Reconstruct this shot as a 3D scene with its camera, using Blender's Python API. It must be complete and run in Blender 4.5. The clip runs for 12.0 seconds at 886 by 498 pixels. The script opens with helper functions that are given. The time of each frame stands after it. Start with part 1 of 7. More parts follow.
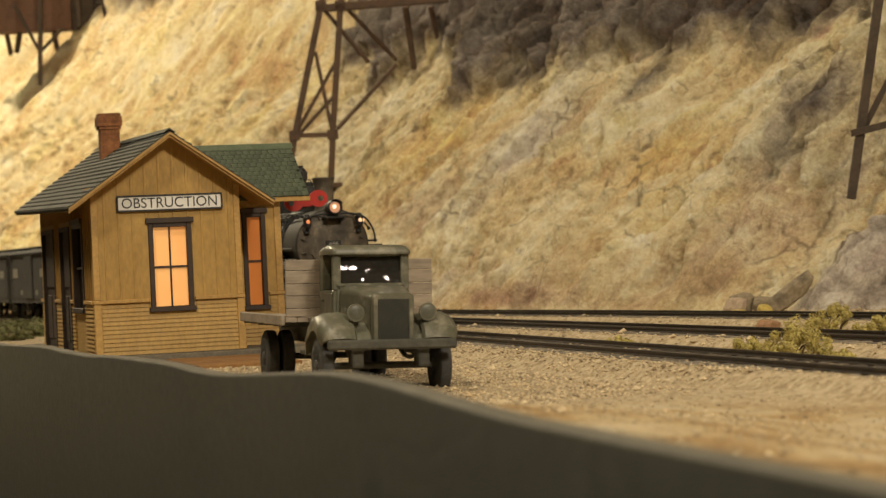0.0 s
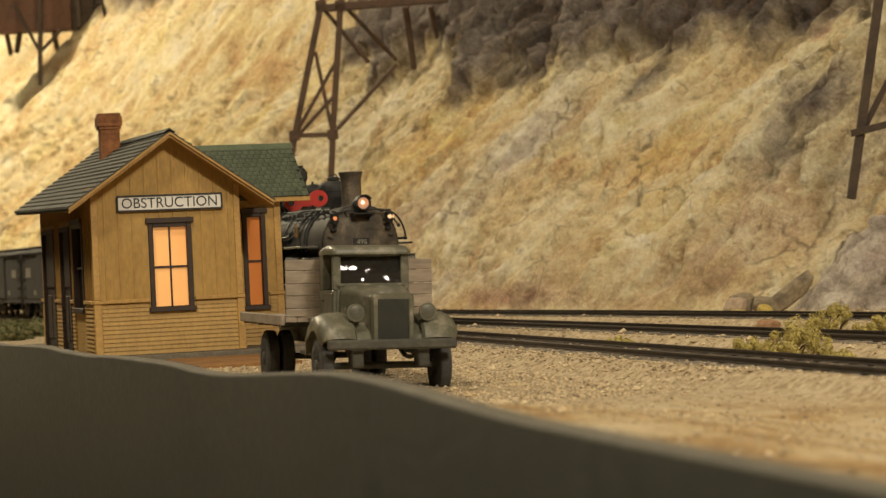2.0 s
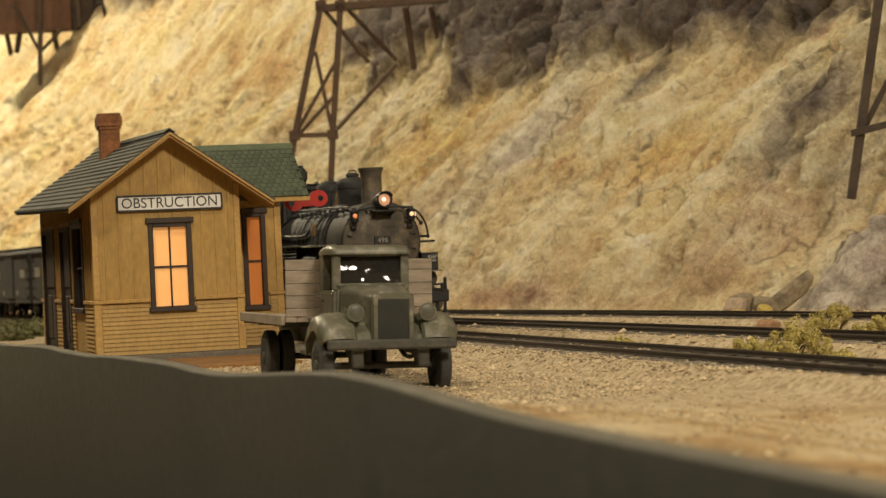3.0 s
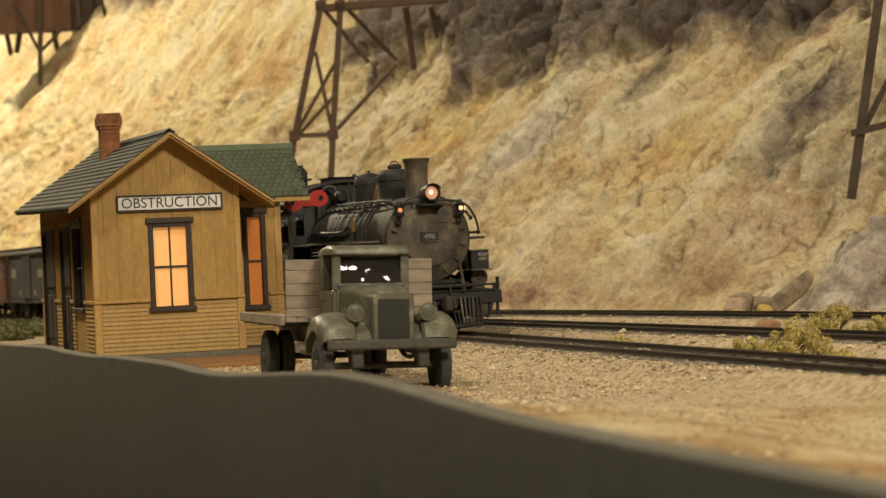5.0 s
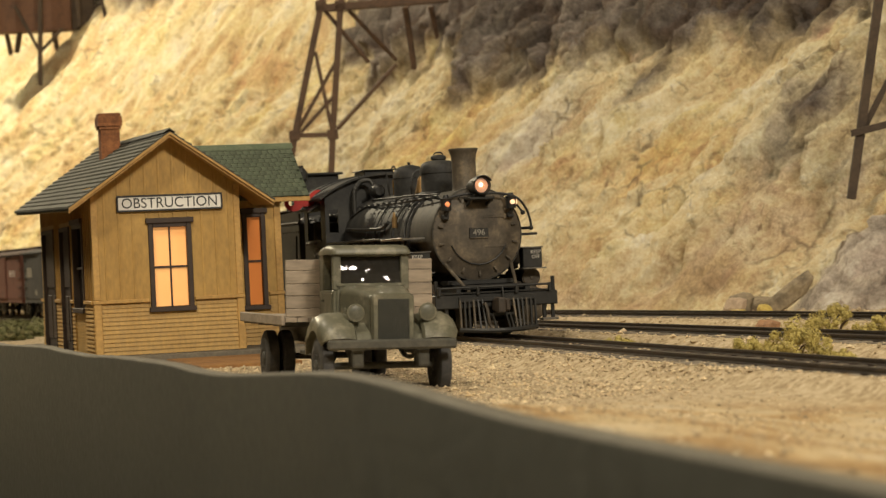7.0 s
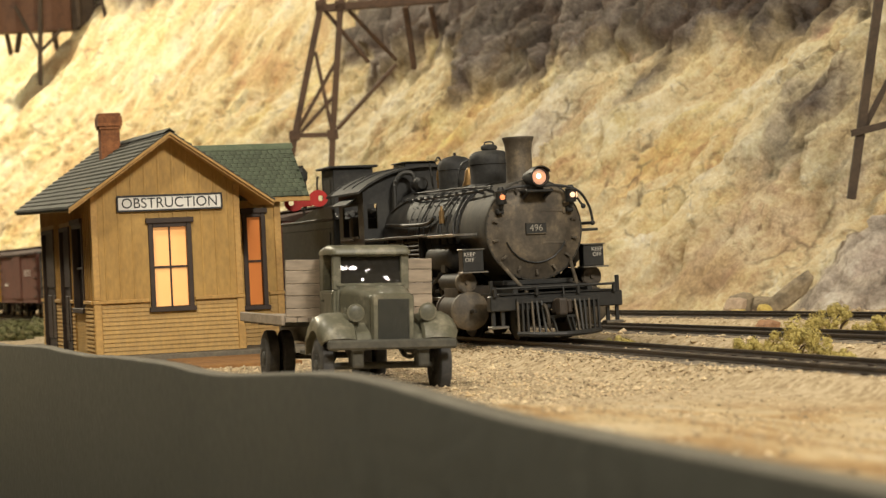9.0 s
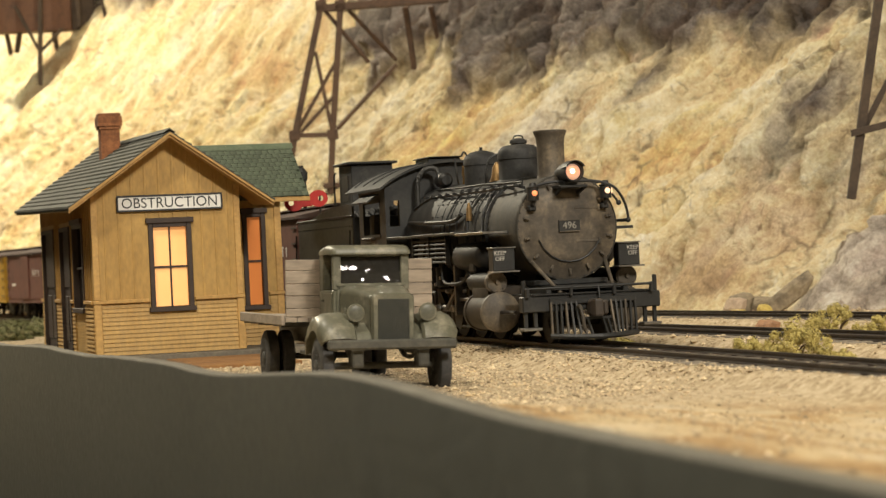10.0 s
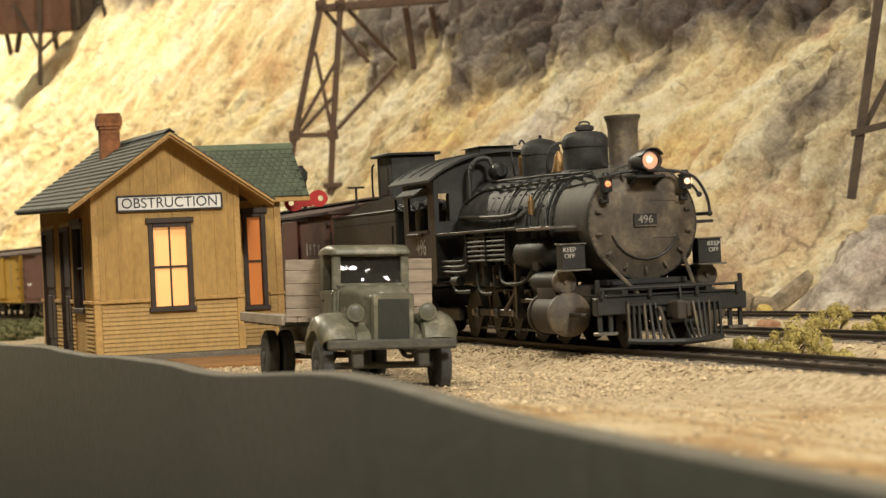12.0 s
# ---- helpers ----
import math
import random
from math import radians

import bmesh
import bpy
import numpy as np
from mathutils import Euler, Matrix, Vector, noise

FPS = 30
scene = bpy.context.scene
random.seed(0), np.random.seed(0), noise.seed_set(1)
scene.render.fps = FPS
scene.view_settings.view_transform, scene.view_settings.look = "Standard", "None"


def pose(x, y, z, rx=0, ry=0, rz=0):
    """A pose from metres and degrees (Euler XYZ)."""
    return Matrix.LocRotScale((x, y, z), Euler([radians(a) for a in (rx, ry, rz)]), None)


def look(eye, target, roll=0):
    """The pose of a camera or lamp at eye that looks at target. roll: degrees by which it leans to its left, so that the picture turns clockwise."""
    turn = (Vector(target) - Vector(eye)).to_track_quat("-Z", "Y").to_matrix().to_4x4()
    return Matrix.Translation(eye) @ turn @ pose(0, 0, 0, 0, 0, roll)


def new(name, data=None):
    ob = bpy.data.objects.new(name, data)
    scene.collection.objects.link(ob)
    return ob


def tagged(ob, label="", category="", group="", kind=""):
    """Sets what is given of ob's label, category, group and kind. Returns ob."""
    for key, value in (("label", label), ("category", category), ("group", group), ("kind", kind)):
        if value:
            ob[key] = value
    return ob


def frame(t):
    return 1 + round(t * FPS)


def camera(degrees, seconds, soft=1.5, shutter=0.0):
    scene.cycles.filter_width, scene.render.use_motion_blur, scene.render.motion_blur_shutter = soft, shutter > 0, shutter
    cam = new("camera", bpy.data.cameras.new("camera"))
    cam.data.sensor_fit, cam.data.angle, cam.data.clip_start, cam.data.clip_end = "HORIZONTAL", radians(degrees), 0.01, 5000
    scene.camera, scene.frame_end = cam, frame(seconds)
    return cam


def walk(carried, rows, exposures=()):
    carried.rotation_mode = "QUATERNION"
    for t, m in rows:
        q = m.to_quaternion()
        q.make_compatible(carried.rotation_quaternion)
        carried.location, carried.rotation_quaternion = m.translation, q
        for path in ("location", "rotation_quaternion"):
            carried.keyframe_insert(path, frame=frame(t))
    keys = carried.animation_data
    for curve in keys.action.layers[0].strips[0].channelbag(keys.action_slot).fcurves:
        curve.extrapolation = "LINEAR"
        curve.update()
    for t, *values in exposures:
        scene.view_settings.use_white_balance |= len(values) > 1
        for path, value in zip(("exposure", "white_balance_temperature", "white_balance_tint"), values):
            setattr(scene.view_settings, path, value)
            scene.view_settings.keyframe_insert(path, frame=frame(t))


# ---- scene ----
# The place is a model railway in 1:87. Plans below are in metres of the prototype and are
# multiplied by S on the way into the scene, so that all things have their true model size.
S = 1 / 87.0
EYE, AIM = (34.433, -13.623, 1.627), (5.690, -5.0315, 1.7307)
cam = camera(23.31, 12.0, soft=1.35)
VIEW = look([c * S for c in EYE], [c * S for c in AIM], roll=-2.668)
walk(cam, [(0, VIEW), (12.0, VIEW)],
     exposures=[(0, -0.42, 6500, 10), (6.6, -0.22, 6300, 10), (7.2, -0.15, 6250, 10), (8.8, 0.09, 5950, 10), (9.3, 0.13, 5900, 10), (12.0, 0.20, 5800, 10)])
cam.data.dof.use_dof = True
cam.data.dof.focus_distance = 41.0 * S
cam.data.dof.aperture_fstop = 90.0

# ---- light ----
world = bpy.data.worlds.new("room_air")
scene.world = world
world.use_nodes = True
world.node_tree.nodes["Background"].inputs[0].default_value = (1.0, 0.86, 0.66, 1)
world.node_tree.nodes["Background"].inputs[1].default_value = 0.05


def bulb(x, y, z, target, watts, size, colour):
    """A ceiling bulb over the layout, in real metres."""
    data = bpy.data.lights.new("ceiling_bulb", "AREA")
    data.shape, data.size, data.energy, data.color = "DISK", size, watts, colour
    ob = new("ceiling_bulb", data)
    ob.matrix_world = look((x, y, z), target)
    return ob


WARM = (1.0, 0.845, 0.60)
KEY = (1.0, 0.865, 0.66)
for dx, dy, dz, w in ((0, 0, 0, 4.6), (0.05, 0.10, 0.04, 3.2), (-0.05, -0.10, 0.06, 3.2), (0.02, 0.03, -0.08, 2.3)):
    bulb(1.15 + dx, 0.08 + dy, 0.69 + dz, (-0.1, -0.02, 0), w, 0.055, KEY)
bulb(0.42, -0.42, 0.90, (-0.05, -0.05, 0), 5.6, 0.10, WARM)
bulb(-0.45, -0.52, 1.02, (-0.25, 0.0, 0), 4.6, 0.10, WARM)
bulb(-1.42, -0.40, 0.72, (-1.15, 0.08, 0.08), 12.3, 0.08, (1.0, 0.84, 0.56))

# ---- materials ----


def mat(name, base, rough=0.6, metal=0.0, second=None, scale=3.0, fine=30.0, amount=0.5, bump=0.15, spec=0.5,
        third=None, vary=0.0, stretch=(1, 1, 1), detail=6.0, bump_far=0.02):
    """A two-scale procedural paint or stone; scale and fine are per metre of the prototype."""
    m = bpy.data.materials.new(name)
    m.use_nodes = True
    nt = m.node_tree
    n, l = nt.nodes, nt.links
    bsdf = n["Principled BSDF"]
    bsdf.inputs["Metallic"].default_value = metal
    bsdf.inputs["Specular IOR Level"].default_value = spec
    tc = n.new("ShaderNodeTexCoord")
    mp = n.new("ShaderNodeMapping")
    mp.inputs["Scale"].default_value = [s / S for s in stretch]
    l.new(tc.outputs["Object"], mp.inputs["Vector"])
    big = n.new("ShaderNodeTexNoise")
    big.inputs["Scale"].default_value, big.inputs["Detail"].default_value = scale, detail
    big.inputs["Roughness"].default_value = 0.62
    small = n.new("ShaderNodeTexNoise")
    small.inputs["Scale"].default_value, small.inputs["Detail"].default_value = fine, 4.0
    l.new(mp.outputs[0], big.inputs["Vector"])
    l.new(mp.outputs[0], small.inputs["Vector"])
    ramp = n.new("ShaderNodeValToRGB")
    e = ramp.color_ramp.elements
    e[0].position, e[1].position = 0.36, 0.66
    e[0].color, e[1].color = (*base, 1), (*(second or [c * 0.7 for c in base]), 1)
    if third:
        x = ramp.color_ramp.elements.new(0.5)
        x.color = (*third, 1)
    l.new(big.outputs["Fac"], ramp.inputs["Fac"])
    mix = n.new("ShaderNodeMix")
    mix.data_type, mix.blend_type = "RGBA", "OVERLAY"
    mix.inputs["Factor"].default_value = amount
    l.new(ramp.outputs["Color"], mix.inputs["A"])
    l.new(small.outputs["Fac"], mix.inputs["B"])
    out = mix.outputs["Result"]
    if vary:
        info = n.new("ShaderNodeObjectInfo")
        hsv = n.new("ShaderNodeHueSaturation")
        mr = n.new("ShaderNodeMapRange")
        mr.inputs["To Min"].default_value, mr.inputs["To Max"].default_value = 1 - vary, 1 + vary
        l.new(info.outputs["Random"], mr.inputs["Value"])
        l.new(mr.outputs[0], hsv.inputs["Value"])
        l.new(out, hsv.inputs["Color"])
        out = hsv.outputs["Color"]
    l.new(out, bsdf.inputs["Base Color"])
    rr = n.new("ShaderNodeMapRange")
    rr.inputs["To Min"].default_value, rr.inputs["To Max"].default_value = max(0.03, rough - 0.12), min(1, rough + 0.12)
    l.new(small.outputs["Fac"], rr.inputs["Value"])
    l.new(rr.outputs[0], bsdf.inputs["Roughness"])
    if bump:
        add = n.new("ShaderNodeMath")
        add.operation = "MULTIPLY_ADD"
        add.inputs[1].default_value = 0.35
        l.new(small.outputs["Fac"], add.inputs[0])
        l.new(big.outputs["Fac"], add.inputs[2])
        b = n.new("ShaderNodeBump")
        b.inputs["Strength"].default_value, b.inputs["Distance"].default_value = bump, bump_far * S
        l.new(add.outputs[0], b.inputs["Height"])
        l.new(b.outputs[0], bsdf.inputs["Normal"])
    return m


def glow(name, colour, strength, second=None, scale=2.0):
    m = bpy.data.materials.new(name)
    m.use_nodes = True
    n, l = m.node_tree.nodes, m.node_tree.links
    bsdf = n["Principled BSDF"]
    bsdf.inputs["Base Color"].default_value = (*colour, 1)
    bsdf.inputs["Emission Color"].default_value = (*colour, 1)
    bsdf.inputs["Emission Strength"].default_value = strength
    bsdf.inputs["Roughness"].default_value = 0.3
    if second:
        tc = n.new("ShaderNodeTexCoord")
        no = n.new("ShaderNodeTexNoise")
        no.inputs["Scale"].default_value, no.inputs["Detail"].default_value = scale / S, 3
        r = n.new("ShaderNodeValToRGB")
        r.color_ramp.elements[0].position, r.color_ramp.elements[1].position = 0.35, 0.65
        r.color_ramp.elements[0].color, r.color_ramp.elements[1].color = (*colour, 1), (*second, 1)
        l.new(tc.outputs["Object"], no.inputs["Vector"])
        l.new(no.outputs["Fac"], r.inputs["Fac"])
        l.new(r.outputs["Color"], bsdf.inputs["Emission Color"])
    return m


def glass(name, tint=(1, 1, 1), rough=0.02):
    m = bpy.data.materials.new(name)
    m.use_nodes = True
    b = m.node_tree.nodes["Principled BSDF"]
    b.inputs["Base Color"].default_value = (*tint, 1)
    b.inputs["Transmission Weight"].default_value = 1.0
    b.inputs["Roughness"].default_value, b.inputs["IOR"].default_value = rough, 1.45
    return m


FASCIA = mat("fascia_paint", (0.035, 0.037, 0.0275), 0.5, second=(0.030, 0.032, 0.024), scale=0.6, fine=9, amount=0.3, bump=0.4, spec=0.35)
FASCIA_EDGE = mat("fascia_raw_edge", (0.17, 0.155, 0.12), 0.6, second=(0.12, 0.11, 0.085), scale=2, fine=14, amount=0.5)
RAIL = mat("weathered_rail", (0.06, 0.055, 0.05), 0.42, 0.5, second=(0.09, 0.07, 0.055), scale=2, fine=20)
TIE = mat("tie_wood", (0.085, 0.07, 0.055), 0.9, second=(0.19, 0.16, 0.12), scale=2, fine=16, vary=0.35, stretch=(1, 0.3, 1))
STONE = mat("ballast_stone", (0.42, 0.35, 0.24), 0.9, second=(0.22, 0.19, 0.14), third=(0.55, 0.47, 0.34), scale=2.2, fine=18, bump=0.3)
WALLPAINT = mat("room_wall_paint", (0.36, 0.31, 0.24), 0.8, second=(0.33, 0.28, 0.22), scale=0.05, fine=1.0, bump=0.1)

# ---- building helpers ----


def part(name, bm, material, parent=None, label="", smooth=False, at=None):
    """Links a bmesh, in prototype metres, as one mesh object under a thing or a part."""
    me = bpy.data.meshes.new(name)
    bmesh.ops.recalc_face_normals(bm, faces=bm.faces)
    bm.to_mesh(me)
    bm.free()
    me.transform(Matrix.Scale(S, 4))
    for m in (material if isinstance(material, (list, tuple)) else [material]):
        me.materials.append(m)
    if smooth:
        me.set_sharp_from_angle(angle=radians(38))
        for p in me.polygons:
            p.use_smooth = True
    ob = new(name, me)
    if parent:
        ob.parent = parent
    if at:
        ob.location = [c * S for c in at]
    if label:
        tagged(ob, label)
    return ob


def panels(name, bm, material, parent, label=""):
    """Links each separate piece of a bmesh as a part of its own; returns the one with the most faces."""
    left, out = set(bm.verts), []
    while left:
        stack, group = [left.pop()], []
        while stack:
            v = stack.pop()
            group.append(v)
            for ed in v.link_edges:
                o = ed.other_vert(v)
                if o in left:
                    left.discard(o)
                    stack.append(o)
        piece = bmesh.new()
        made = {v: piece.verts.new(v.co) for v in group}
        for f in {f for v in group for f in v.link_faces}:
            piece.faces.new([made[v] for v in f.verts])
        out.append(part(name, piece, material, parent, label))
    bm.free()
    return max(out, key=lambda o: (len(o.data.polygons), o.name))


def thing(name, at=(0, 0, 0), turn=(0, 0, 0), label="", category="", group="", kind=""):
    ob = new(name)
    ob.empty_display_size = 0.005
    ob.matrix_basis = pose(at[0] * S, at[1] * S, at[2] * S, *turn)
    return tagged(ob, label, category, group, kind)


def again(ob, at, parent=None, turn=(0, 0, 0)):
    """A further piece on the same mesh, at a place of its own."""
    o = new(ob.name.split(".")[0], ob.data)
    o.parent = parent or ob.parent
    o.matrix_basis = pose(at[0] * S, at[1] * S, at[2] * S, *turn)
    if "label" in ob:
        o["label"] = ob["label"]
    return o


def B():
    return bmesh.new()


def box(bm, x0, x1, y0, y1, z0, z1, bevel=0.0, m=None):
    r = bmesh.ops.create_cube(bm, size=1)
    vs = r["verts"]
    for v in vs:
        v.co = Vector(((x0 + x1) / 2 + v.co.x * (x1 - x0), (y0 + y1) / 2 + v.co.y * (y1 - y0), (z0 + z1) / 2 + v.co.z * (z1 - z0)))
    if bevel:
        es = list({e for v in vs for e in v.link_edges})
        r = bmesh.ops.bevel(bm, geom=es, offset=bevel, segments=2 if bevel > 0.03 else 1, affect="EDGES", profile=0.6)
        vs = list({v for f in r["faces"] for v in f.verts} | {v for v in vs if v.is_valid})
    if m:
        for v in vs:
            v.co = m @ v.co
    return bm


def spin(bm, p0, p1, profile, seg=20, cap=True):
    """A turned body along p0-p1: profile rows of (share of the length, radius)."""
    p0, p1 = Vector(p0), Vector(p1)
    ax = p1 - p0
    q = ax.to_track_quat("Z", "Y")
    rings = []
    for s, r in profile:
        c = p0 + ax * s
        rings.append([bm.verts.new(c + q @ Vector((r * math.cos(2 * math.pi * k / seg), r * math.sin(2 * math.pi * k / seg), 0))) for k in range(seg)])
    for a, b in zip(rings, rings[1:]):
        for k in range(seg):
            bm.faces.new((a[k], a[(k + 1) % seg], b[(k + 1) % seg], b[k]))
    if cap:
        bm.faces.new(list(reversed(rings[0])))
        bm.faces.new(rings[-1])
    return bm


def rod(bm, p0, p1, r, seg=10, r2=None):
    return spin(bm, p0, p1, [(0, r), (1, r if r2 is None else r2)], seg)


def pipe(bm, pts, r, seg=8, smooth=4):
    """A bent pipe through points."""
    P = [Vector(p) for p in pts]
    if smooth and len(P) > 2:
        out = []
        for i in range(len(P) - 1):
            a, b, c, d = P[max(i - 1, 0)], P[i], P[i + 1], P[min(i + 2, len(P) - 1)]
            for k in range(smooth):
                t = k / smooth
                out.append(0.5 * ((2 * b) + (c - a) * t + (2 * a - 5 * b + 4 * c - d) * t * t + (3 * b - a - 3 * c + d) * t ** 3))
        P = out + [P[-1]]
    rings = []
    up = Vector((0.123, 0.3, 0.9)).normalized()
    for i, p in enumerate(P):
        t = (P[min(i + 1, len(P) - 1)] - P[max(i - 1, 0)]).normalized()
        s = t.cross(up).normalized()
        u = s.cross(t)
        rings.append([bm.verts.new(p + (s * math.cos(2 * math.pi * k / seg) + u * math.sin(2 * math.pi * k / seg)) * r) for k in range(seg)])
    for a, b in zip(rings, rings[1:]):
        for k in range(seg):
            bm.faces.new((a[k], a[(k + 1) % seg], b[(k + 1) % seg], b[k]))
    bm.faces.new(list(reversed(rings[0])))
    bm.faces.new(rings[-1])
    return bm


def prism(bm, poly, axis, a, b):
    """A polygon pulled out along an axis ('x', 'y' or 'z') from a to b; its points are the other two coordinates in order."""
    def put(p, h):
        return {"x": (h, p[0], p[1]), "y": (p[0], h, p[1]), "z": (p[0], p[1], h)}[axis]
    lo = [bm.verts.new(put(p, a)) for p in poly]
    hi = [bm.verts.new(put(p, b)) for p in poly]
    n = len(poly)
    bm.faces.new(lo)
    bm.faces.new(list(reversed(hi)))
    for i in range(n):
        bm.faces.new((lo[i], lo[(i + 1) % n], hi[(i + 1) % n], hi[i]))
    return bm


def beam(bm, p0, p1, w, h=None):
    """A squared timber from p0 to p1."""
    h = h or w
    p0, p1 = Vector(p0), Vector(p1)
    q = (p1 - p0).to_track_quat("X", "Z")
    m = Matrix.Translation((p0 + p1) / 2) @ q.to_matrix().to_4x4()
    L = (p1 - p0).length
    return box(bm, -L / 2, L / 2, -w / 2, w / 2, -h / 2, h / 2, min(w, h) * 0.08, m)


def quads(name, verts, faces, material, parent=None):
    """A mesh from computed arrays, in prototype metres."""
    me = bpy.data.meshes.new(name)
    me.from_pydata((np.asarray(verts) * S).tolist(), [], faces)
    me.materials.append(material)
    ob = new(name, me)
    if parent:
        ob.parent = parent
    return ob


def writing(text, size, material, parent, m, name="lettering", depth=0.006):
    """Raised letters; m is a pose in prototype metres in the parent's space: letters run along +x, up +y."""
    cu = bpy.data.curves.new(name, "FONT")
    cu.body, cu.size, cu.extrude = text, size * S, depth * S
    cu.align_x, cu.align_y = "CENTER", "CENTER"
    tmp = bpy.data.objects.new("tmp", cu)
    me = bpy.data.meshes.new_from_object(tmp)
    bpy.data.objects.remove(tmp)
    me.materials.clear()
    me.materials.append(material)
    ob = new(name, me)
    ob.parent = parent
    m = m.copy()
    m.translation = m.translation * S
    ob.matrix_basis = m
    return ob


# ---- plan of the tracks ----
TRACK_Y = -0.45


def line_1(x):
    """Centre of the running line at x: y and z. It swings towards the layout's edge behind the depot and falls a little."""
    b = max(0.0, -28.0 - x)
    k = min(1.0, b / 26.0)
    k = k * k * (3 - 2 * k)
    return TRACK_Y - 0.40 * k - 0.091 * (b - 6.0 * (1 - math.exp(-b / 6.0))), -0.2 * k


def line_2(x):
    return 3.55 + 0.052 * x - 0.0003 * x * x, 0.0


def line_3(x):
    return 8.9 + 0.10 * x - 0.0016 * x * x if x > -30 else 4.46 + 0.12 * (x + 30), 0.0


LINES = (line_1, line_2, line_3)


def ground_z(x, y):
    z = -0.36 + 0.05 * noise.noise((x * 0.35, y * 0.35, 0)) + 0.005 * noise.noise((x * 1.7, y * 1.7, 3))
    for i, ln in enumerate(LINES):
        cy, cz = ln(x)
        d = abs(y - cy)
        lift = max(0.0, min(1.0, (1.7 - d) / 0.6))
        lift = lift * lift * (3 - 2 * lift)
        z = z * (1 - lift) + (cz - 0.108 + 0.005 * noise.noise((x * 3, y * 3, 7))) * lift
    if x < -38:
        z += line_1(x)[1] * 0.9
    # the sandy rise along the layout's edge
    k = max(0.0, min(1.0, (-3.2 - y) / 4.5)) * max(0.0, min(1.0, (x - 6.0) / 8.0))
    z += 0.42 * k * k * (3 - 2 * k)
    k = max(0.0, min(1.0, (x - 6.5) / 4.0)) * max(0.0, min(1.0, (-1.05 - y) / 0.7))
    z += 0.10 * k
    return z


# ---- fascia ----


def build_fascia():
    xs = np.concatenate([np.linspace(-118, -20, 12), np.linspace(-14, 30, 150), np.linspace(34, 80, 6)])
    kx = [-150, -30, -12.66, -5, -3.0, -1.5, 1.9, 5, 8.5, 9.9, 11.4, 13, 14.6, 15.9, 17.0, 18.0, 18.9, 19.7, 21, 22.2, 24, 30]
    kz = [0.1, 0.15, 0.17, 0.34, 0.365, 0.36, 0.39, 0.47, 0.52, 0.53, 0.51, 0.54, 0.61, 0.67, 0.72, 0.74, 0.73, 0.71, 0.665, 0.635, 0.63, 0.63]
    top = np.interp(xs, kx, kz)
    for _ in range(2):
        top[1:-1] = (top[:-2] + 2 * top[1:-1] + top[2:]) / 4
    rows = [(-9.60, -30.0), (-9.60, -0.025), (-9.58, 0.0), (-9.42, 0.0), (-9.40, -0.025), (-9.40, -30.0)]
    verts, faces = [], []
    for x, t in zip(xs, top):
        verts += [(x, y, t + dz if dz > -1 else -45.0) for y, dz in rows]
    n = len(rows)
    for i in range(len(xs) - 1):
        for k in range(n - 1):
            faces.append((i * n + k, (i + 1) * n + k, (i + 1) * n + k + 1, i * n + k + 1))
    ob = quads("fascia", verts, faces, FASCIA)
    ob.data.materials.append(FASCIA_EDGE)
    for p in ob.data.polygons:
        p.material_index = 1 if p.index % (n - 1) in (1, 2, 3) else 0
        p.use_smooth = True
    ob.data.set_sharp_from_angle(angle=radians(50))
    return tagged(ob, "olive drab painted hardboard fascia with a wavy sanded top edge", "fascia", kind="structure")


build_fascia()

# ---- ground ----


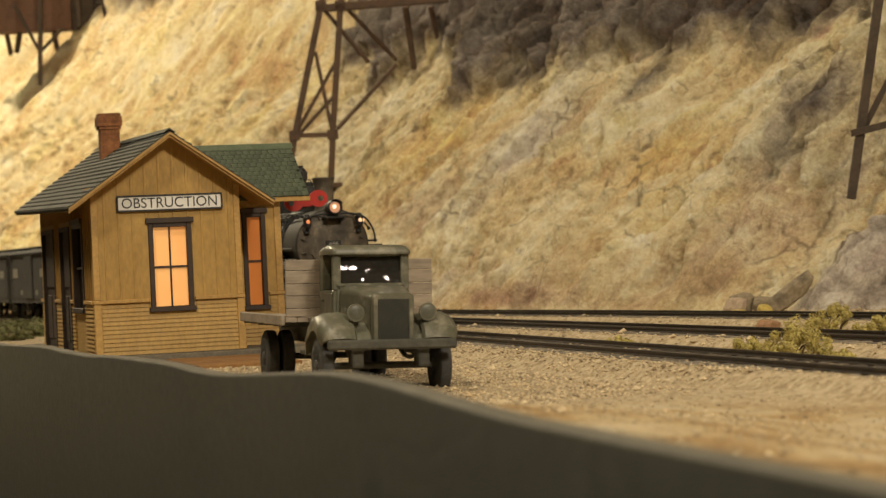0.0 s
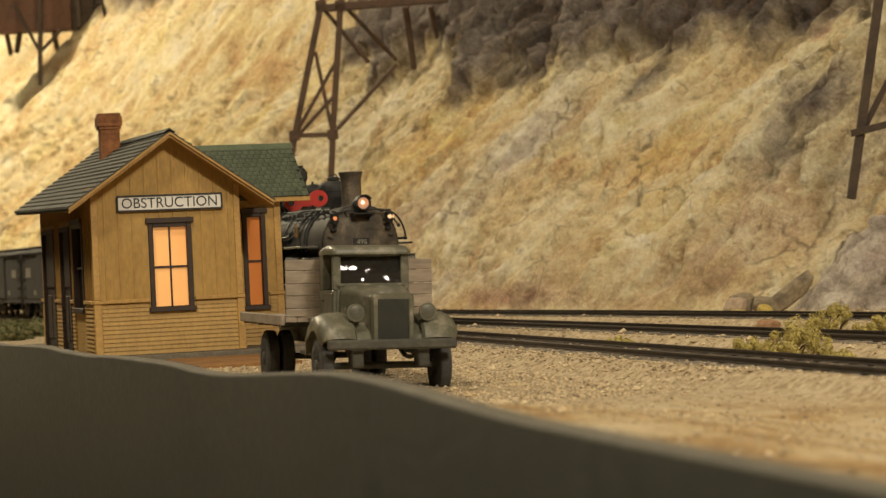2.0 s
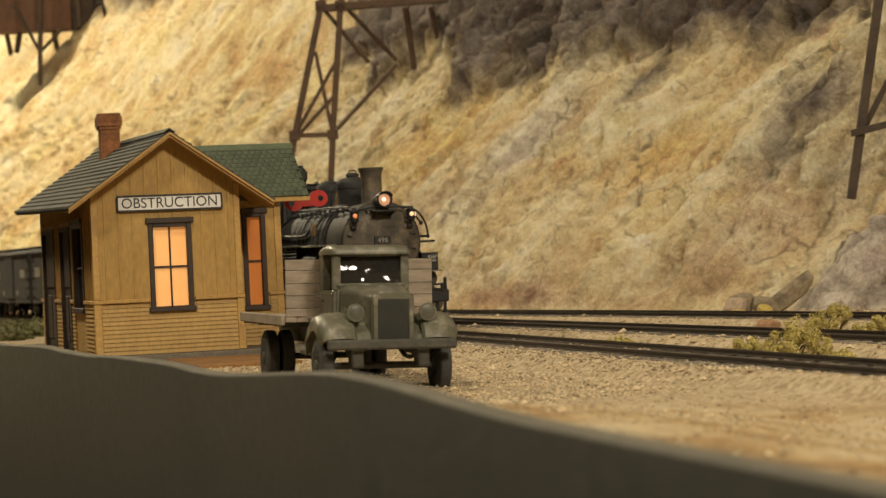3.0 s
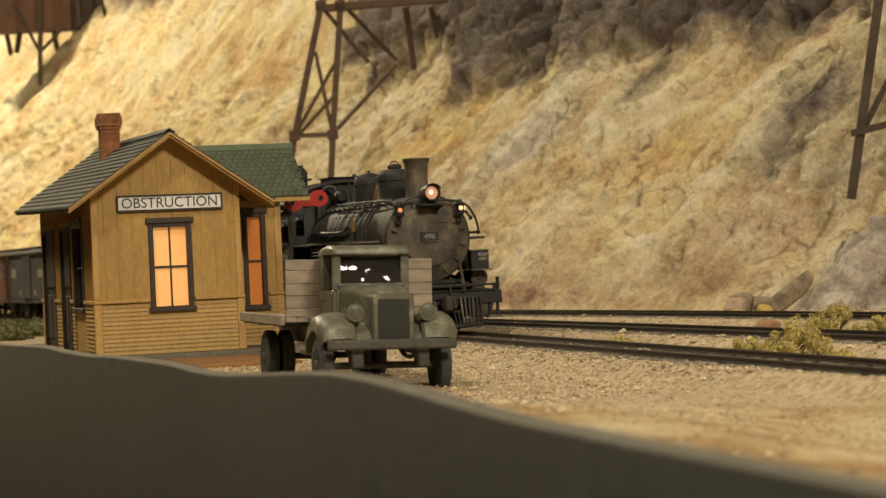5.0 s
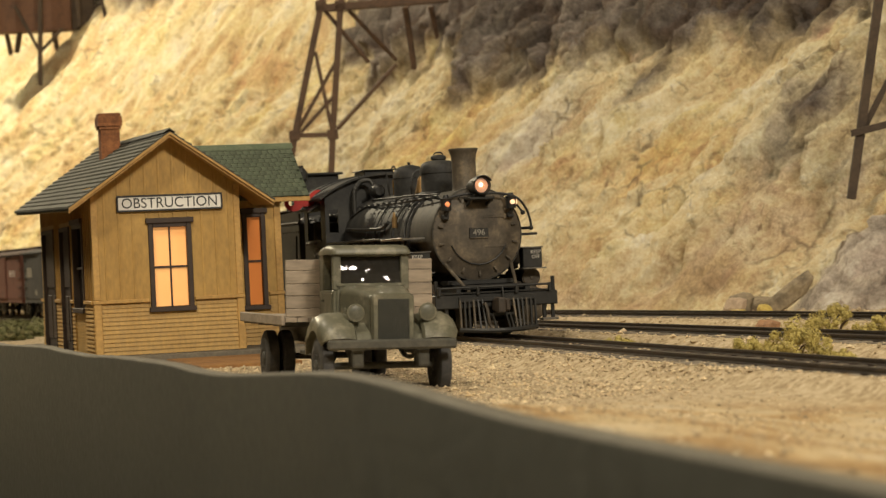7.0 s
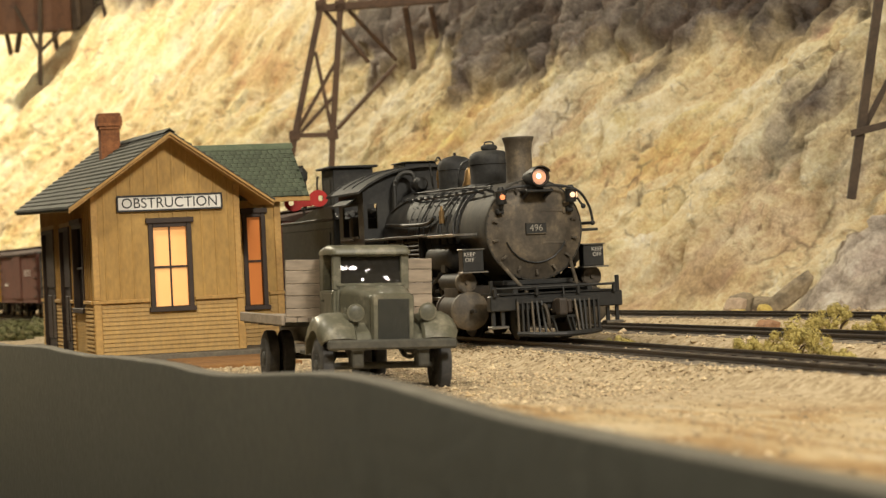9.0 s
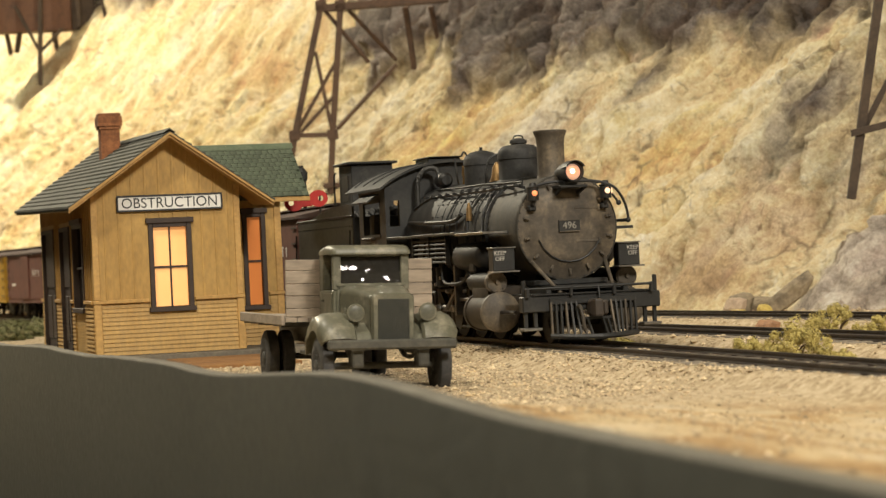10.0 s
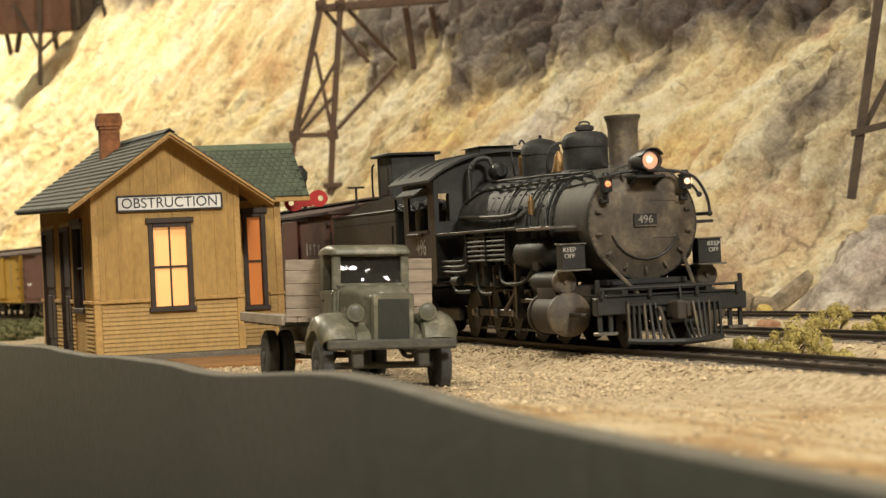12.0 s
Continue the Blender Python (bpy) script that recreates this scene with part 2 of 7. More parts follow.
def ground_material():
    m = bpy.data.materials.new("sandy_dirt")
    m.use_nodes = True
    n, l = m.node_tree.nodes, m.node_tree.links
    bsdf = n["Principled BSDF"]
    bsdf.inputs["Roughness"].default_value = 0.95
    bsdf.inputs["Specular IOR Level"].default_value = 0.15
    tc = n.new("ShaderNodeTexCoord")
    mp = n.new("ShaderNodeMapping")
    mp.inputs["Scale"].default_value = (1 / S,) * 3
    l.new(tc.outputs["Object"], mp.inputs["Vector"])

    def tex(scale, detail, rough=0.6):
        k = n.new("ShaderNodeTexNoise")
        k.inputs["Scale"].default_value, k.inputs["Detail"].default_value, k.inputs["Roughness"].default_value = scale, detail, rough
        l.new(mp.outputs[0], k.inputs["Vector"])
        return k.outputs["Fac"]

    def ramp(fac, rows):
        r = n.new("ShaderNodeValToRGB")
        while len(r.color_ramp.elements) < len(rows):
            r.color_ramp.elements.new(0.5)
        for el, (p, c) in zip(r.color_ramp.elements, rows):
            el.position, el.color = p, (*c, 1)
        l.new(fac, r.inputs["Fac"])
        return r.outputs["Color"]

    def blend(fac, x, y, kind="MIX"):
        k = n.new("ShaderNodeMix")
        k.data_type, k.blend_type = "RGBA", kind
        if isinstance(fac, float):
            k.inputs["Factor"].default_value = fac
        else:
            l.new(fac, k.inputs["Factor"])
        l.new(x, k.inputs["A"])
        l.new(y, k.inputs["B"])
        return k.outputs["Result"]
    gravel = ramp(tex(7.0, 5, 0.7), [(0.30, (0.17, 0.125, 0.075)), (0.42, (0.38, 0.295, 0.18)), (0.55, (0.52, 0.42, 0.275)), (0.70, (0.64, 0.56, 0.40))])
    mp2 = n.new("ShaderNodeMapping")
    mp2.inputs["Scale"].default_value = (0.55 / S, 1.0 / S, 1.0 / S)
    l.new(tc.outputs["Object"], mp2.inputs["Vector"])
    sand_fac = n.new("ShaderNodeTexNoise")
    sand_fac.inputs["Scale"].default_value, sand_fac.inputs["Detail"].default_value, sand_fac.inputs["Roughness"].default_value = 0.9, 8, 0.66
    l.new(mp2.outputs[0], sand_fac.inputs["Vector"])
    sand_fine = n.new("ShaderNodeTexNoise")
    sand_fine.inputs["Scale"].default_value, sand_fine.inputs["Detail"].default_value, sand_fine.inputs["Roughness"].default_value = 5.0, 6, 0.7
    l.new(mp2.outputs[0], sand_fine.inputs["Vector"])
    sand = ramp(sand_fac.outputs["Fac"], [(0.32, (0.24, 0.145, 0.065)), (0.44, (0.41, 0.28, 0.135)), (0.52, (0.50, 0.39, 0.225)), (0.66, (0.57, 0.48, 0.33))])
    sand = blend(0.5, sand, sand_fine.outputs["Fac"], "OVERLAY")
    at = n.new("ShaderNodeAttribute")
    at.attribute_name = "sand"
    col = blend(at.outputs["Fac"], gravel, sand)
    l.new(col, bsdf.inputs["Base Color"])
    bp = n.new("ShaderNodeBump")
    bp.inputs["Strength"].default_value, bp.inputs["Distance"].default_value = 0.6, 0.04 * S
    l.new(tex(6.0, 6, 0.7), bp.inputs["Height"])
    l.new(bp.outputs[0], bsdf.inputs["Normal"])
    return m


def sandy(x, y):
    """Share of plain sand at a place: the open ground by the layout's edge."""
    w = noise.noise((x * 0.3, y * 0.3, 4)) * 1.6 + noise.noise((x * 0.9, y * 0.9, 6)) * 0.6
    return max(0.0, min(1.0, (x - 8.5 + w + (-y - 4.0) * 0.9) / 4.0)) * max(0.0, min(1.0, (-1.6 - y) / 0.6))


GROUND = ground_material()


def build_ground():
    xs = np.concatenate([np.linspace(-150, -42, 60), np.arange(-40, 34, 0.25), np.linspace(35, 80, 16)])
    ys = np.concatenate([np.arange(-9.40, 14, 0.2), np.linspace(14.5, 40, 18)])
    nx, ny = len(xs), len(ys)
    verts = [(x, y, ground_z(x, y)) for x in xs for y in ys]
    faces = [(i * ny + j, (i + 1) * ny + j, (i + 1) * ny + j + 1, i * ny + j + 1) for i in range(nx - 1) for j in range(ny - 1)]
    ob = quads("ground", verts, faces, GROUND)
    for p in ob.data.polygons:
        p.use_smooth = True
    at = ob.data.attributes.new("sand", "FLOAT", "POINT")
    at.data.foreach_set("value", [sandy(v[0], v[1]) for v in verts])
    tagged(ob, "sandy tan gravel ground of a model railway layout", "ground", kind="structure")


build_ground()

# ---- hillside ----
BASE_X = [-190, -150, -120, -100, -80, -60, -36, -28.6, -21.2, -16.6, -8, 10, 40, 90]
BASE_Y = [-60, -32, -12, -4.5, 0.8, 4.4, 7.9, 9.6, 11.9, 14.2, 18.0, 24.0, 32.0, 37.0]


def hill_material():
    m = bpy.data.materials.new("painted_plaster_rock")
    m.use_nodes = True
    n, l = m.node_tree.nodes, m.node_tree.links
    bsdf = n["Principled BSDF"]
    bsdf.inputs["Roughness"].default_value = 0.92
    bsdf.inputs["Specular IOR Level"].default_value = 0.2
    tc = n.new("ShaderNodeTexCoord")
    mp = n.new("ShaderNodeMapping")
    mp.inputs["Scale"].default_value = (1 / S,) * 3
    l.new(tc.outputs["Object"], mp.inputs["Vector"])

    def noi(scale, detail, rough=0.6, dist=0.0):
        k = n.new("ShaderNodeTexNoise")
        k.inputs["Scale"].default_value, k.inputs["Detail"].default_value = scale, detail
        k.inputs["Roughness"].default_value, k.inputs["Distortion"].default_value = rough, dist
        l.new(mp.outputs[0], k.inputs["Vector"])
        return k.outputs["Fac"]

    def ramp(fac, rows):
        r = n.new("ShaderNodeValToRGB")
        while len(r.color_ramp.elements) < len(rows):
            r.color_ramp.elements.new(0.5)
        for el, (p, c) in zip(r.color_ramp.elements, rows):
            el.position, el.color = p, (*c, 1)
        l.new(fac, r.inputs["Fac"])
        return r.outputs["Color"]

    def math_(op, a, b):
        k = n.new("ShaderNodeMath")
        k.operation = op
        for i, v in enumerate((a, b)):
            if isinstance(v, (int, float)):
                k.inputs[i].default_value = v
            else:
                l.new(v, k.inputs[i])
        return k.outputs[0]

    def blend(fac, a, b, kind="MIX"):
        k = n.new("ShaderNodeMix")
        k.data_type, k.blend_type = "RGBA", kind
        if isinstance(fac, float):
            k.inputs["Factor"].default_value = fac
        else:
            l.new(fac, k.inputs["Factor"])
        l.new(a, k.inputs["A"])
        l.new(b, k.inputs["B"])
        return k.outputs["Result"]

    ochre = ramp(noi(0.30, 9, 0.70, 0.3), [(0.30, (0.57, 0.415, 0.19)), (0.43, (0.69, 0.545, 0.295)), (0.55, (0.77, 0.66, 0.42)), (0.70, (0.71, 0.64, 0.49))])
    grey = ramp(noi(0.5, 10, 0.72, 0.3), [(0.30, (0.058, 0.047, 0.041)), (0.42, (0.105, 0.087, 0.076)), (0.53, (0.165, 0.140, 0.123)), (0.66, (0.27, 0.235, 0.205)), (0.74, (0.23, 0.125, 0.08))])

    def attr(nm):
        k = n.new("ShaderNodeAttribute")
        k.attribute_name = nm
        return k.outputs["Fac"]

    def tone(c):
        k = n.new("ShaderNodeRGB")
        k.outputs[0].default_value = (*c, 1)
        return k.outputs[0]
    # paint washes, each where it lies on the plaster
    col = blend(attr("wash_deep"), ochre, tone((0.71, 0.505, 0.18)))
    col = blend(attr("wash_pale"), col, tone((0.83, 0.73, 0.50)))
    col = blend(attr("wash_tan"), col, tone((0.63, 0.545, 0.43)))
    col = blend(attr("wash_mauve"), col, tone((0.33, 0.185, 0.13)))
    col = blend(attr("rock"), col, grey)
    col = blend(math_("MULTIPLY", attr("scree"), 0.85), col, tone((0.60, 0.53, 0.455)))
    # crest pales the raised cells; crack, further down, darkens the creases between them
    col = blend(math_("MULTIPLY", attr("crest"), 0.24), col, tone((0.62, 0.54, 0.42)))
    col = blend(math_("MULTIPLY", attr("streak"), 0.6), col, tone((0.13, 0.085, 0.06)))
    stain = n.new("ShaderNodeMapRange")
    stain.inputs["From Min"].default_value, stain.inputs["From Max"].default_value = 0.64, 0.74
    l.new(noi(0.16, 5, 0.6), stain.inputs["Value"])
    col = blend(math_("MULTIPLY", stain.outputs[0], 0.4), col, tone((0.34, 0.14, 0.07)))
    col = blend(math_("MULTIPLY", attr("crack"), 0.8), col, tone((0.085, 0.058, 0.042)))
    col = blend(0.45, col, attr("tint"), "OVERLAY")
    col = blend(0.45, col, noi(0.9, 8, 0.72, 0.8), "OVERLAY")
    col = blend(0.75, col, noi(3.0, 9, 0.8), "OVERLAY")
    col = blend(0.75, col, noi(8.0, 6, 0.75), "OVERLAY")
    bend = n.new("ShaderNodeMix")
    bend.data_type, bend.blend_type = "RGBA", "ADD"
    bend.inputs["Factor"].default_value = 0.9
    wob = n.new("ShaderNodeTexNoise")
    wob.inputs["Scale"].default_value, wob.inputs["Detail"].default_value = 1.1, 5
    l.new(mp.outputs[0], wob.inputs["Vector"])
    l.new(mp.outputs[0], bend.inputs["A"])
    l.new(wob.outputs["Color"], bend.inputs["B"])
    for scale, wide, low, strong in ((0.55, 0.05, 0.50, 0.75), (1.5, 0.07, 0.54, 0.6)):
        vor = n.new("ShaderNodeTexVoronoi")
        vor.feature = "DISTANCE_TO_EDGE"
        vor.inputs["Scale"].default_value = scale
        l.new(bend.outputs["Result"], vor.inputs["Vector"])
        line = n.new("ShaderNodeMapRange")
        line.inputs["From Min"].default_value, line.inputs["From Max"].default_value = wide, 0.0
        l.new(vor.outputs["Distance"], line.inputs["Value"])
        some = n.new("ShaderNodeMapRange")
        some.inputs["From Min"].default_value, some.inputs["From Max"].default_value = low, low + 0.12
        l.new(noi(0.7 * scale, 4, 0.6), some.inputs["Value"])
        fine_crack = math_("MULTIPLY", line.outputs[0], some.outputs[0])
        col = blend(math_("MULTIPLY", fine_crack, strong), col, tone((0.16, 0.11, 0.07)))
    speck = n.new("ShaderNodeMapRange")
    speck.inputs["From Min"].default_value, speck.inputs["From Max"].default_value = 0.60, 0.68
    l.new(noi(1.6, 6, 0.7, 0.5), speck.inputs["Value"])
    col = blend(math_("MULTIPLY", speck.outputs[0], 0.42), col, tone((0.22, 0.16, 0.09)))
    l.new(col, bsdf.inputs["Base Color"])
    b = n.new("ShaderNodeBump")
    b.inputs["Strength"].default_value, b.inputs["Distance"].default_value = 1.0, 0.19 * S
    grain = n.new("ShaderNodeMath")
    grain.operation, grain.inputs[1].default_value = "MULTIPLY_ADD", 0.45
    l.new(noi(6.5, 5, 0.7), grain.inputs[0])
    l.new(noi(2.2, 8, 0.7), grain.inputs[2])
    l.new(grain.outputs[0], b.inputs["Height"])
    l.new(b.outputs[0], bsdf.inputs["Normal"])
    return m


def hill_shape(u, v, rock, coarse):
    """Outward offset of the rock face at u metres along and v metres up the slope, and its ridge value."""
    a, b = u - 0.70 * v, v + 0.55 * u
    big = noise.noise((a * 0.11, b * 0.06, 0.3))
    warp = noise.noise((u * 0.5, v * 0.5, 8.0)) * 0.35
    q = Vector((a * 0.44 + warp, b * 0.16 + warp, 1.0))
    f = noise.voronoi(q)[0]
    cell = min(1.0, (f[1] - f[0]) * 2.2)
    q2 = Vector((a * 1.2 + warp, b * 0.45 + warp, 3.0))
    g = noise.voronoi(q2)[0]
    cell2 = min(1.0, (g[1] - g[0]) * 2.0)
    h = noise.fractal(Vector((u * 0.9, v * 0.9, 2.0)), 0.7, 2.1, 5)
    rid = 1 - abs(noise.noise((a * 0.5, b * 0.2, 5.0))) * 2
    lump = noise.voronoi(Vector((u * 0.75 + warp, v * 0.75, 6.0)))[0][0]
    g2 = noise.fractal(Vector((u * 2.4, v * 2.4, 7.0)), 0.6, 2.0, 4)
    # broken facets of two sizes, each a plane with its own tilt
    facet, tint = 0.0, 0.0
    for sa, sb, z0, amp in ((0.42, 0.26, 31.0, 0.55), (1.15, 0.75, 37.0, 0.22)):
        q3 = Vector((a * sa + warp * 0.6, b * sb + warp * 0.6, z0))
        p = noise.voronoi(q3)[1][0]
        h1, h2, h3 = noise.noise(p * 3.7), noise.noise(p * 4.3 + Vector((9, 0, 0))), noise.noise(p * 5.9 + Vector((0, 9, 0)))
        facet += amp * (1.5 * h1 * (q3.x - p.x) + 1.5 * h2 * (q3.y - p.y) + 0.55 * h3)
        tint += (0.6 if amp > 0.3 else 0.4) * h3
    d = 1.2 * big + 0.30 * rid + (0.75 + 0.35 * rock) * facet - 0.22 * lump * (1 - 0.6 * rock) + (0.11 + 0.05 * rock + 0.16 * coarse) * g2 + (0.06 + 0.75 * rock) * cell + (0.04 + 0.22 * rock) * cell2 + (0.20 + 0.06 * rock) * h
    return d, cell, cell2, tint


# patches of wash on the rock face: plan x, height, spread along, spread up, strength
WASHES = {
    "wash_deep": ((-49.5, 6.6, 4.5, 1.5, 0.75), (-29.5, 5.0, 2.6, 1.0, 0.75), (-55, 4.6, 3.0, 1.0, 0.4), (-92, 6.0, 16.0, 7.0, 0.5), (-30.5, 6.4, 1.2, 0.5, 0.4)),
    "wash_pale": ((-34.5, 3.0, 3.0, 1.1, 0.75), (-27.0, 3.9, 3.2, 1.5, 0.75), (-31.6, 7.4, 1.8, 0.8, 0.6), (-60, 8.9, 3.5, 1.0, 0.6), (-38.8, 7.8, 1.5, 0.8, 0.5), (-25.5, 7.4, 1.6, 0.8, 0.5), (-47, 2.4, 3.0, 0.8, 0.4)),
    "wash_tan": ((-39.5, 5.9, 2.4, 1.4, 0.75), (-44.5, 3.8, 3.0, 1.0, 0.6), (-23.3, 2.4, 2.2, 1.0, 0.45), (-27, 1.4, 2.5, 0.7, 0.35), (-40, 1.2, 6.0, 0.6, 0.5), (-31, 6.4, 1.0, 0.6, 0.5), (-70, 7.2, 4.5, 1.6, 0.55)),
    "wash_mauve": ((-33.5, 0.6, 3.5, 0.42, 0.75), (-23.9, 1.1, 0.9, 0.55, 0.8), (-42, 0.3, 4.0, 0.35, 0.5), (-28.0, 0.5, 2.5, 0.3, 0.45), (-24.8, 8.6, 0.8, 0.4, 0.4)),
    "grey_patch": ((-22.8, 5.7, 1.5, 1.5, 0.75), (-20.6, 6.2, 1.3, 1.6, 0.6), (-24.3, 6.6, 0.8, 0.9, 0.5), (-33.9, 7.7, 0.7, 0.9, 0.7), (-49.3, 8.7, 1.4, 0.6, 0.7), (-22.3, 4.3, 1.0, 0.6, 0.3)),
}


def wash(name, x, z, lean):
    """Strength of a wash at plan x and height z; its edges are ragged and drawn out down the slope."""
    q = 0.0
    for cx, cz, sx, sz, w in WASHES[name]:
        u, v = (x - cx) / sx - 0.35 * (z - cz) / sz, (z - cz) / sz
        q = max(q, w * math.exp(-(u * u + v * v) * 0.9 + lean))
    return min(1.0, q)


def build_hill():
    t = np.concatenate([np.arange(-185, -120, 1.2), np.arange(-120, -60, 0.22), np.arange(-60, -10, 0.14), np.arange(-10, 80, 1.2)])
    by = np.interp(t, BASE_X, BASE_Y)
    # round off the bends of the plan
    by = np.array([np.mean(np.interp(np.linspace(c - 5, c + 5, 21), BASE_X, BASE_Y)) for c in t])
    dx, dy = np.gradient(t), np.gradient(by)
    ln = np.hypot(dx, dy)
    nxv, nyv = -dy / ln, dx / ln
    u = np.concatenate([[0], np.cumsum(np.hypot(np.diff(t), np.diff(by)))])
    vs = np.concatenate([np.arange(-1.0, 16, 0.16), np.arange(16, 36, 0.8)])
    verts, rock, crest, crack, streak, scree, tint = [], [], [], [], [], [], []
    edge = np.interp(t, [-80, -70, -67, -62, -58, -52, -49.5, -46, -40, -37, -34, -31, -26.5, -24, -20], [20, 13.6, 11.6, 10.4, 10.9, 10.2, 8.5, 9.1, 8.4, 8.9, 8.3, 8.8, 8.6, 8.8, 8.6])
    washes = {k: [] for k in WASHES if k != "grey_patch"}
    for i in range(len(t)):
        for v in vs:
            run, rise = v * 0.62, v * 0.78
            uu = u[i]
            w = noise.noise(((uu - 0.7 * v) * 0.26, (v + 0.55 * uu) * 0.13, 1.0)) * 2.2 + noise.noise((uu * 0.6, v * 0.6, 1.5)) * 1.6 + noise.noise((uu * 2.0, v * 2.0, 2.5)) * 0.7
            lean = 0.9 * noise.noise(((uu - 0.7 * v) * 0.5, (v + 0.55 * uu) * 0.14, 21.0)) + 0.5 * noise.noise((uu * 1.1, v * 1.1, 22.0)) + 0.3 * noise.noise((uu * 3.0, v * 3.0, 23.0))
            k = (rise + 0.45 * w - edge[i]) / 1.3 + 0.25
            low = (t[i] + 20.7 - 0.55 * rise + 0.25 * w) / 0.5
            scree.append(min(1.0, max(0.0, low)) if t[i] > -24 else 0.0)
            k = min(1.0, max(0.0, k, min(low, 0.62) if t[i] > -24 else 0.0, wash("grey_patch", t[i], rise, lean)))
            for nm, vals in washes.items():
                vals.append(wash(nm, t[i], rise, lean))
            d, c1, c2, tn = hill_shape(uu, v, k, max(0.0, min(1.0, (-56 - t[i]) / 10)))
            tint.append(0.5 + 0.5 * max(-1.0, min(1.0, 1.6 * tn)))
            foot = min(1.0, max(0.0, (v + 0.4) / 2.0))
            d *= 0.2 + 0.8 * foot
            verts.append((t[i] + nxv[i] * (run + 0.5) - nxv[i] * d * 0.78, by[i] + nyv[i] * (run + 0.5) - nyv[i] * d * 0.78, -0.55 + rise + d * 0.5))
            rock.append(k)
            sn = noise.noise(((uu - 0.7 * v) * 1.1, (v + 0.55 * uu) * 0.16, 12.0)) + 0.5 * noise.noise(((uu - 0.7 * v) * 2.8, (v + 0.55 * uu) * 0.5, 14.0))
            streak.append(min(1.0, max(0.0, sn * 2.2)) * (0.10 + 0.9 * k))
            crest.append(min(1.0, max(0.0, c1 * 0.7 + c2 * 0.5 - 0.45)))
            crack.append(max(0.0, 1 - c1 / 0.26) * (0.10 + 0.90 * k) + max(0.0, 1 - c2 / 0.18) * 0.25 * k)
    ny = len(vs)
    faces = [(i * ny + j, (i + 1) * ny + j, (i + 1) * ny + j + 1, i * ny + j + 1) for i in range(len(t) - 1) for j in range(ny - 1)]
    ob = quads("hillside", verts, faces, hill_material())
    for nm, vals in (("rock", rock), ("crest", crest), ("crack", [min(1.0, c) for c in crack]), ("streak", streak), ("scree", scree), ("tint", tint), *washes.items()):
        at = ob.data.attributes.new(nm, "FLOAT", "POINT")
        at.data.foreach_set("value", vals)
    for p in ob.data.polygons:
        p.use_smooth = True
    tagged(ob, "steep ochre and grey plaster rock hillside", "hillside", kind="structure")


build_hill()

# ---- tracks ----


def rail_section(y):
    """The rail's outline: foot, web and head, 0.085 high."""
    half = [(0.065, -0.085), (0.065, -0.075), (0.016, -0.065), (0.016, -0.030), (0.034, -0.023), (0.034, -0.004), (0.025, 0.0)]
    return [(y + a, z) for a, z in half] + [(y - a, z) for a, z in reversed(half)]


def build_track(ln, name, label, x0, x1, singles):
    tr = thing(name, label=label, category="railway track", group="railway tracks", kind="structure")
    xs = np.arange(x0, x1, 1.0)
    for side in (-0.475, 0.475):
        verts, faces = [], []
        sec = rail_section(0)
        k = len(sec)
        for x in xs:
            y, z = ln(x)
            y2, _ = ln(x + 0.1)
            h = math.atan2(y2 - y, 0.1)
            for a, b in sec:
                off = side + a
                verts.append((x - math.sin(h) * off, y + math.cos(h) * off, z + b))
        for i in range(len(xs) - 1):
            for j in range(k):
                faces.append((i * k + j, (i + 1) * k + j, (i + 1) * k + (j + 1) % k, i * k + (j + 1) % k))
        quads("rail", verts, faces, RAIL, tr)
    rnd = random.Random(5)
    first = None
    x = x0
    rest = B()
    while x < x1:
        y, z = ln(x)
        h = math.degrees(math.atan2(ln(x + 0.1)[0] - y, 0.1))
        at, turn = (x, y + rnd.uniform(-0.06, 0.06), z - 0.085 - 0.078), (0, 0, h + rnd.uniform(-2, 2))
        if singles[0] < x < singles[1]:
            if first is None:
                bm = B()
                box(bm, -0.11, 0.11, -0.95, 0.95, -0.08, 0.078, 0.015)
                first = part("tie", bm, TIE, tr)
                first.matrix_basis = pose(at[0] * S, at[1] * S, at[2] * S, *turn)
            else:
                again(first, at, tr, turn)
        else:
            m = pose(*at, *turn)
            box(rest, -0.11, 0.11, -0.95, 0.95, -0.08, 0.078, 0, m)
        x += 0.55 + rnd.uniform(-0.03, 0.03)
    ob = part("far_ties", rest, TIE, tr)
    tagged(ob, kind="stuff")
    return tr


build_track(line_1, "track_1", "narrow gauge running line with dark rails on wooden ties", -106, 32, (-14, 22))
build_track(line_2, "track_2", "narrow gauge siding with dark rails in pale ballast", -60, 32, (-24, 18))
build_track(line_3, "track_3", "siding along the foot of the rock face", -60, 32, (-34, 6))

# ---- room ----


def build_room():
    for name, lo, hi, label in (
            ("wall_north", (-3.0, 1.9, -1.2), (3.0, 2.0, 1.4), "plain tan train room wall behind the layout"),
            ("wall_south", (-3.0, -2.1, -1.2), (3.0, -2.0, 1.4), "plain tan train room wall across the aisle"),
            ("wall_east", (3.0, -2.1, -1.2), (3.1, 2.0, 1.4), "plain tan end wall of the room"),
            ("wall_west", (-3.1, -2.1, -1.2), (-3.0, 2.0, 1.4), "plain tan end wall of the room"),
            ("floor", (-3.1, -2.1, -1.3), (3.1, 2.0, -1.2), "plain floor of the train room"),
            ("ceiling", (-3.1, -2.1, 1.4), (3.1, 2.0, 1.5), "plain ceiling of the train room")):
        bm = B()
        box(bm, *[v / S for pair in zip(lo, hi) for v in pair])
        ob = part(name, bm, WALLPAINT)
        tagged(ob, label, "wall" if "wall" in name else name, kind="structure")


build_room()


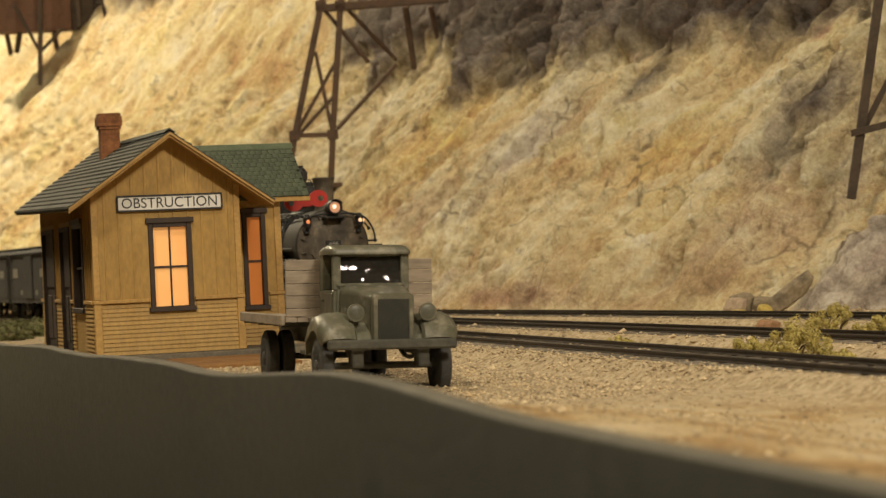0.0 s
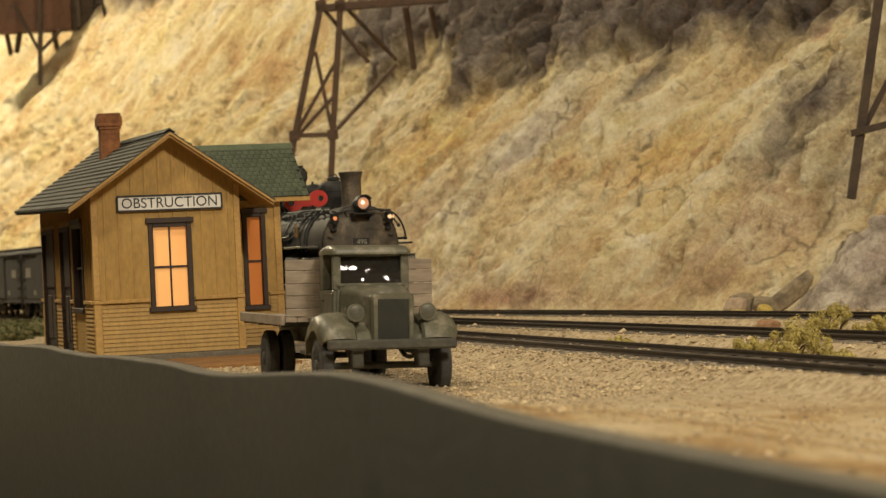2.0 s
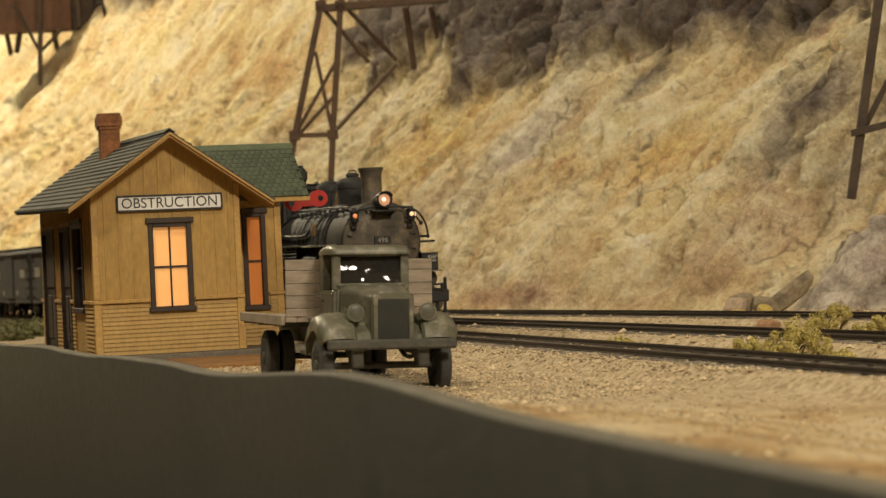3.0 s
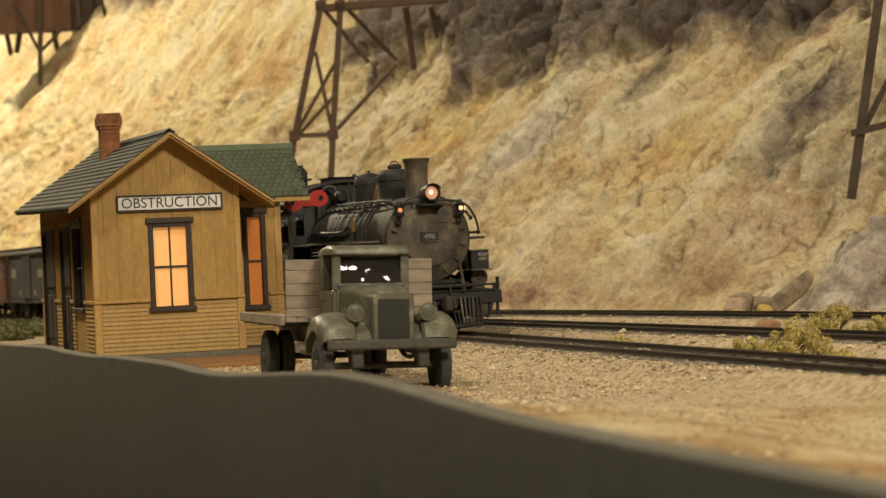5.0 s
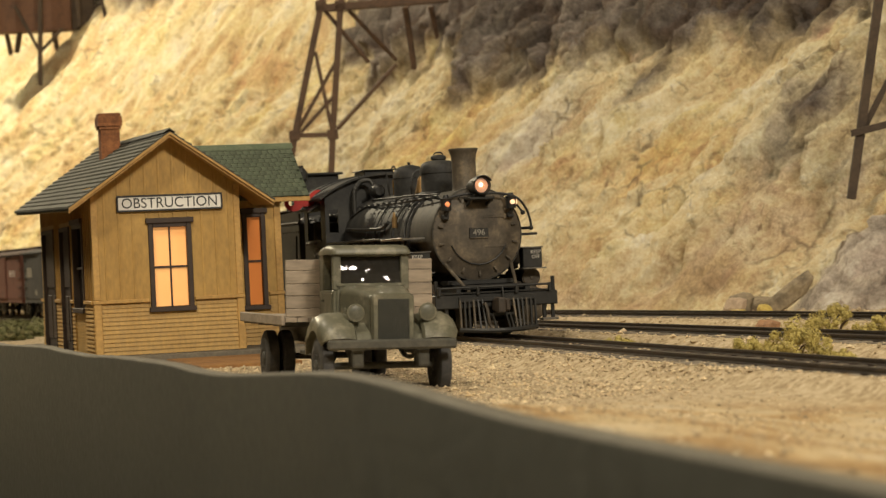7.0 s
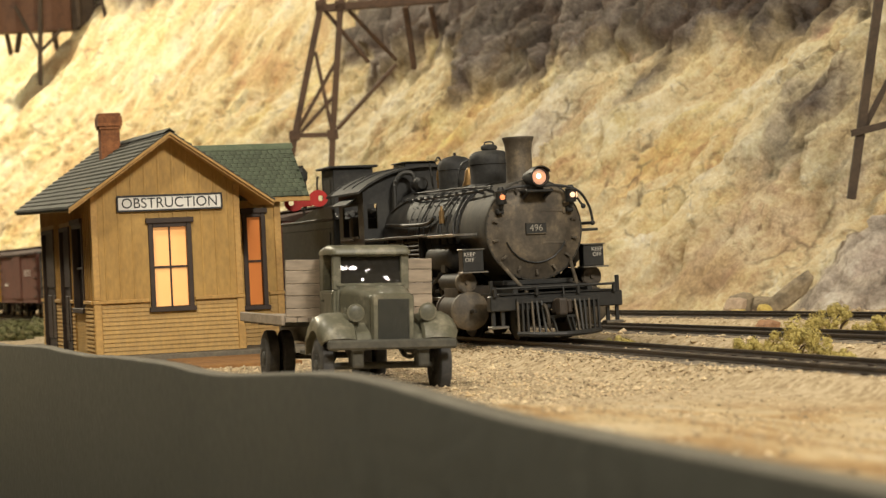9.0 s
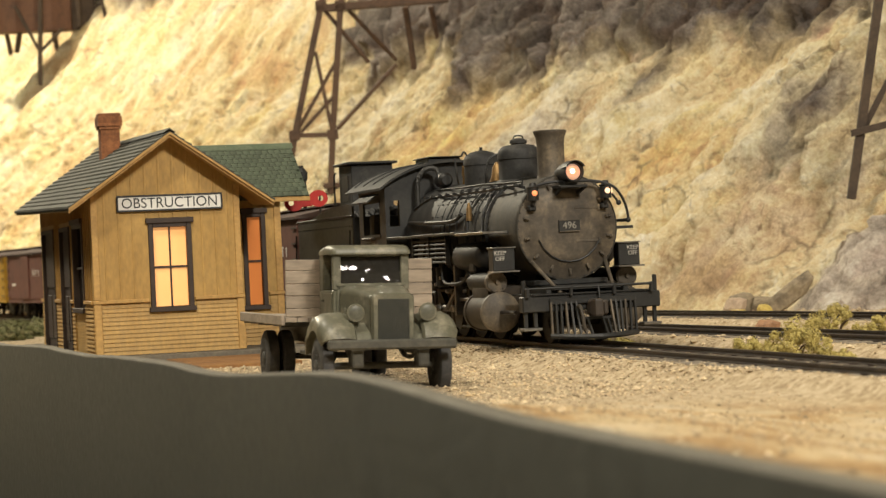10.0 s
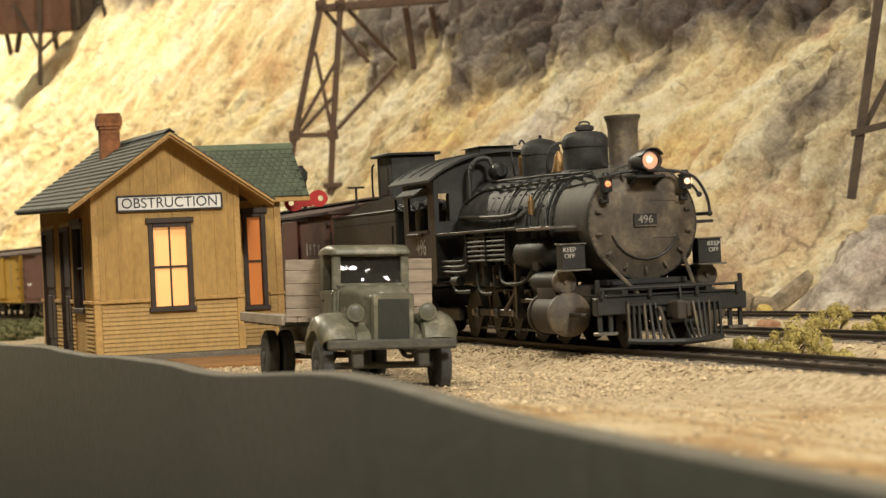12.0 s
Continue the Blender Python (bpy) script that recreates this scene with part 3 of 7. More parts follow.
def build_bench():
    bm = B()
    box(bm, -150, 80, -9.38, 40, -104.3, -1.4)
    ob = part("layout_bench", bm, WALLPAINT)
    tagged(ob, "plain skirted bench that carries the layout", "bench", kind="structure")


build_bench()

# ---- depot ----
OCHRE = mat("ochre_siding_paint", (0.47, 0.295, 0.085), 0.62, second=(0.40, 0.24, 0.062), scale=1.2, fine=14, amount=0.35, bump=0.12, vary=0.07, stretch=(1, 1, 0.4))
TRIM = mat("ochre_trim_paint", (0.52, 0.32, 0.10), 0.6, second=(0.43, 0.255, 0.075), scale=2, fine=14, amount=0.35, bump=0.1)
BROWN = mat("dark_brown_frame_paint", (0.050, 0.032, 0.022), 0.6, second=(0.035, 0.022, 0.016), scale=3, fine=18, amount=0.4)
ROOF = mat("weathered_green_shingle", (0.060, 0.078, 0.048), 0.75, second=(0.108, 0.113, 0.080), third=(0.076, 0.092, 0.060), scale=1.6, fine=14, amount=0.6, bump=0.3, vary=0.16)
# main roof: the same green, greyed for its light angle and for weathering
ROOF_GREYED = mat("greyed_green_shingle", (0.062, 0.065, 0.049), 0.82, second=(0.098, 0.095, 0.075), scale=1.2, fine=12, amount=0.5, bump=0.3, vary=0.12)
ROOF_CAP = mat("pale_green_ridge_paint", (0.13, 0.155, 0.10), 0.75, second=(0.09, 0.12, 0.07), scale=2, fine=14, amount=0.5, bump=0.2)
BRICK = mat("red_chimney_brick", (0.33, 0.135, 0.050), 0.85, second=(0.18, 0.07, 0.028), scale=3, fine=16, amount=0.5, vary=0.18)
SIGN_WHITE = mat("sign_white", (0.82, 0.81, 0.78), 0.5, second=(0.76, 0.75, 0.71), scale=2, fine=20, amount=0.15, bump=0.03)
BLACK = mat("sign_black", (0.02, 0.02, 0.02), 0.5, second=(0.03, 0.03, 0.03), scale=3, fine=20, bump=0.05)
PANE_GLOW = glow("lamplit_pane", (1.0, 0.52, 0.18), 0.44, second=(0.84, 0.31, 0.08), scale=0.9)
PANE_AMBER = glow("dim_amber_pane", (0.62, 0.20, 0.04), 0.28, second=(0.42, 0.11, 0.02), scale=1.2)
PANE_DARK = mat("unlit_pane", (0.015, 0.014, 0.013), 0.08, second=(0.02, 0.02, 0.02), bump=0)
DECK = mat("grey_platform_plank", (0.20, 0.175, 0.13), 0.85, second=(0.13, 0.115, 0.09), scale=2, fine=15, vary=0.15)
PLANKS = mat("brown_walkway_plank", (0.30, 0.155, 0.05), 0.85, second=(0.22, 0.11, 0.04), scale=2, fine=15, vary=0.15)
RED = mat("signal_red", (0.50, 0.022, 0.014), 0.4, second=(0.40, 0.018, 0.012), scale=4, fine=20, amount=0.2, bump=0.05)
IRON = mat("signal_iron", (0.035, 0.036, 0.036), 0.5, 0.3, second=(0.05, 0.05, 0.048), scale=4, fine=20)


def build_window(parent, plane, at, a0, a1, z0, z1, glowing, cols=2, rows=2, out=1, head=True):
    """A sash window. plane 'x': it lies across y at x = at; plane 'y': across x at y = at; out: which way it faces."""
    def slab(a, b, c, d, e0, e1, bev=0.012):
        bm = B()
        lo, hi = sorted((at + out * e0, at + out * e1))
        if plane == "x":
            box(bm, lo, hi, a, b, c, d, bev)
        else:
            box(bm, a, b, lo, hi, c, d, bev)
        return bm
    w = part("window", slab(a0 + 0.10, a1 - 0.10, z0 + 0.1, z1 - 0.1, -0.12, -0.085, 0), (PANE_AMBER if cols == 1 else PANE_GLOW) if glowing else PANE_DARK, parent,
             "lamplit orange window" if glowing else "dark window")
    fr = 0.11
    part("frame", slab(a0, a0 + fr, z0, z1, -0.10, 0.045), BROWN, w)
    part("frame", slab(a1 - fr, a1, z0, z1, -0.10, 0.045), BROWN, w)
    part("frame", slab(a0 + fr, a1 - fr, z1 - fr, z1, -0.10, 0.045), BROWN, w)
    if head:
        part("head_board", slab(a0 - 0.05, a1 + 0.05, z1 - 0.02, z1 + 0.10, 0.005, 0.085), BROWN, w)
    part("sill", slab(a0 - 0.04, a1 + 0.04, z0 - 0.02, z0 + 0.09, -0.10, 0.09), BROWN, w)
    for k in range(1, cols):
        a = a0 + fr + (a1 - a0 - 2 * fr) * k / cols
        part("glazing_bar", slab(a - 0.02, a + 0.02, z0 + 0.09, z1 - fr, -0.083, -0.05, 0.006), BROWN, w)
    zm = z0 + 0.09 + (z1 - z0 - fr - 0.09) / 2
    part("meeting_rail", slab(a0 + fr, a1 - fr, zm - 0.026, zm + 0.026, -0.084, -0.035, 0.006), BROWN, w)
    return w


def build_depot():
    X0, X1, Y0, Y1, ZB = -22.8, -12.4, -7.55, -4.30, -0.20
    BELT, EAVE = 0.98, 3.28
    d = thing("depot", label="small ochre board-and-batten railway depot with green shingle roof and brown trim", category="depot")
    RX, RZ = -5.845, 4.65    # ridge line
    slope = 0.70

    def roof_z(y):
        return RZ - abs(y - RX) * slope
    wy0, wy1, wz0, wz1 = -6.335, -5.38, 0.72, 2.66
    # front wall with its opening
    bm = B()
    T = 0.16
    box(bm, X1 - T, X1, Y0, Y1, ZB, wz0)
    box(bm, X1 - T, X1, Y0, wy0, wz0, wz1)
    box(bm, X1 - T, X1, wy1, Y1, wz0, wz1)
    prism(bm, [(Y0, wz1), (Y1, wz1), (Y1, roof_z(Y1) - 0.10), (RX, RZ - 0.12), (Y0, roof_z(Y0) - 0.10)], "x", X1 - T, X1)
    front = panels("front_wall", bm, OCHRE, d)
    # clapboards under the belt
    n = 12
    h = (BELT - 0.06 - ZB) / n
    for k in range(n):
        z = ZB + k * h
        spans = [(Y0 + 0.13, Y1 - 0.13)]
        if z + h > wz0 - 0.02:
            spans = [(Y0 + 0.13, wy0 - 0.05), (wy1 + 0.05, Y1 - 0.13)]
        for a, b in spans:
            bm = B()
            prism(bm, [(X1 + 0.001, z + 0.010), (X1 + 0.030, z), (X1 + 0.029, z + 0.010), (X1 + 0.008, z + h), (X1 + 0.001, z + h)], "y", a, b)
            part("clapboard", bm, OCHRE, front)
    # belt rail
    for a, b in ((Y0 - 0.05, wy0 - 0.02), (wy1 + 0.02, Y1 + 0.05)):
        bm = B()
        box(bm, X1 + 0.002, X1 + 0.09, a, b, BELT - 0.05, BELT + 0.03, 0.012)
        part("belt_rail", bm, TRIM, front)
    # battens
    y = Y0 + 0.27
    while y < Y1 - 0.2:
        top = roof_z(y) - 0.14
        for z0, z1 in ([(BELT + 0.03, top)] if not (wy0 - 0.08 < y < wy1 + 0.08) else [(wz1 + 0.11, top)]):
            bm = B()
            box(bm, X1 + 0.001, X1 + 0.020, y - 0.021, y + 0.021, z0, z1, 0.005)
            part("batten", bm, OCHRE, front)
        y += 0.305
    # corner boards
    for y in (Y0, Y1):
        s = 1 if y == Y0 else -1
        bm = B()
        box(bm, X1 - 0.12, X1 + 0.065, min(y - s * 0.03, y + s * 0.13), max(y - s * 0.03, y + s * 0.13), ZB, BELT - 0.05, 0.01)
        part("corner_board", bm, TRIM, d)
        bm = B()
        box(bm, X1 - 0.12, X1 + 0.035, min(y - s * 0.02, y + s * 0.12), max(y - s * 0.02, y + s * 0.12), BELT + 0.03, roof_z(y) - 0.12, 0.01)
        part("corner_board", bm, TRIM, d)
    build_window(front, "x", X1, wy0, wy1, wz0, wz1, True)
    # track side and back walls
    bm = B()
    box(bm, X0, X1 - T, Y1 - T, Y1, ZB, EAVE)
    part("track_side_wall", bm, OCHRE, d)
    bm = B()
    box(bm, X0, X0 + T, Y0 + T, Y1 - T, ZB, EAVE)
    prism(bm, [(Y0 + T, EAVE), (Y1 - T, EAVE), (RX, RZ - 0.15)], "x", X0, X0 + T)
    part("back_wall", bm, OCHRE, d)
    # road side wall with two doorways and a window
    holes = [(-22.2, -19.6, ZB, 2.76), (-18.3, -16.4, ZB, 2.74), (-15.8, -13.95, 0.74, 2.76)]
    xs = [X0] + [v for a in holes for v in a[:2]] + [X1 - T]
    bm = B()
    top = roof_z(Y0) + 0.02
    for a, b in zip(xs[0::2], xs[1::2]):
        box(bm, a, b, Y0, Y0 + T, ZB, top)
    for a, b, z0, z1 in holes:
        box(bm, a, b, Y0, Y0 + T, z1, top)
        if z0 > ZB:
            box(bm, a, b, Y0, Y0 + T, ZB, z0)
    side = panels("road_side_wall", bm, OCHRE, d)
    for a, b in zip(xs[0::2], xs[1::2]):
        bm = B()
        box(bm, a, b, Y0 - 0.07, Y0 - 0.001, BELT - 0.05, BELT + 0.03, 0.01)
        part("belt_rail", bm, TRIM, side)
        for k in range(n):
            z = ZB + k * h
            bm = B()
            prism(bm, [(Y0 - 0.001, z), (Y0 - 0.04, z), (Y0 - 0.036, z + 0.02), (Y0 - 0.010, z + h), (Y0 - 0.001, z + h)], "x", a + 0.02, b - 0.02)
            part("clapboard", bm, OCHRE, side)
    x = X0 + 0.3
    while x < X1 - 0.3:
        hole = [q for q in holes if q[0] - 0.1 < x < q[1] + 0.1]
        z0 = hole[0][3] + 0.1 if hole else BELT + 0.03
        bm = B()
        box(bm, x - 0.03, x + 0.03, Y0 - 0.028, Y0 - 0.001, z0, top, 0.006)
        part("batten", bm, OCHRE, side)
        x += 0.30
    for a, b, z0, z1 in holes[:2]:
        bm = B()
        box(bm, a + 0.1, b - 0.1, Y0 + 0.04, Y0 + 0.10, z0, z1 - 0.1)
        door = part("door", bm, BROWN, side, "dark brown panelled door")
        for p, q, zz0, zz1 in ((a + 0.25, (a + b) / 2 - 0.08, 0.0, 1.1), ((a + b) / 2 + 0.08, b - 0.25, 0.0, 1.1), (a + 0.25, b - 0.25, 1.3, 2.4)):
            bm = B()
            box(bm, p, q, Y0 + 0.015, Y0 + 0.038, zz0, zz1, 0.02)
            part("panel", bm, BROWN, door)
        for p, q, r, s in ((a, a + 0.1, z0, z1), (b - 0.1, b, z0, z1), (a + 0.1, b - 0.1, z1 - 0.1, z1)):
            bm = B()
            box(bm, p, q, Y0 - 0.05, Y0 + 0.1, r, s, 0.012)
            part("door_frame", bm, BROWN, door)
    a, b, z0, z1 = holes[2]
    build_window(side, "y", Y0, a, b, z0, z1, False, out=-1)
    # main roof: two slopes of shingle courses
    ov = 0.54
    for s in (-1, 1):
        half = 2.25 if s == -1 else 2.24
        roof = None
        bm = B()
        p0, p1 = (RX, RZ - 0.045), (RX + s * half, RZ - half * slope - 0.045)
        prism(bm, [p0, p1, (p1[0], p1[1] - 0.05), (p0[0], p0[1] - 0.055)], "x", -23.75, X1 + ov)
        roof = part("roof_slope", bm, ROOF_GREYED, d)
        courses = 15
        L = math.hypot(half, half * slope)
        for k in range(courses):
            u0, u1 = k / courses, (k + 1.12) / courses
            u1 = min(u1, 1.01)
            y0, z0 = RX + s * half * u0, RZ - 0.045 - half * slope * u0
            y1, z1 = RX + s * half * u1, RZ - 0.045 - half * slope * u1
            bm = B()
            prism(bm, [(y0, z0 + 0.004), (y1, z1 + 0.004), (y1, z1 + 0.052), (y0, z0 + 0.010)], "x", -23.78, X1 + ov + 0.03 + 0.015 * ((k * 7) % 3 - 1))
            part("shingle_course", bm, ROOF_GREYED, roof)
        # rake boards on the front gable
        for off, w, zz in ((0.0, 0.055, -0.048), (-0.055, 0.05, -0.11)):
            bm = B()
            prism(bm, [(RX, RZ + zz), (RX + s * half, RZ - half * slope + zz), (RX + s * half, RZ - half * slope + zz - w), (RX, RZ + zz - w)], "x",
                  X1 + ov + off - 0.05, X1 + ov + off + 0.035)
            part("rake_board", bm, TRIM, d, "ochre rake trim board")
        bm = B()
        prism(bm, [(RX, RZ - 0.11), (RX + s * (half - 0.02), RZ - half * slope - 0.11), (RX + s * (half - 0.02), RZ - half * slope - 0.13), (RX, RZ - 0.13)], "x",
              -23.7, X1 + ov - 0.08)
        part("soffit", bm, TRIM, d)
    bm = B()
    prism(bm, [(RX - 0.14, RZ - 0.06), (RX, RZ + 0.045), (RX + 0.14, RZ - 0.06), (RX, RZ + 0.01)], "x", -23.75, X1 + ov)
    part("ridge_cap", bm, ROOF_GREYED, d)
    shear = Matrix.Identity(4)
    shear[2][0], shear[2][3] = -0.025, -0.025 * -(X1 + ov) * S
    for o in [q for q in d.children_recursive if q.name.split(".")[0] in ("roof_slope", "shingle_course", "ridge_cap", "soffit")]:
        o.data.transform(shear)
    # chimney, laid course by course
    cx, cy = -18.6, -6.22
    bm = B()
    box(bm, cx - 0.229, cx + 0.229, cy - 0.229, cy + 0.229, 3.9, 5.15)
    box(bm, cx - 0.264, cx + 0.264, cy - 0.264, cy + 0.264, 5.151, 5.52)
    box(bm, cx - 0.290, cx + 0.290, cy - 0.290, cy + 0.290, 5.22, 5.44)
    ch = part("chimney", bm, BRICK, d, "red brick chimney with a corbelled cap")
    z = 4.05
    k = 0
    while z < 5.48:
        w = 0.235 if z < 5.12 else (0.268 if z < 5.2 else (0.297 if z < 5.42 else 0.268))
        bm = B()
        for i in range(-1, 3):
            for (sx, sy) in ((1, 0), (0, 1), (-1, 0), (0, -1)):
                off = -w + (2 * w) * (i + (0.0 if k % 2 else 0.5)) / 3
                lo, hi = max(-w, off + 0.003), min(w, off + 2 * w / 3 - 0.003)
                if hi - lo < 0.03:
                    continue
                if sy:
                    lo, hi = max(lo, -w + 0.1205), min(hi, w - 0.1205)
                    if hi - lo < 0.02:
                        continue
                if sx:
                    box(bm, cx + sx * (w - 0.06) - 0.06, cx + sx * (w - 0.06) + 0.06, cy + lo, cy + hi, z + 0.003, z + 0.073)
                else:
                    box(bm, cx + lo, cx + hi, cy + sy * (w - 0.06) - 0.06, cy + sy * (w - 0.06) + 0.06, z + 0.003, z + 0.073)
        part("brick_course", bm, BRICK, ch)
        z += 0.077
        k += 1
    # order bay with a cross gable
    bx0, bx1, by1 = -17.3, -14.1, -3.02
    bm = B()
    wy0, wy1, wz0, wz1 = -3.90, -3.36, 0.62, 2.84
    box(bm, bx1 - 0.14, bx1, Y1, by1, ZB, wz0)
    box(bm, bx1 - 0.14, bx1, wy1, by1, wz0, wz1)
    box(bm, bx1 - 0.14, bx1, Y1, wy0, wz0, wz1)
    box(bm, bx1 - 0.14, bx1, Y1, by1, wz1, 3.3)
    bay = panels("bay_front_wall", bm, OCHRE, d)
    bm = B()
    box(bm, bx0, bx1 - 0.14, by1 - 0.14, by1, ZB, 3.3)
    prism(bm, [(bx0, 3.3), (bx1 - 0.14, 3.3), ((bx0 + bx1) / 2, 4.3)], "y", by1 - 0.14, by1)
    part("bay_side_wall", bm, OCHRE, d)
    build_window(bay, "x", bx1, wy0, wy1, wz0, wz1, True, cols=1)
    bm = B()
    box(bm, bx1 - 0.1, bx1 + 0.04, by1 - 0.13, by1 + 0.03, ZB, BELT - 0.05, 0.01)
    part("corner_board", bm, TRIM, bay)
    bm = B()
    box(bm, bx1 - 0.1, bx1 + 0.035, by1 - 0.13, by1 + 0.025, BELT + 0.03, 3.25, 0.01)
    part("corner_board", bm, TRIM, bay)
    bm = B()
    box(bm, bx1 + 0.002, bx1 + 0.07, wy1 + 0.02, by1 + 0.05, BELT - 0.05, BELT + 0.03, 0.012)
    part("belt_rail", bm, TRIM, bay)
    for k in range(n):
        z = ZB + k * h
        a = Y1 if z + h < wz0 else wy1 + 0.05
        bm = B()
        prism(bm, [(bx1 + 0.001, z), (bx1 + 0.040, z), (bx1 + 0.038, z + 0.012), (bx1 + 0.01, z + h), (bx1 + 0.001, z + h)], "y", a, by1 - 0.13)
        part("clapboard", bm, OCHRE, bay)
    rx, rz, ex, ez = -15.6, 4.45, -13.85, 3.20
    bsl = (rz - ez) / (ex - rx)
    for s in (1, -1):
        bm = B()
        prism(bm, [(rx, rz - 0.03), (rx + s * (ex - rx), ez - 0.03), (rx + s * (ex - rx), ez - 0.09), (rx, rz - 0.09)], "y", -5.6, -2.34)
        br = part("bay_roof", bm, ROOF, d, "green shingle bay roof")
        if s < 0:
            continue
        courses = 12
        w = 0.15
        L = math.hypot(ex - rx, rz - ez)
        ang = math.degrees(math.atan2(rz - ez, ex - rx))
        bm = B()
        box(bm, 0, L / courses * 1.25, -w / 2 + 0.005, w / 2 - 0.005, -0.002, 0.020, 0.0)
        first = None
        rnd = random.Random(3)
        for k in range(courses):
            y = -5.2 + (w / 2 if k % 2 else 0)
            while y < -2.40:
                u = (k + rnd.uniform(-0.06, 0.06)) / courses
                x, z = rx + (ex - rx) * u, rz - (rz - ez) * u
                at, turn = (x, y, z - 0.006), (0, ang - 2.2 + rnd.uniform(-0.6, 0.6), rnd.uniform(-1.5, 1.5))
                if first is None:
                    first = part("shingle", bm, ROOF, br)
                    first.matrix_basis = pose(at[0] * S, at[1] * S, at[2] * S, *turn)
                else:
                    again(first, at, br, turn)
                y += w
    bm = B()
    prism(bm, [(rx - 0.16, rz - 0.10), (rx, rz + 0.05), (rx + 0.17, rz - 0.085), (rx, rz + 0.0)], "y", -5.4, -2.31)
    part("bay_ridge_cap", bm, ROOF_CAP, d, "pale green ridge cap")
    bm = B()
    box(bm, ex - 0.05, ex + 0.02, -3.6, -2.33, ez - 0.14, ez - 0.035, 0.01)
    part("bay_fascia", bm, TRIM, d)
    # station sign
    sg = thing("station_sign", (X1 + 0.03, (-6.99 - 4.68) / 2, 3.09), label="white station name board with black letters and frame on the gable", category="sign")
    hw, hh = 1.16, 0.17
    bm = B()
    box(bm, 0.0, 0.035, -hw, hw, -hh, hh)
    part("board", bm, SIGN_WHITE, sg)
    for a, b, c, e in ((-hw, hw, hh - 0.03, hh + 0.01), (-hw, hw, -hh - 0.01, -hh + 0.03), (-hw - 0.01, -hw + 0.03, -hh + 0.03, hh - 0.03), (hw - 0.03, hw + 0.01, -hh + 0.03, hh - 0.03)):
        bm = B()
        box(bm, 0.005, 0.055, a, b, c, e, 0.006)
        part("frame", bm, BLACK, sg)
    m = pose(0.038, 0.0, -0.005, 90, 0, 90)
    t = writing("OBSTRUCTION", 0.315, BLACK, sg, m)
    t.scale = (1.0, 1.0, 1.0)
    wd = max(v.co.x for v in t.data.vertices) - min(v.co.x for v in t.data.vertices)
    t.data.transform(Matrix.Diagonal((2.10 * S / wd, 1.0, 1.0, 1)))
    return d


build_depot()


def build_platform():
    p = thing("platform", label="low grey plank platform under the depot", category="platform")
    rnd = random.Random(8)
    bm = B()
    box(bm, -24.0, -11.75, -8.0, -2.9, -0.60, -0.30)
    part("base", bm, DECK, p)
    y = -7.98
    while y < -3.0:
        bm = B()
        box(bm, -24.0, -11.72 + rnd.uniform(-0.05, 0.05), y, y + 0.23, -0.298, -0.205, 0.012)
        part("plank", bm, DECK, p)
        y += 0.245
    bm = B()
    box(bm, -11.66, -11.56, -8.02, -2.9, -0.62, -0.20, 0.015)
    part("edge_beam", bm, DECK, p)
    w = thing("board_walk", label="flat walkway of brown planks beside the depot platform", category="walkway")
    x = -11.5
    while x < -7.6:
        bm = B()
        box(bm, x, x + 0.26, -6.2, -4.15, -0.46, -0.30, 0.012)
        part("plank", bm, PLANKS, w)
        x += 0.275


build_platform()


def build_signal():
    s = thing("order_signal", (-15.4, -2.09, -0.12), label="red two-lobed train order signal on a dark iron bracket", category="signal")
    bm = B()
    rod(bm, (0, 0, 3.02), (0, 0, 3.75), 0.045, 10)
    rod(bm, (-0.1, 0.02, 3.30), (-0.1, -0.95, 3.30), 0.04, 8)
    part("mast", bm, IRON, s)
    bm = B()
    spin(bm, (0.05, -0.08, 3.28), (0.05, -0.08, 4.05), [(0, 0.06), (0.15, 0.07), (0.2, 0.12), (0.35, 0.13), (0.5, 0.11), (0.58, 0.15), (0.8, 0.16), (0.9, 0.1), (0.95, 0.06), (1, 0.07)], 12)
    part("lamp", bm, IRON, s, "dark iron signal lamp")
    for sgn, dx in ((-1, 0.30), (1, 0.10)):
        bm = B()
        z = 3.22
        pts = []
        c = sgn * 0.30
        lean = 0.045 * sgn
        for k in range(20):
            a = 2 * math.pi * k / 20
            pts.append((c + 0.23 * math.cos(a), z + lean + 0.20 * math.sin(a)))
        ring = [bm.verts.new((0.07, y, zz)) for y, zz in pts]
        hole = [bm.verts.new((0.07, c + 0.07 * math.cos(2 * math.pi * k / 20) + sgn * 0.06, z + lean + 0.07 * math.sin(2 * math.pi * k / 20))) for k in range(20)]
        for k in range(20):
            bm.faces.new((ring[k], ring[(k + 1) % 20], hole[(k + 1) % 20], hole[k]))
        g = bmesh.ops.extrude_face_region(bm, geom=list(bm.faces))
        for v in g["geom"]:
            if isinstance(v, bmesh.types.BMVert):
                v.co.x += 0.045
        lobe = part("blade", bm, RED, s, "red signal blade with a round hole")
    bm = B()
    box(bm, 0.068, 0.117, -0.14, 0.14, 3.08, 3.34, 0.012)
    part("blade_hub", bm, RED, s)
    return s


build_signal()

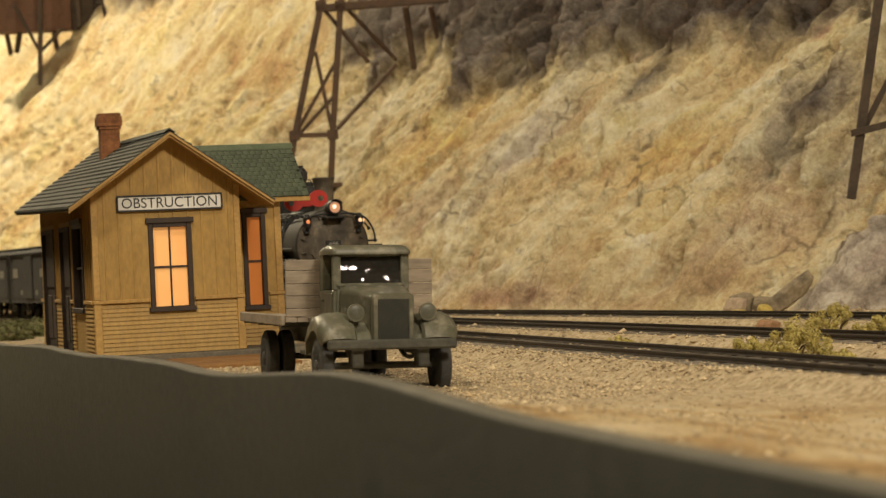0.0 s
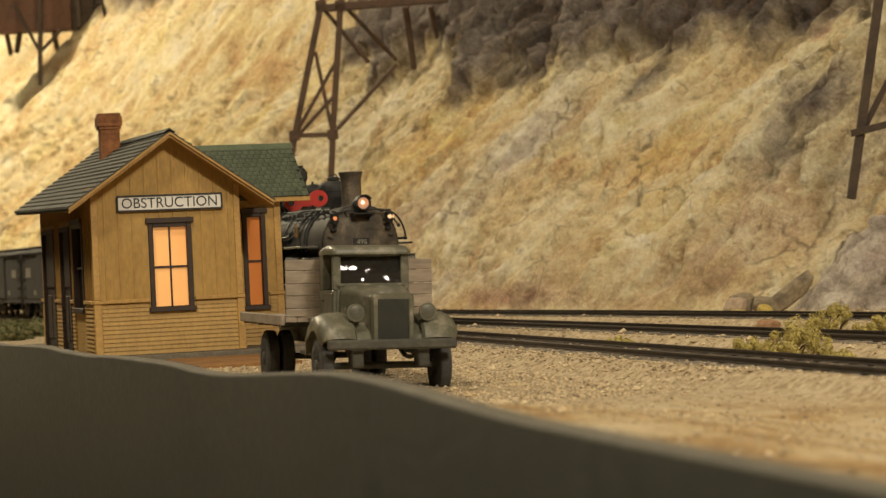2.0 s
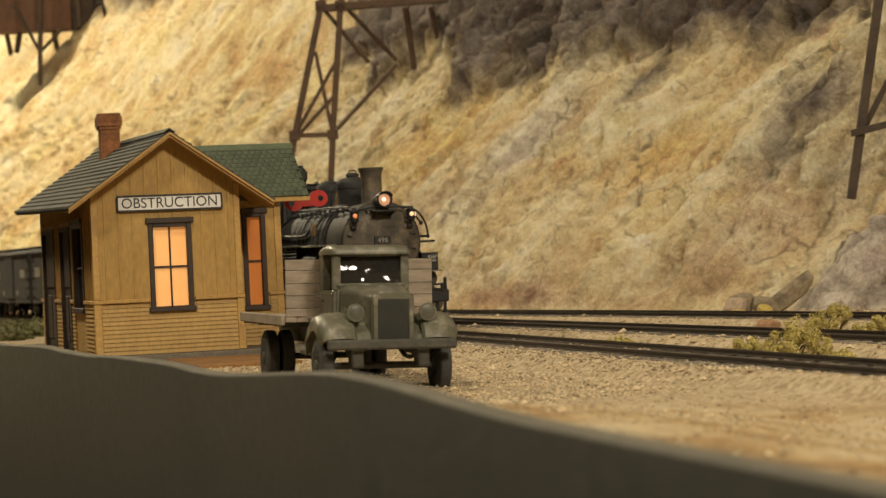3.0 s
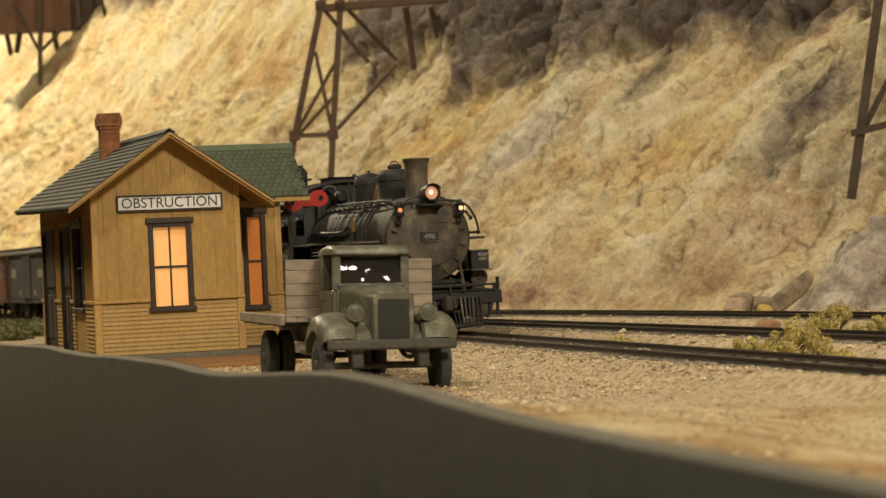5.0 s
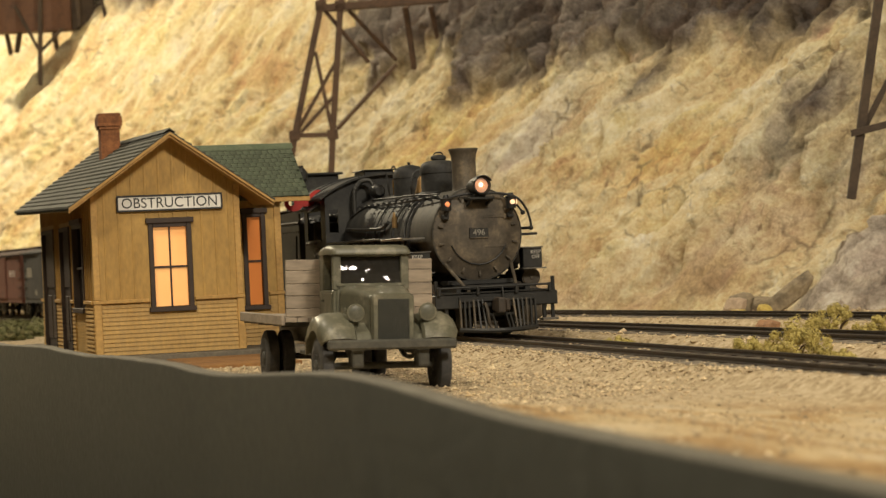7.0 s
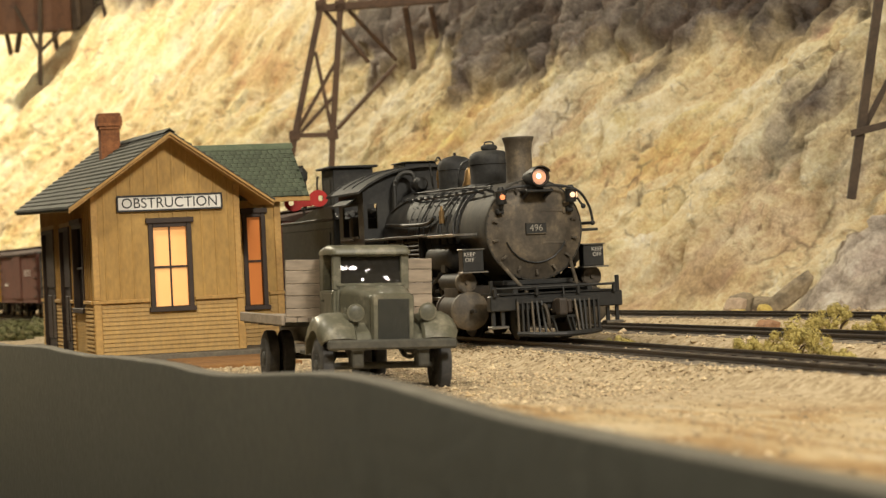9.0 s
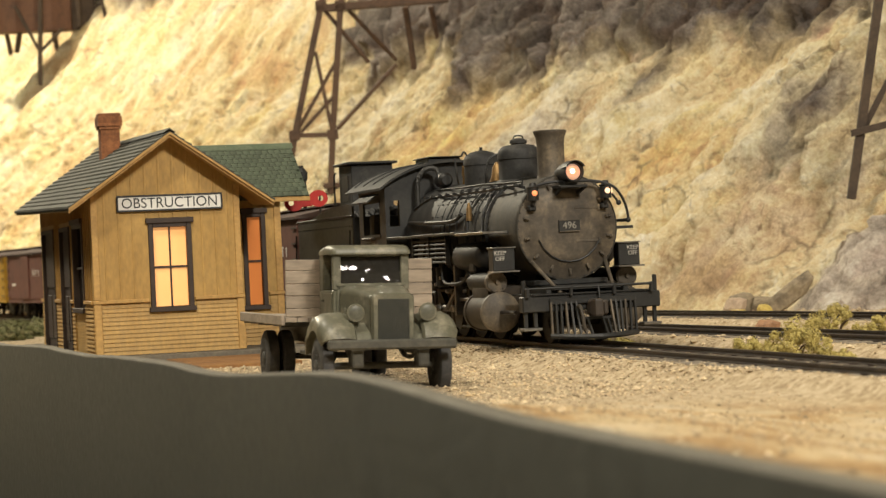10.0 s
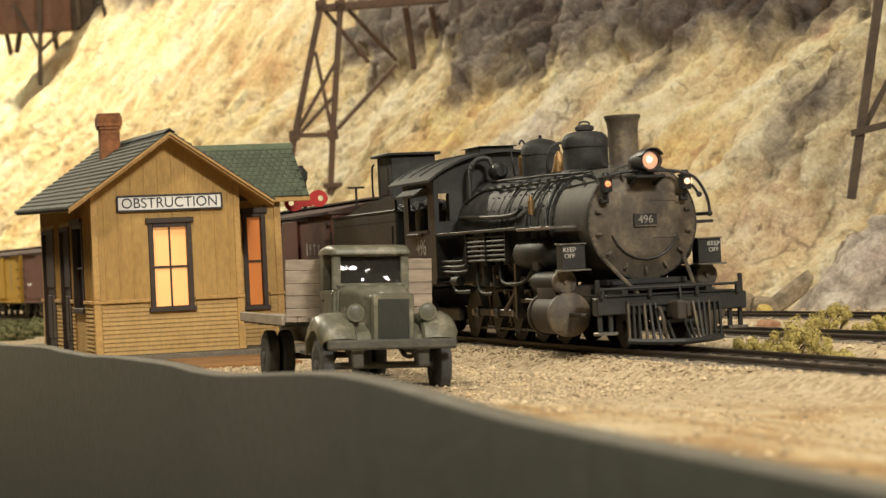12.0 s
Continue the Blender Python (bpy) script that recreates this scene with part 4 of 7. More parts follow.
# ---- truck ----
OLIVE = mat("faded_olive_paint", (0.130, 0.125, 0.086), 0.42, second=(0.25, 0.232, 0.170), third=(0.115, 0.112, 0.078), scale=3.2, fine=16, amount=0.4, bump=0.12)
OLIVE_DARK = mat("grimy_olive_chassis", (0.048, 0.047, 0.038), 0.65, second=(0.085, 0.08, 0.062), scale=4, fine=18, amount=0.5)
TYRE = mat("grey_black_rubber", (0.036, 0.036, 0.037), 0.7, second=(0.075, 0.072, 0.068), scale=5, fine=22, amount=0.4)
RIM = mat("grimy_wheel_steel", (0.06, 0.06, 0.06), 0.6, 0.2, second=(0.11, 0.11, 0.10), scale=6, fine=25)
BED_WOOD = mat("pale_grey_bed_wood", (0.33, 0.27, 0.205), 0.8, second=(0.25, 0.205, 0.155), scale=2, fine=12, amount=0.5, vary=0.10, stretch=(1, 0.3, 1.5))
GRILLE = mat("dark_radiator", (0.034, 0.036, 0.029), 0.5, 0.3, second=(0.05, 0.05, 0.04), scale=5, fine=25)
LENS = mat("dull_lamp_glass", (0.11, 0.11, 0.085), 0.4, second=(0.08, 0.08, 0.06), scale=6, fine=30, bump=0)


def screen_material():
    m = bpy.data.materials.new("dark_glossy_windscreen")
    m.use_nodes = True
    n, l = m.node_tree.nodes, m.node_tree.links
    b = n["Principled BSDF"]
    # base lifted slightly for the grey reflection in the glass
    b.inputs["Base Color"].default_value = (0.030, 0.028, 0.024, 1)
    b.inputs["Roughness"].default_value = 0.04
    b.inputs["Specular IOR Level"].default_value = 0.9
    tc = n.new("ShaderNodeTexCoord")
    k = n.new("ShaderNodeTexNoise")
    k.inputs["Scale"].default_value, k.inputs["Detail"].default_value = 3.1 / S, 2.2
    l.new(tc.outputs["Object"], k.inputs["Vector"])
    # ripples that break the bulbs' reflections into separate glints
    bp = n.new("ShaderNodeBump")
    bp.inputs["Strength"].default_value, bp.inputs["Distance"].default_value = 1.0, 0.046 * S
    l.new(k.outputs["Fac"], bp.inputs["Height"])
    l.new(bp.outputs[0], b.inputs["Normal"])
    return m


SCREEN = screen_material()
CAB_DARK = mat("dark_cab_lining", (0.02, 0.02, 0.016), 0.8, second=(0.03, 0.03, 0.025))


def loft(bm, sections):
    """Skin over closed rings of equal length."""
    rings = [[bm.verts.new(p) for p in s] for s in sections]
    n = len(rings[0])
    for a, b in zip(rings, rings[1:]):
        for k in range(n):
            bm.faces.new((a[k], a[(k + 1) % n], b[(k + 1) % n], b[k]))
    bm.faces.new(list(reversed(rings[0])))
    bm.faces.new(rings[-1])
    return bm


def rounded(x, w, z0, z1, r, n=5):
    """A cross-section at x: width w, from z0 to z1, with rounded upper corners."""
    pts = [(x, -w / 2, z0), (x, w / 2, z0)]
    for k in range(n + 1):
        a = math.pi / 2 * k / n
        pts.append((x, w / 2 - r + r * math.cos(a), z1 - r + r * math.sin(a)))
    for k in range(n + 1):
        a = math.pi / 2 * (1 + k / n)
        pts.append((x, -w / 2 + r + r * math.cos(a), z1 - r + r * math.sin(a)))
    return pts


def build_wheel(parent, x, y, r, w, dual=False):
    bm = B()
    spin(bm, (0, -w / 2, 0), (0, w / 2, 0), [(0, r * 0.62), (0.02, r * 0.86), (0.14, r * 0.97), (0.3, r), (0.7, r), (0.86, r * 0.97), (0.98, r * 0.86), (1, r * 0.62)], 52)
    for k, v in enumerate(bm.verts):
        if abs(v.co.y) < w * 0.3 and k % 2:
            v.co.x, v.co.z = v.co.x * 0.965, v.co.z * 0.965
    ty = part("wheel", bm, TYRE, parent, at=(x, y, r), smooth=True)
    bm = B()
    for s in (-1, 1):
        spin(bm, (0, s * w * 0.50, 0), (0, s * w * 0.30, 0), [(0, r * 0.62), (0.15, r * 0.60), (0.9, r * 0.50), (1, r * 0.28)], 20)
        spin(bm, (0, s * w * 0.3, 0), (0, s * w * 0.62, 0), [(0, r * 0.24), (0.8, r * 0.2), (1, r * 0.1)], 12)
        for k in range(6):
            a = 2 * math.pi * k / 6
            c = Vector((r * 0.4 * math.cos(a), s * w * 0.34, r * 0.4 * math.sin(a)))
            rod(bm, c, c + Vector((0, s * 0.04, 0)), 0.022, 6)
    part("rim", bm, RIM, ty)
    return ty


def fender(side):
    """A front fender that arches over the wheel, narrow at the front; side -1 or 1."""
    bm = B()
    secs = []
    prof = [(0.60, 0.76), (0.54, 0.90), (0.36, 1.02), (0.12, 1.08), (-0.16, 1.06), (-0.38, 0.96), (-0.60, 0.78), (-0.86, 0.55)]
    for i, (x, z) in enumerate(prof):
        nx, nz = prof[min(i + 1, len(prof) - 1)], prof[max(i - 1, 0)]
        t = Vector((nx[0] - nz[0], 0, nx[1] - nz[1])).normalized()
        up = Vector((-t.z, 0, t.x)) if t.x < 0 else Vector((t.z, 0, -t.x))
        up = Vector((abs(t.z) * (1 if i < 3 else -1), 0, abs(t.x)))
        y0, y1 = 0.50, 1.06 - (0.05 if i in (0, 7) else 0)
        drop = 0.17 if i < 6 else 0.06
        ring = []
        for a, h in ((0, 0.0), (0.06, 0.06), (0.3, 0.10), (0.7, 0.09), (0.93, 0.03), (1.0, -0.04), (1.0, -drop)):
            p = Vector((x, side * (y0 + (y1 - y0) * a), z)) + up * h
            ring.append(p)
        for a, h in ((0.965, -drop), (0.95, -0.04), (0.7, 0.04), (0.3, 0.05), (0.06, 0.0)):
            p = Vector((x, side * (y0 + (y1 - y0) * a), z)) + up * h
            ring.append(p)
        secs.append(ring)
    loft(bm, secs)
    return bm


def build_truck():
    t = thing("flatbed_truck", (3.12, -5.33, -0.435), (-2.0, 0, -2.2), label="faded olive green flatbed truck with a pale wooden headboard on gravel", category="truck")
    # front wheels, axle, springs
    for s in (-1, 1):
        build_wheel(t, 0, s * 0.90, 0.47, 0.20)
        build_wheel(t, -4.5, s * 0.92, 0.46, 0.22)
        build_wheel(t, -4.5, s * 0.66, 0.46, 0.22)
    for x in (0, -4.5):
        bm = B()
        rod(bm, (x, -0.84, 0.47), (x, 0.84, 0.47), 0.055)
        if x < 0:
            spin(bm, (x, -0.22, 0.46), (x, 0.22, 0.46), [(0, 0.06), (0.2, 0.2), (0.5, 0.25), (0.8, 0.2), (1, 0.06)], 14)
        part("axle", bm, OLIVE_DARK, t)
    for s in (-1, 1):
        bm = B()
        box(bm, -5.7, 0.62, s * 0.40 - 0.04, s * 0.40 + 0.04, 0.62, 0.76, 0.01)
        part("chassis_rail", bm, OLIVE_DARK, t)
        bm = B()
        pipe(bm, [(0.62, s * 0.42, 0.62), (0.3, s * 0.42, 0.52), (0, s * 0.42, 0.49), (-0.3, s * 0.42, 0.52), (-0.6, s * 0.42, 0.62)], 0.035, 6)
        part("leaf_spring", bm, OLIVE_DARK, t)
        part("fender", fender(s), OLIVE, t, smooth=True)
        bm = B()
        box(bm, -1.75, -0.80, s * 0.92 - 0.22 * (s > 0) - 0.0, s * 0.92 + 0.22 * (s < 0), 0.50, 0.56, 0.015)
        part("running_board", bm, OLIVE_DARK, t)
        # headlamps on stalks
        bm = B()
        spin(bm, (0.30, 0.05 + s * 0.55, 1.17), (0.53, 0.05 + s * 0.55, 1.17), [(0, 0.03), (0.3, 0.085), (0.7, 0.13), (0.95, 0.138), (1, 0.13)], 20)
        hl = part("headlamp", bm, OLIVE, t, smooth=True)
        bm = B()
        spin(bm, (0.525, 0.05 + s * 0.55, 1.17), (0.54, 0.05 + s * 0.55, 1.17), [(0, 0.122), (0.5, 0.10), (1, 0.03)], 20)
        part("lens", bm, LENS, hl, smooth=True)
        bm = B()
        pipe(bm, [(0.38, 0.05 + s * 0.55, 1.05), (0.34, 0.05 + s * 0.52, 0.92), (0.30, 0.05 + s * 0.46, 0.80)], 0.055, 8)
        part("bracket", bm, OLIVE, hl)
        # inner apron between fender and radiator, and the spring hanger under the bumper
        bm = B()
        prism(bm, [(0.30, 0.74), (0.58, 0.74), (0.50, 0.86), (0.30, 1.02)], "y", *sorted((0.04 + s * 0.30, 0.04 + s * 0.62)))
        part("apron", bm, OLIVE, t)
        bm = B()
        box(bm, 0.34, 0.66, s * 0.50 - 0.09, s * 0.50 + 0.09, 0.36, 0.64, 0.04)
        part("spring_hanger", bm, OLIVE_DARK, t)
    # bumper
    bm = B()
    box(bm, 0.72, 0.80, -0.98, 0.98, 0.63, 0.78, 0.03)
    part("bumper", bm, OLIVE_DARK, t)
    # radiator shell and hood
    bm = B()
    loft(bm, [rounded(0.44, 0.63, 0.70, 1.45, 0.08), rounded(0.54, 0.64, 0.70, 1.46, 0.085), rounded(0.585, 0.60, 0.71, 1.435, 0.08)])
    sh = part("radiator_shell", bm, OLIVE, t, smooth=True, at=(0.05, 0.05, 0))
    bm = B()
    box(bm, 0.565, 0.592, -0.252, 0.252, 0.74, 1.385, 0.02)
    g = part("grille", bm, GRILLE, sh)
    for k in range(15):
        y = -0.225 + 0.45 * k / 14
        bm = B()
        box(bm, 0.592, 0.606, y - 0.007, y + 0.007, 0.76, 1.365)
        part("grille_bar", bm, GRILLE, g)
    bm = B()
    loft(bm, [rounded(-0.66, 1.06, 0.75, 1.575, 0.15), rounded(-0.30, 0.94, 0.75, 1.55, 0.13), rounded(0.10, 0.77, 0.75, 1.50, 0.10), rounded(0.46, 0.62, 0.75, 1.445, 0.075)])
    hood = part("hood", bm, OLIVE, t, smooth=True, at=(0.03, 0.03, 0))
    for s in (-1, 1):
        bm = B()
        for k in range(7):
            x = -0.45 + 0.1 * k
            y = s * (0.49 - 0.11 * k / 7 * 1.5)
            box(bm, x - 0.012, x + 0.012, y - 0.02, y + 0.02, 0.98, 1.24, 0.004)
        part("louvres", bm, OLIVE, hood)
    # cab: posts, roof, doors
    cx0, cx1, hw = -1.72, -0.66, 0.60
    bm = B()
    box(bm, cx0, cx0 + 0.06, -hw, hw, 0.72, 2.06, 0.02)
    box(bm, cx0, cx1, -hw, -hw + 0.06, 0.72, 1.50, 0.02)
    box(bm, cx0, cx1, hw - 0.06, hw, 0.72, 1.50, 0.02)
    box(bm, cx1 - 0.05, cx1, -hw + 0.06, hw - 0.06, 0.72, 1.60, 0.015)
    box(bm, cx1 - 0.04, cx1 + 0.012, -hw + 0.05, hw - 0.05, 1.555, 1.605, 0.012)
    for s in (-1, 1):
        a, b = sorted((s * (hw - 0.13), s * hw))
        box(bm, cx1 - 0.09, cx1, a, b, 1.50, 2.06, 0.015)
        box(bm, cx0 + 0.06, cx0 + 0.30, a, b, 1.50, 2.06, 0.015)
    box(bm, cx1 - 0.06, cx1 - 0.002, -hw + 0.13, hw - 0.13, 2.015, 2.06, 0.01)
    cab = panels("cab_panel", bm, OLIVE, t)
    bm = B()
    n = 7
    secs = []
    for x, dw, z in ((cx0 - 0.02, -0.03, 2.09), (cx0 + 0.08, 0.02, 2.16), (cx0 + 0.5, 0.03, 2.20), (cx1 - 0.1, 0.03, 2.185), (cx1 + 0.03, 0.02, 2.155), (cx1 + 0.07, -0.02, 2.10)):
        secs.append(rounded(x, 2 * (hw + dw), 2.05, z, min(0.095, (z - 2.05) * 0.9), 4))
    loft(bm, secs)
    part("cab_roof", bm, OLIVE, cab, smooth=True)
    bm = B()
    tilt = Matrix.Translation((cx1 - 0.075, 0, 1.81)) @ Matrix.Rotation(radians(-0.9), 4, "Z") @ Matrix.Rotation(radians(-10.2), 4, "Y")
    box(bm, -0.006, 0.006, -hw + 0.06, hw - 0.06, -0.225, 0.225, 0, tilt)
    ws = part("windscreen", bm, SCREEN, cab, "dark shiny windscreen with a rippled surface")
    bm = B()
    box(bm, cx0 + 0.07, cx1 - 0.06, -hw + 0.07, hw - 0.07, 0.8, 1.3)
    box(bm, cx0 + 0.07, cx0 + 0.3, -hw + 0.10, hw - 0.10, 1.3, 1.6, 0.03)
    part("seat", bm, CAB_DARK, cab)
    for s in (-1, 1):
        bm = B()
        a, b = sorted((s * hw, s * (hw + 0.018)))
        box(bm, cx0 + 0.24, cx1 - 0.06, a, b, 0.86, 1.46, 0.008)
        dr = part("door", bm, OLIVE, cab)
        bm = B()
        rod(bm, (cx0 + 0.34, s * (hw + 0.03), 1.34), (cx0 + 0.46, s * (hw + 0.03), 1.34), 0.015, 6)
        part("handle", bm, OLIVE_DARK, dr)
    # flatbed and its headboard
    bed = None
    bx0, bx1, bw = -5.95, -1.86, 1.20
    bm = B()
    for s in (-1, 1):
        a, b = sorted((s * 0.38, s * 0.50))
        box(bm, bx0, bx1 - 0.05, a, b, 0.76, 0.96)
    for k in range(6):
        x = bx0 + 0.2 + k * (bx1 - bx0 - 0.4) / 5
        box(bm, x - 0.05, x + 0.05, -bw + 0.05, bw - 0.05, 0.92, 1.0)
    bed = part("bed_frame", bm, OLIVE_DARK, t)
    for s in (-1, 1):
        bm = B()
        a, b = sorted((s * (bw - 0.07), s * bw))
        box(bm, bx0, bx1, a, b, 0.95, 1.115, 0.015)
        part("bed_rail", bm, BED_WOOD, t, "pale weathered wooden bed edge")
    nb = 12
    for k in range(nb):
        y0 = -bw + 0.075 + (2 * bw - 0.15) * k / nb
        bm = B()
        box(bm, bx0, bx1, y0 + 0.004, y0 + (2 * bw - 0.15) / nb - 0.004, 1.0, 1.07)
        part("bed_plank", bm, BED_WOOD, t)
    for s in (-1, 1):
        z = 1.08
        hts = (0.13, 0.20, 0.19, 0.21, 0.175, 0.08)
        for hh in hts[:5]:
            bm = B()
            a, b = sorted((0.078 + s * 0.004, 0.078 + s * 1.19))
            box(bm, bx1 - 0.07, bx1 + 0.0, a, b, z + 0.006, z + hh, 0.008)
            part("headboard_plank", bm, BED_WOOD, t)
            z += hh
        bm = B()
        box(bm, bx1 - 0.14, bx1 - 0.075, s * 0.9 - 0.05, s * 0.9 + 0.05, 1.07, z, 0.01)
        part("stake", bm, BED_WOOD, t)
    for o in t.children:
        if o.name.split(".")[0] not in ("wheel", "axle"):
            o.location.z += 0.10 * S
    return t


build_truck()

# ---- locomotive ----
ENGINE = mat("weathered_engine_black", (0.016, 0.016, 0.0155), 0.48, 0.0, second=(0.036, 0.035, 0.031), third=(0.022, 0.022, 0.021), scale=1.6, fine=16, amount=0.4, bump=0.1, spec=0.38)
JACKET = mat("dusty_boiler_jacket", (0.022, 0.022, 0.022), 0.60, 0.0, second=(0.052, 0.050, 0.045), third=(0.031, 0.031, 0.030), scale=2.4, fine=18, amount=0.5, bump=0.15, spec=0.28)
SMOKEBOX = mat("graphite_smokebox", (0.056, 0.046, 0.034), 0.6, 0.05, second=(0.165, 0.130, 0.085), third=(0.082, 0.067, 0.048), scale=2.6, fine=16, amount=0.5, bump=0.1)
# darker than the smokebox front
SMOKE_SIDE = mat("sooty_smokebox_side", (0.030, 0.028, 0.024), 0.62, 0.0, second=(0.075, 0.064, 0.047), third=(0.042, 0.038, 0.031), scale=2.2, fine=16, amount=0.5, bump=0.12, spec=0.3)
# blacks and browns of the lower gear, darkened for shade under the running boards
SHADED_GEAR = mat("oily_black_wheel", (0.011, 0.011, 0.011), 0.55, second=(0.023, 0.020, 0.016), scale=3, fine=18, amount=0.5, spec=0.22)
RUST = mat("rusty_grime", (0.050, 0.036, 0.025), 0.6, second=(0.026, 0.022, 0.018), scale=3, fine=18, amount=0.5)
CYLINDER = mat("brown_oily_grime", (0.028, 0.022, 0.015), 0.6, second=(0.014, 0.012, 0.010), third=(0.040, 0.030, 0.020), scale=2.2, fine=16, amount=0.5, spec=0.2)
STEEL = mat("worn_bright_steel", (0.30, 0.29, 0.27), 0.35, 0.8, second=(0.16, 0.15, 0.13), scale=4, fine=20, amount=0.3)
# rod steel with grease, its tone also lowered for the shade down there
ROD_STEEL = mat("greasy_rod_steel", (0.06, 0.052, 0.043), 0.38, 0.6, second=(0.028, 0.025, 0.022), scale=4, fine=20, amount=0.3)
BRASS = mat("dull_brass", (0.34, 0.21, 0.08), 0.45, 0.6, second=(0.20, 0.13, 0.055), scale=4, fine=20, amount=0.3)
WHITE_PAINT = mat("faded_white_paint", (0.46, 0.44, 0.40), 0.7, second=(0.44, 0.42, 0.38), scale=6, fine=30, amount=0.3, bump=0.03)
HEAD_GLOW = glow("warm_headlight", (1.0, 0.46, 0.24), 0.30, second=(1.0, 0.74, 0.50), scale=9)
BULB_GLOW = glow("headlight_bulb", (1.0, 0.80, 0.55), 2.2)
MARK_WHITE = mat("chalky_white_marking", (0.80, 0.77, 0.72), 0.7, second=(0.66, 0.63, 0.58), scale=6, fine=30, amount=0.3, bump=0.03)
NUMERAL = mat("dull_grey_numeral", (0.30, 0.28, 0.24), 0.6, second=(0.20, 0.19, 0.16), scale=8, fine=30, amount=0.3, bump=0)
MARK_GLOW = glow("marker_lamp_glow", (1.0, 0.62, 0.34), 1.2)
MARK_DIM = glow("marker_lamp_amber", (1.0, 0.33, 0.12), 0.6)


def wheelset(parent, x, r, gauge=0.46, outside=False, crank=0.0, name="wheelset"):
    """An axle with its two wheels, turning about its own middle."""
    bm = B()
    rod(bm, (0, -gauge - 0.1, 0), (0, gauge + 0.1, 0), 0.07)
    for s in (-1, 1):
        spin(bm, (0, s * (gauge - 0.07), 0), (0, s * (gauge + 0.06), 0), [(0, r * 1.07), (0.25, r * 1.07), (0.3, r), (1, r * 0.985)], 26)
        spin(bm, (0, s * (gauge + 0.05), 0), (0, s * (gauge + 0.09), 0), [(0, r * 0.3), (1, r * 0.24)], 12)
    w = part(name, bm, SHADED_GEAR, parent, at=(x, 0, r), smooth=True)
    if outside:
        for s in (-1, 1):
            bm = B()
            rod(bm, (0, s * (gauge + 0.1), 0), (0, s * 0.86, 0), 0.08)
            # counterweight: a broad half disc with the crank pin opposite
            a0 = 0 if s < 0 else math.pi / 2
            poly = []
            for k in range(13):
                a = a0 + math.pi / 2 + math.pi * k / 12
                poly.append((0.36 * math.cos(a), 0.36 * math.sin(a)))
            poly += [(0.16 * math.cos(a0 - 2.0) + 0.26 * math.cos(a0), 0.16 * math.sin(a0 - 2.0) + 0.26 * math.sin(a0)), (0.42 * math.cos(a0), 0.42 * math.sin(a0)),
                     (0.16 * math.cos(a0 + 2.0) + 0.26 * math.cos(a0), 0.16 * math.sin(a0 + 2.0) + 0.26 * math.sin(a0))]
            prism(bm, poly, "y", *sorted((s * 0.84, s * 0.95)))
            part("counterweight", bm, SHADED_GEAR, w)
            bm = B()
            rod(bm, (crank * math.cos(a0), s * 0.94, crank * math.sin(a0)), (crank * math.cos(a0), s * 1.16, crank * math.sin(a0)), 0.065, 12)
            part("crank_pin", bm, STEEL, w)
    return w


def side_frame(parent, x0, x1, y, z0, z1):
    bm = B()
    box(bm, x0, x1, y - 0.05, y + 0.05, z0, z1, 0.01)
    return part("frame_plate", bm, ENGINE, parent)


DRIVERS = (-1.85, -3.02, -4.19, -5.36)
DR, CRANK = 0.56, 0.27
moving = {"wheels": [], "rods": []}


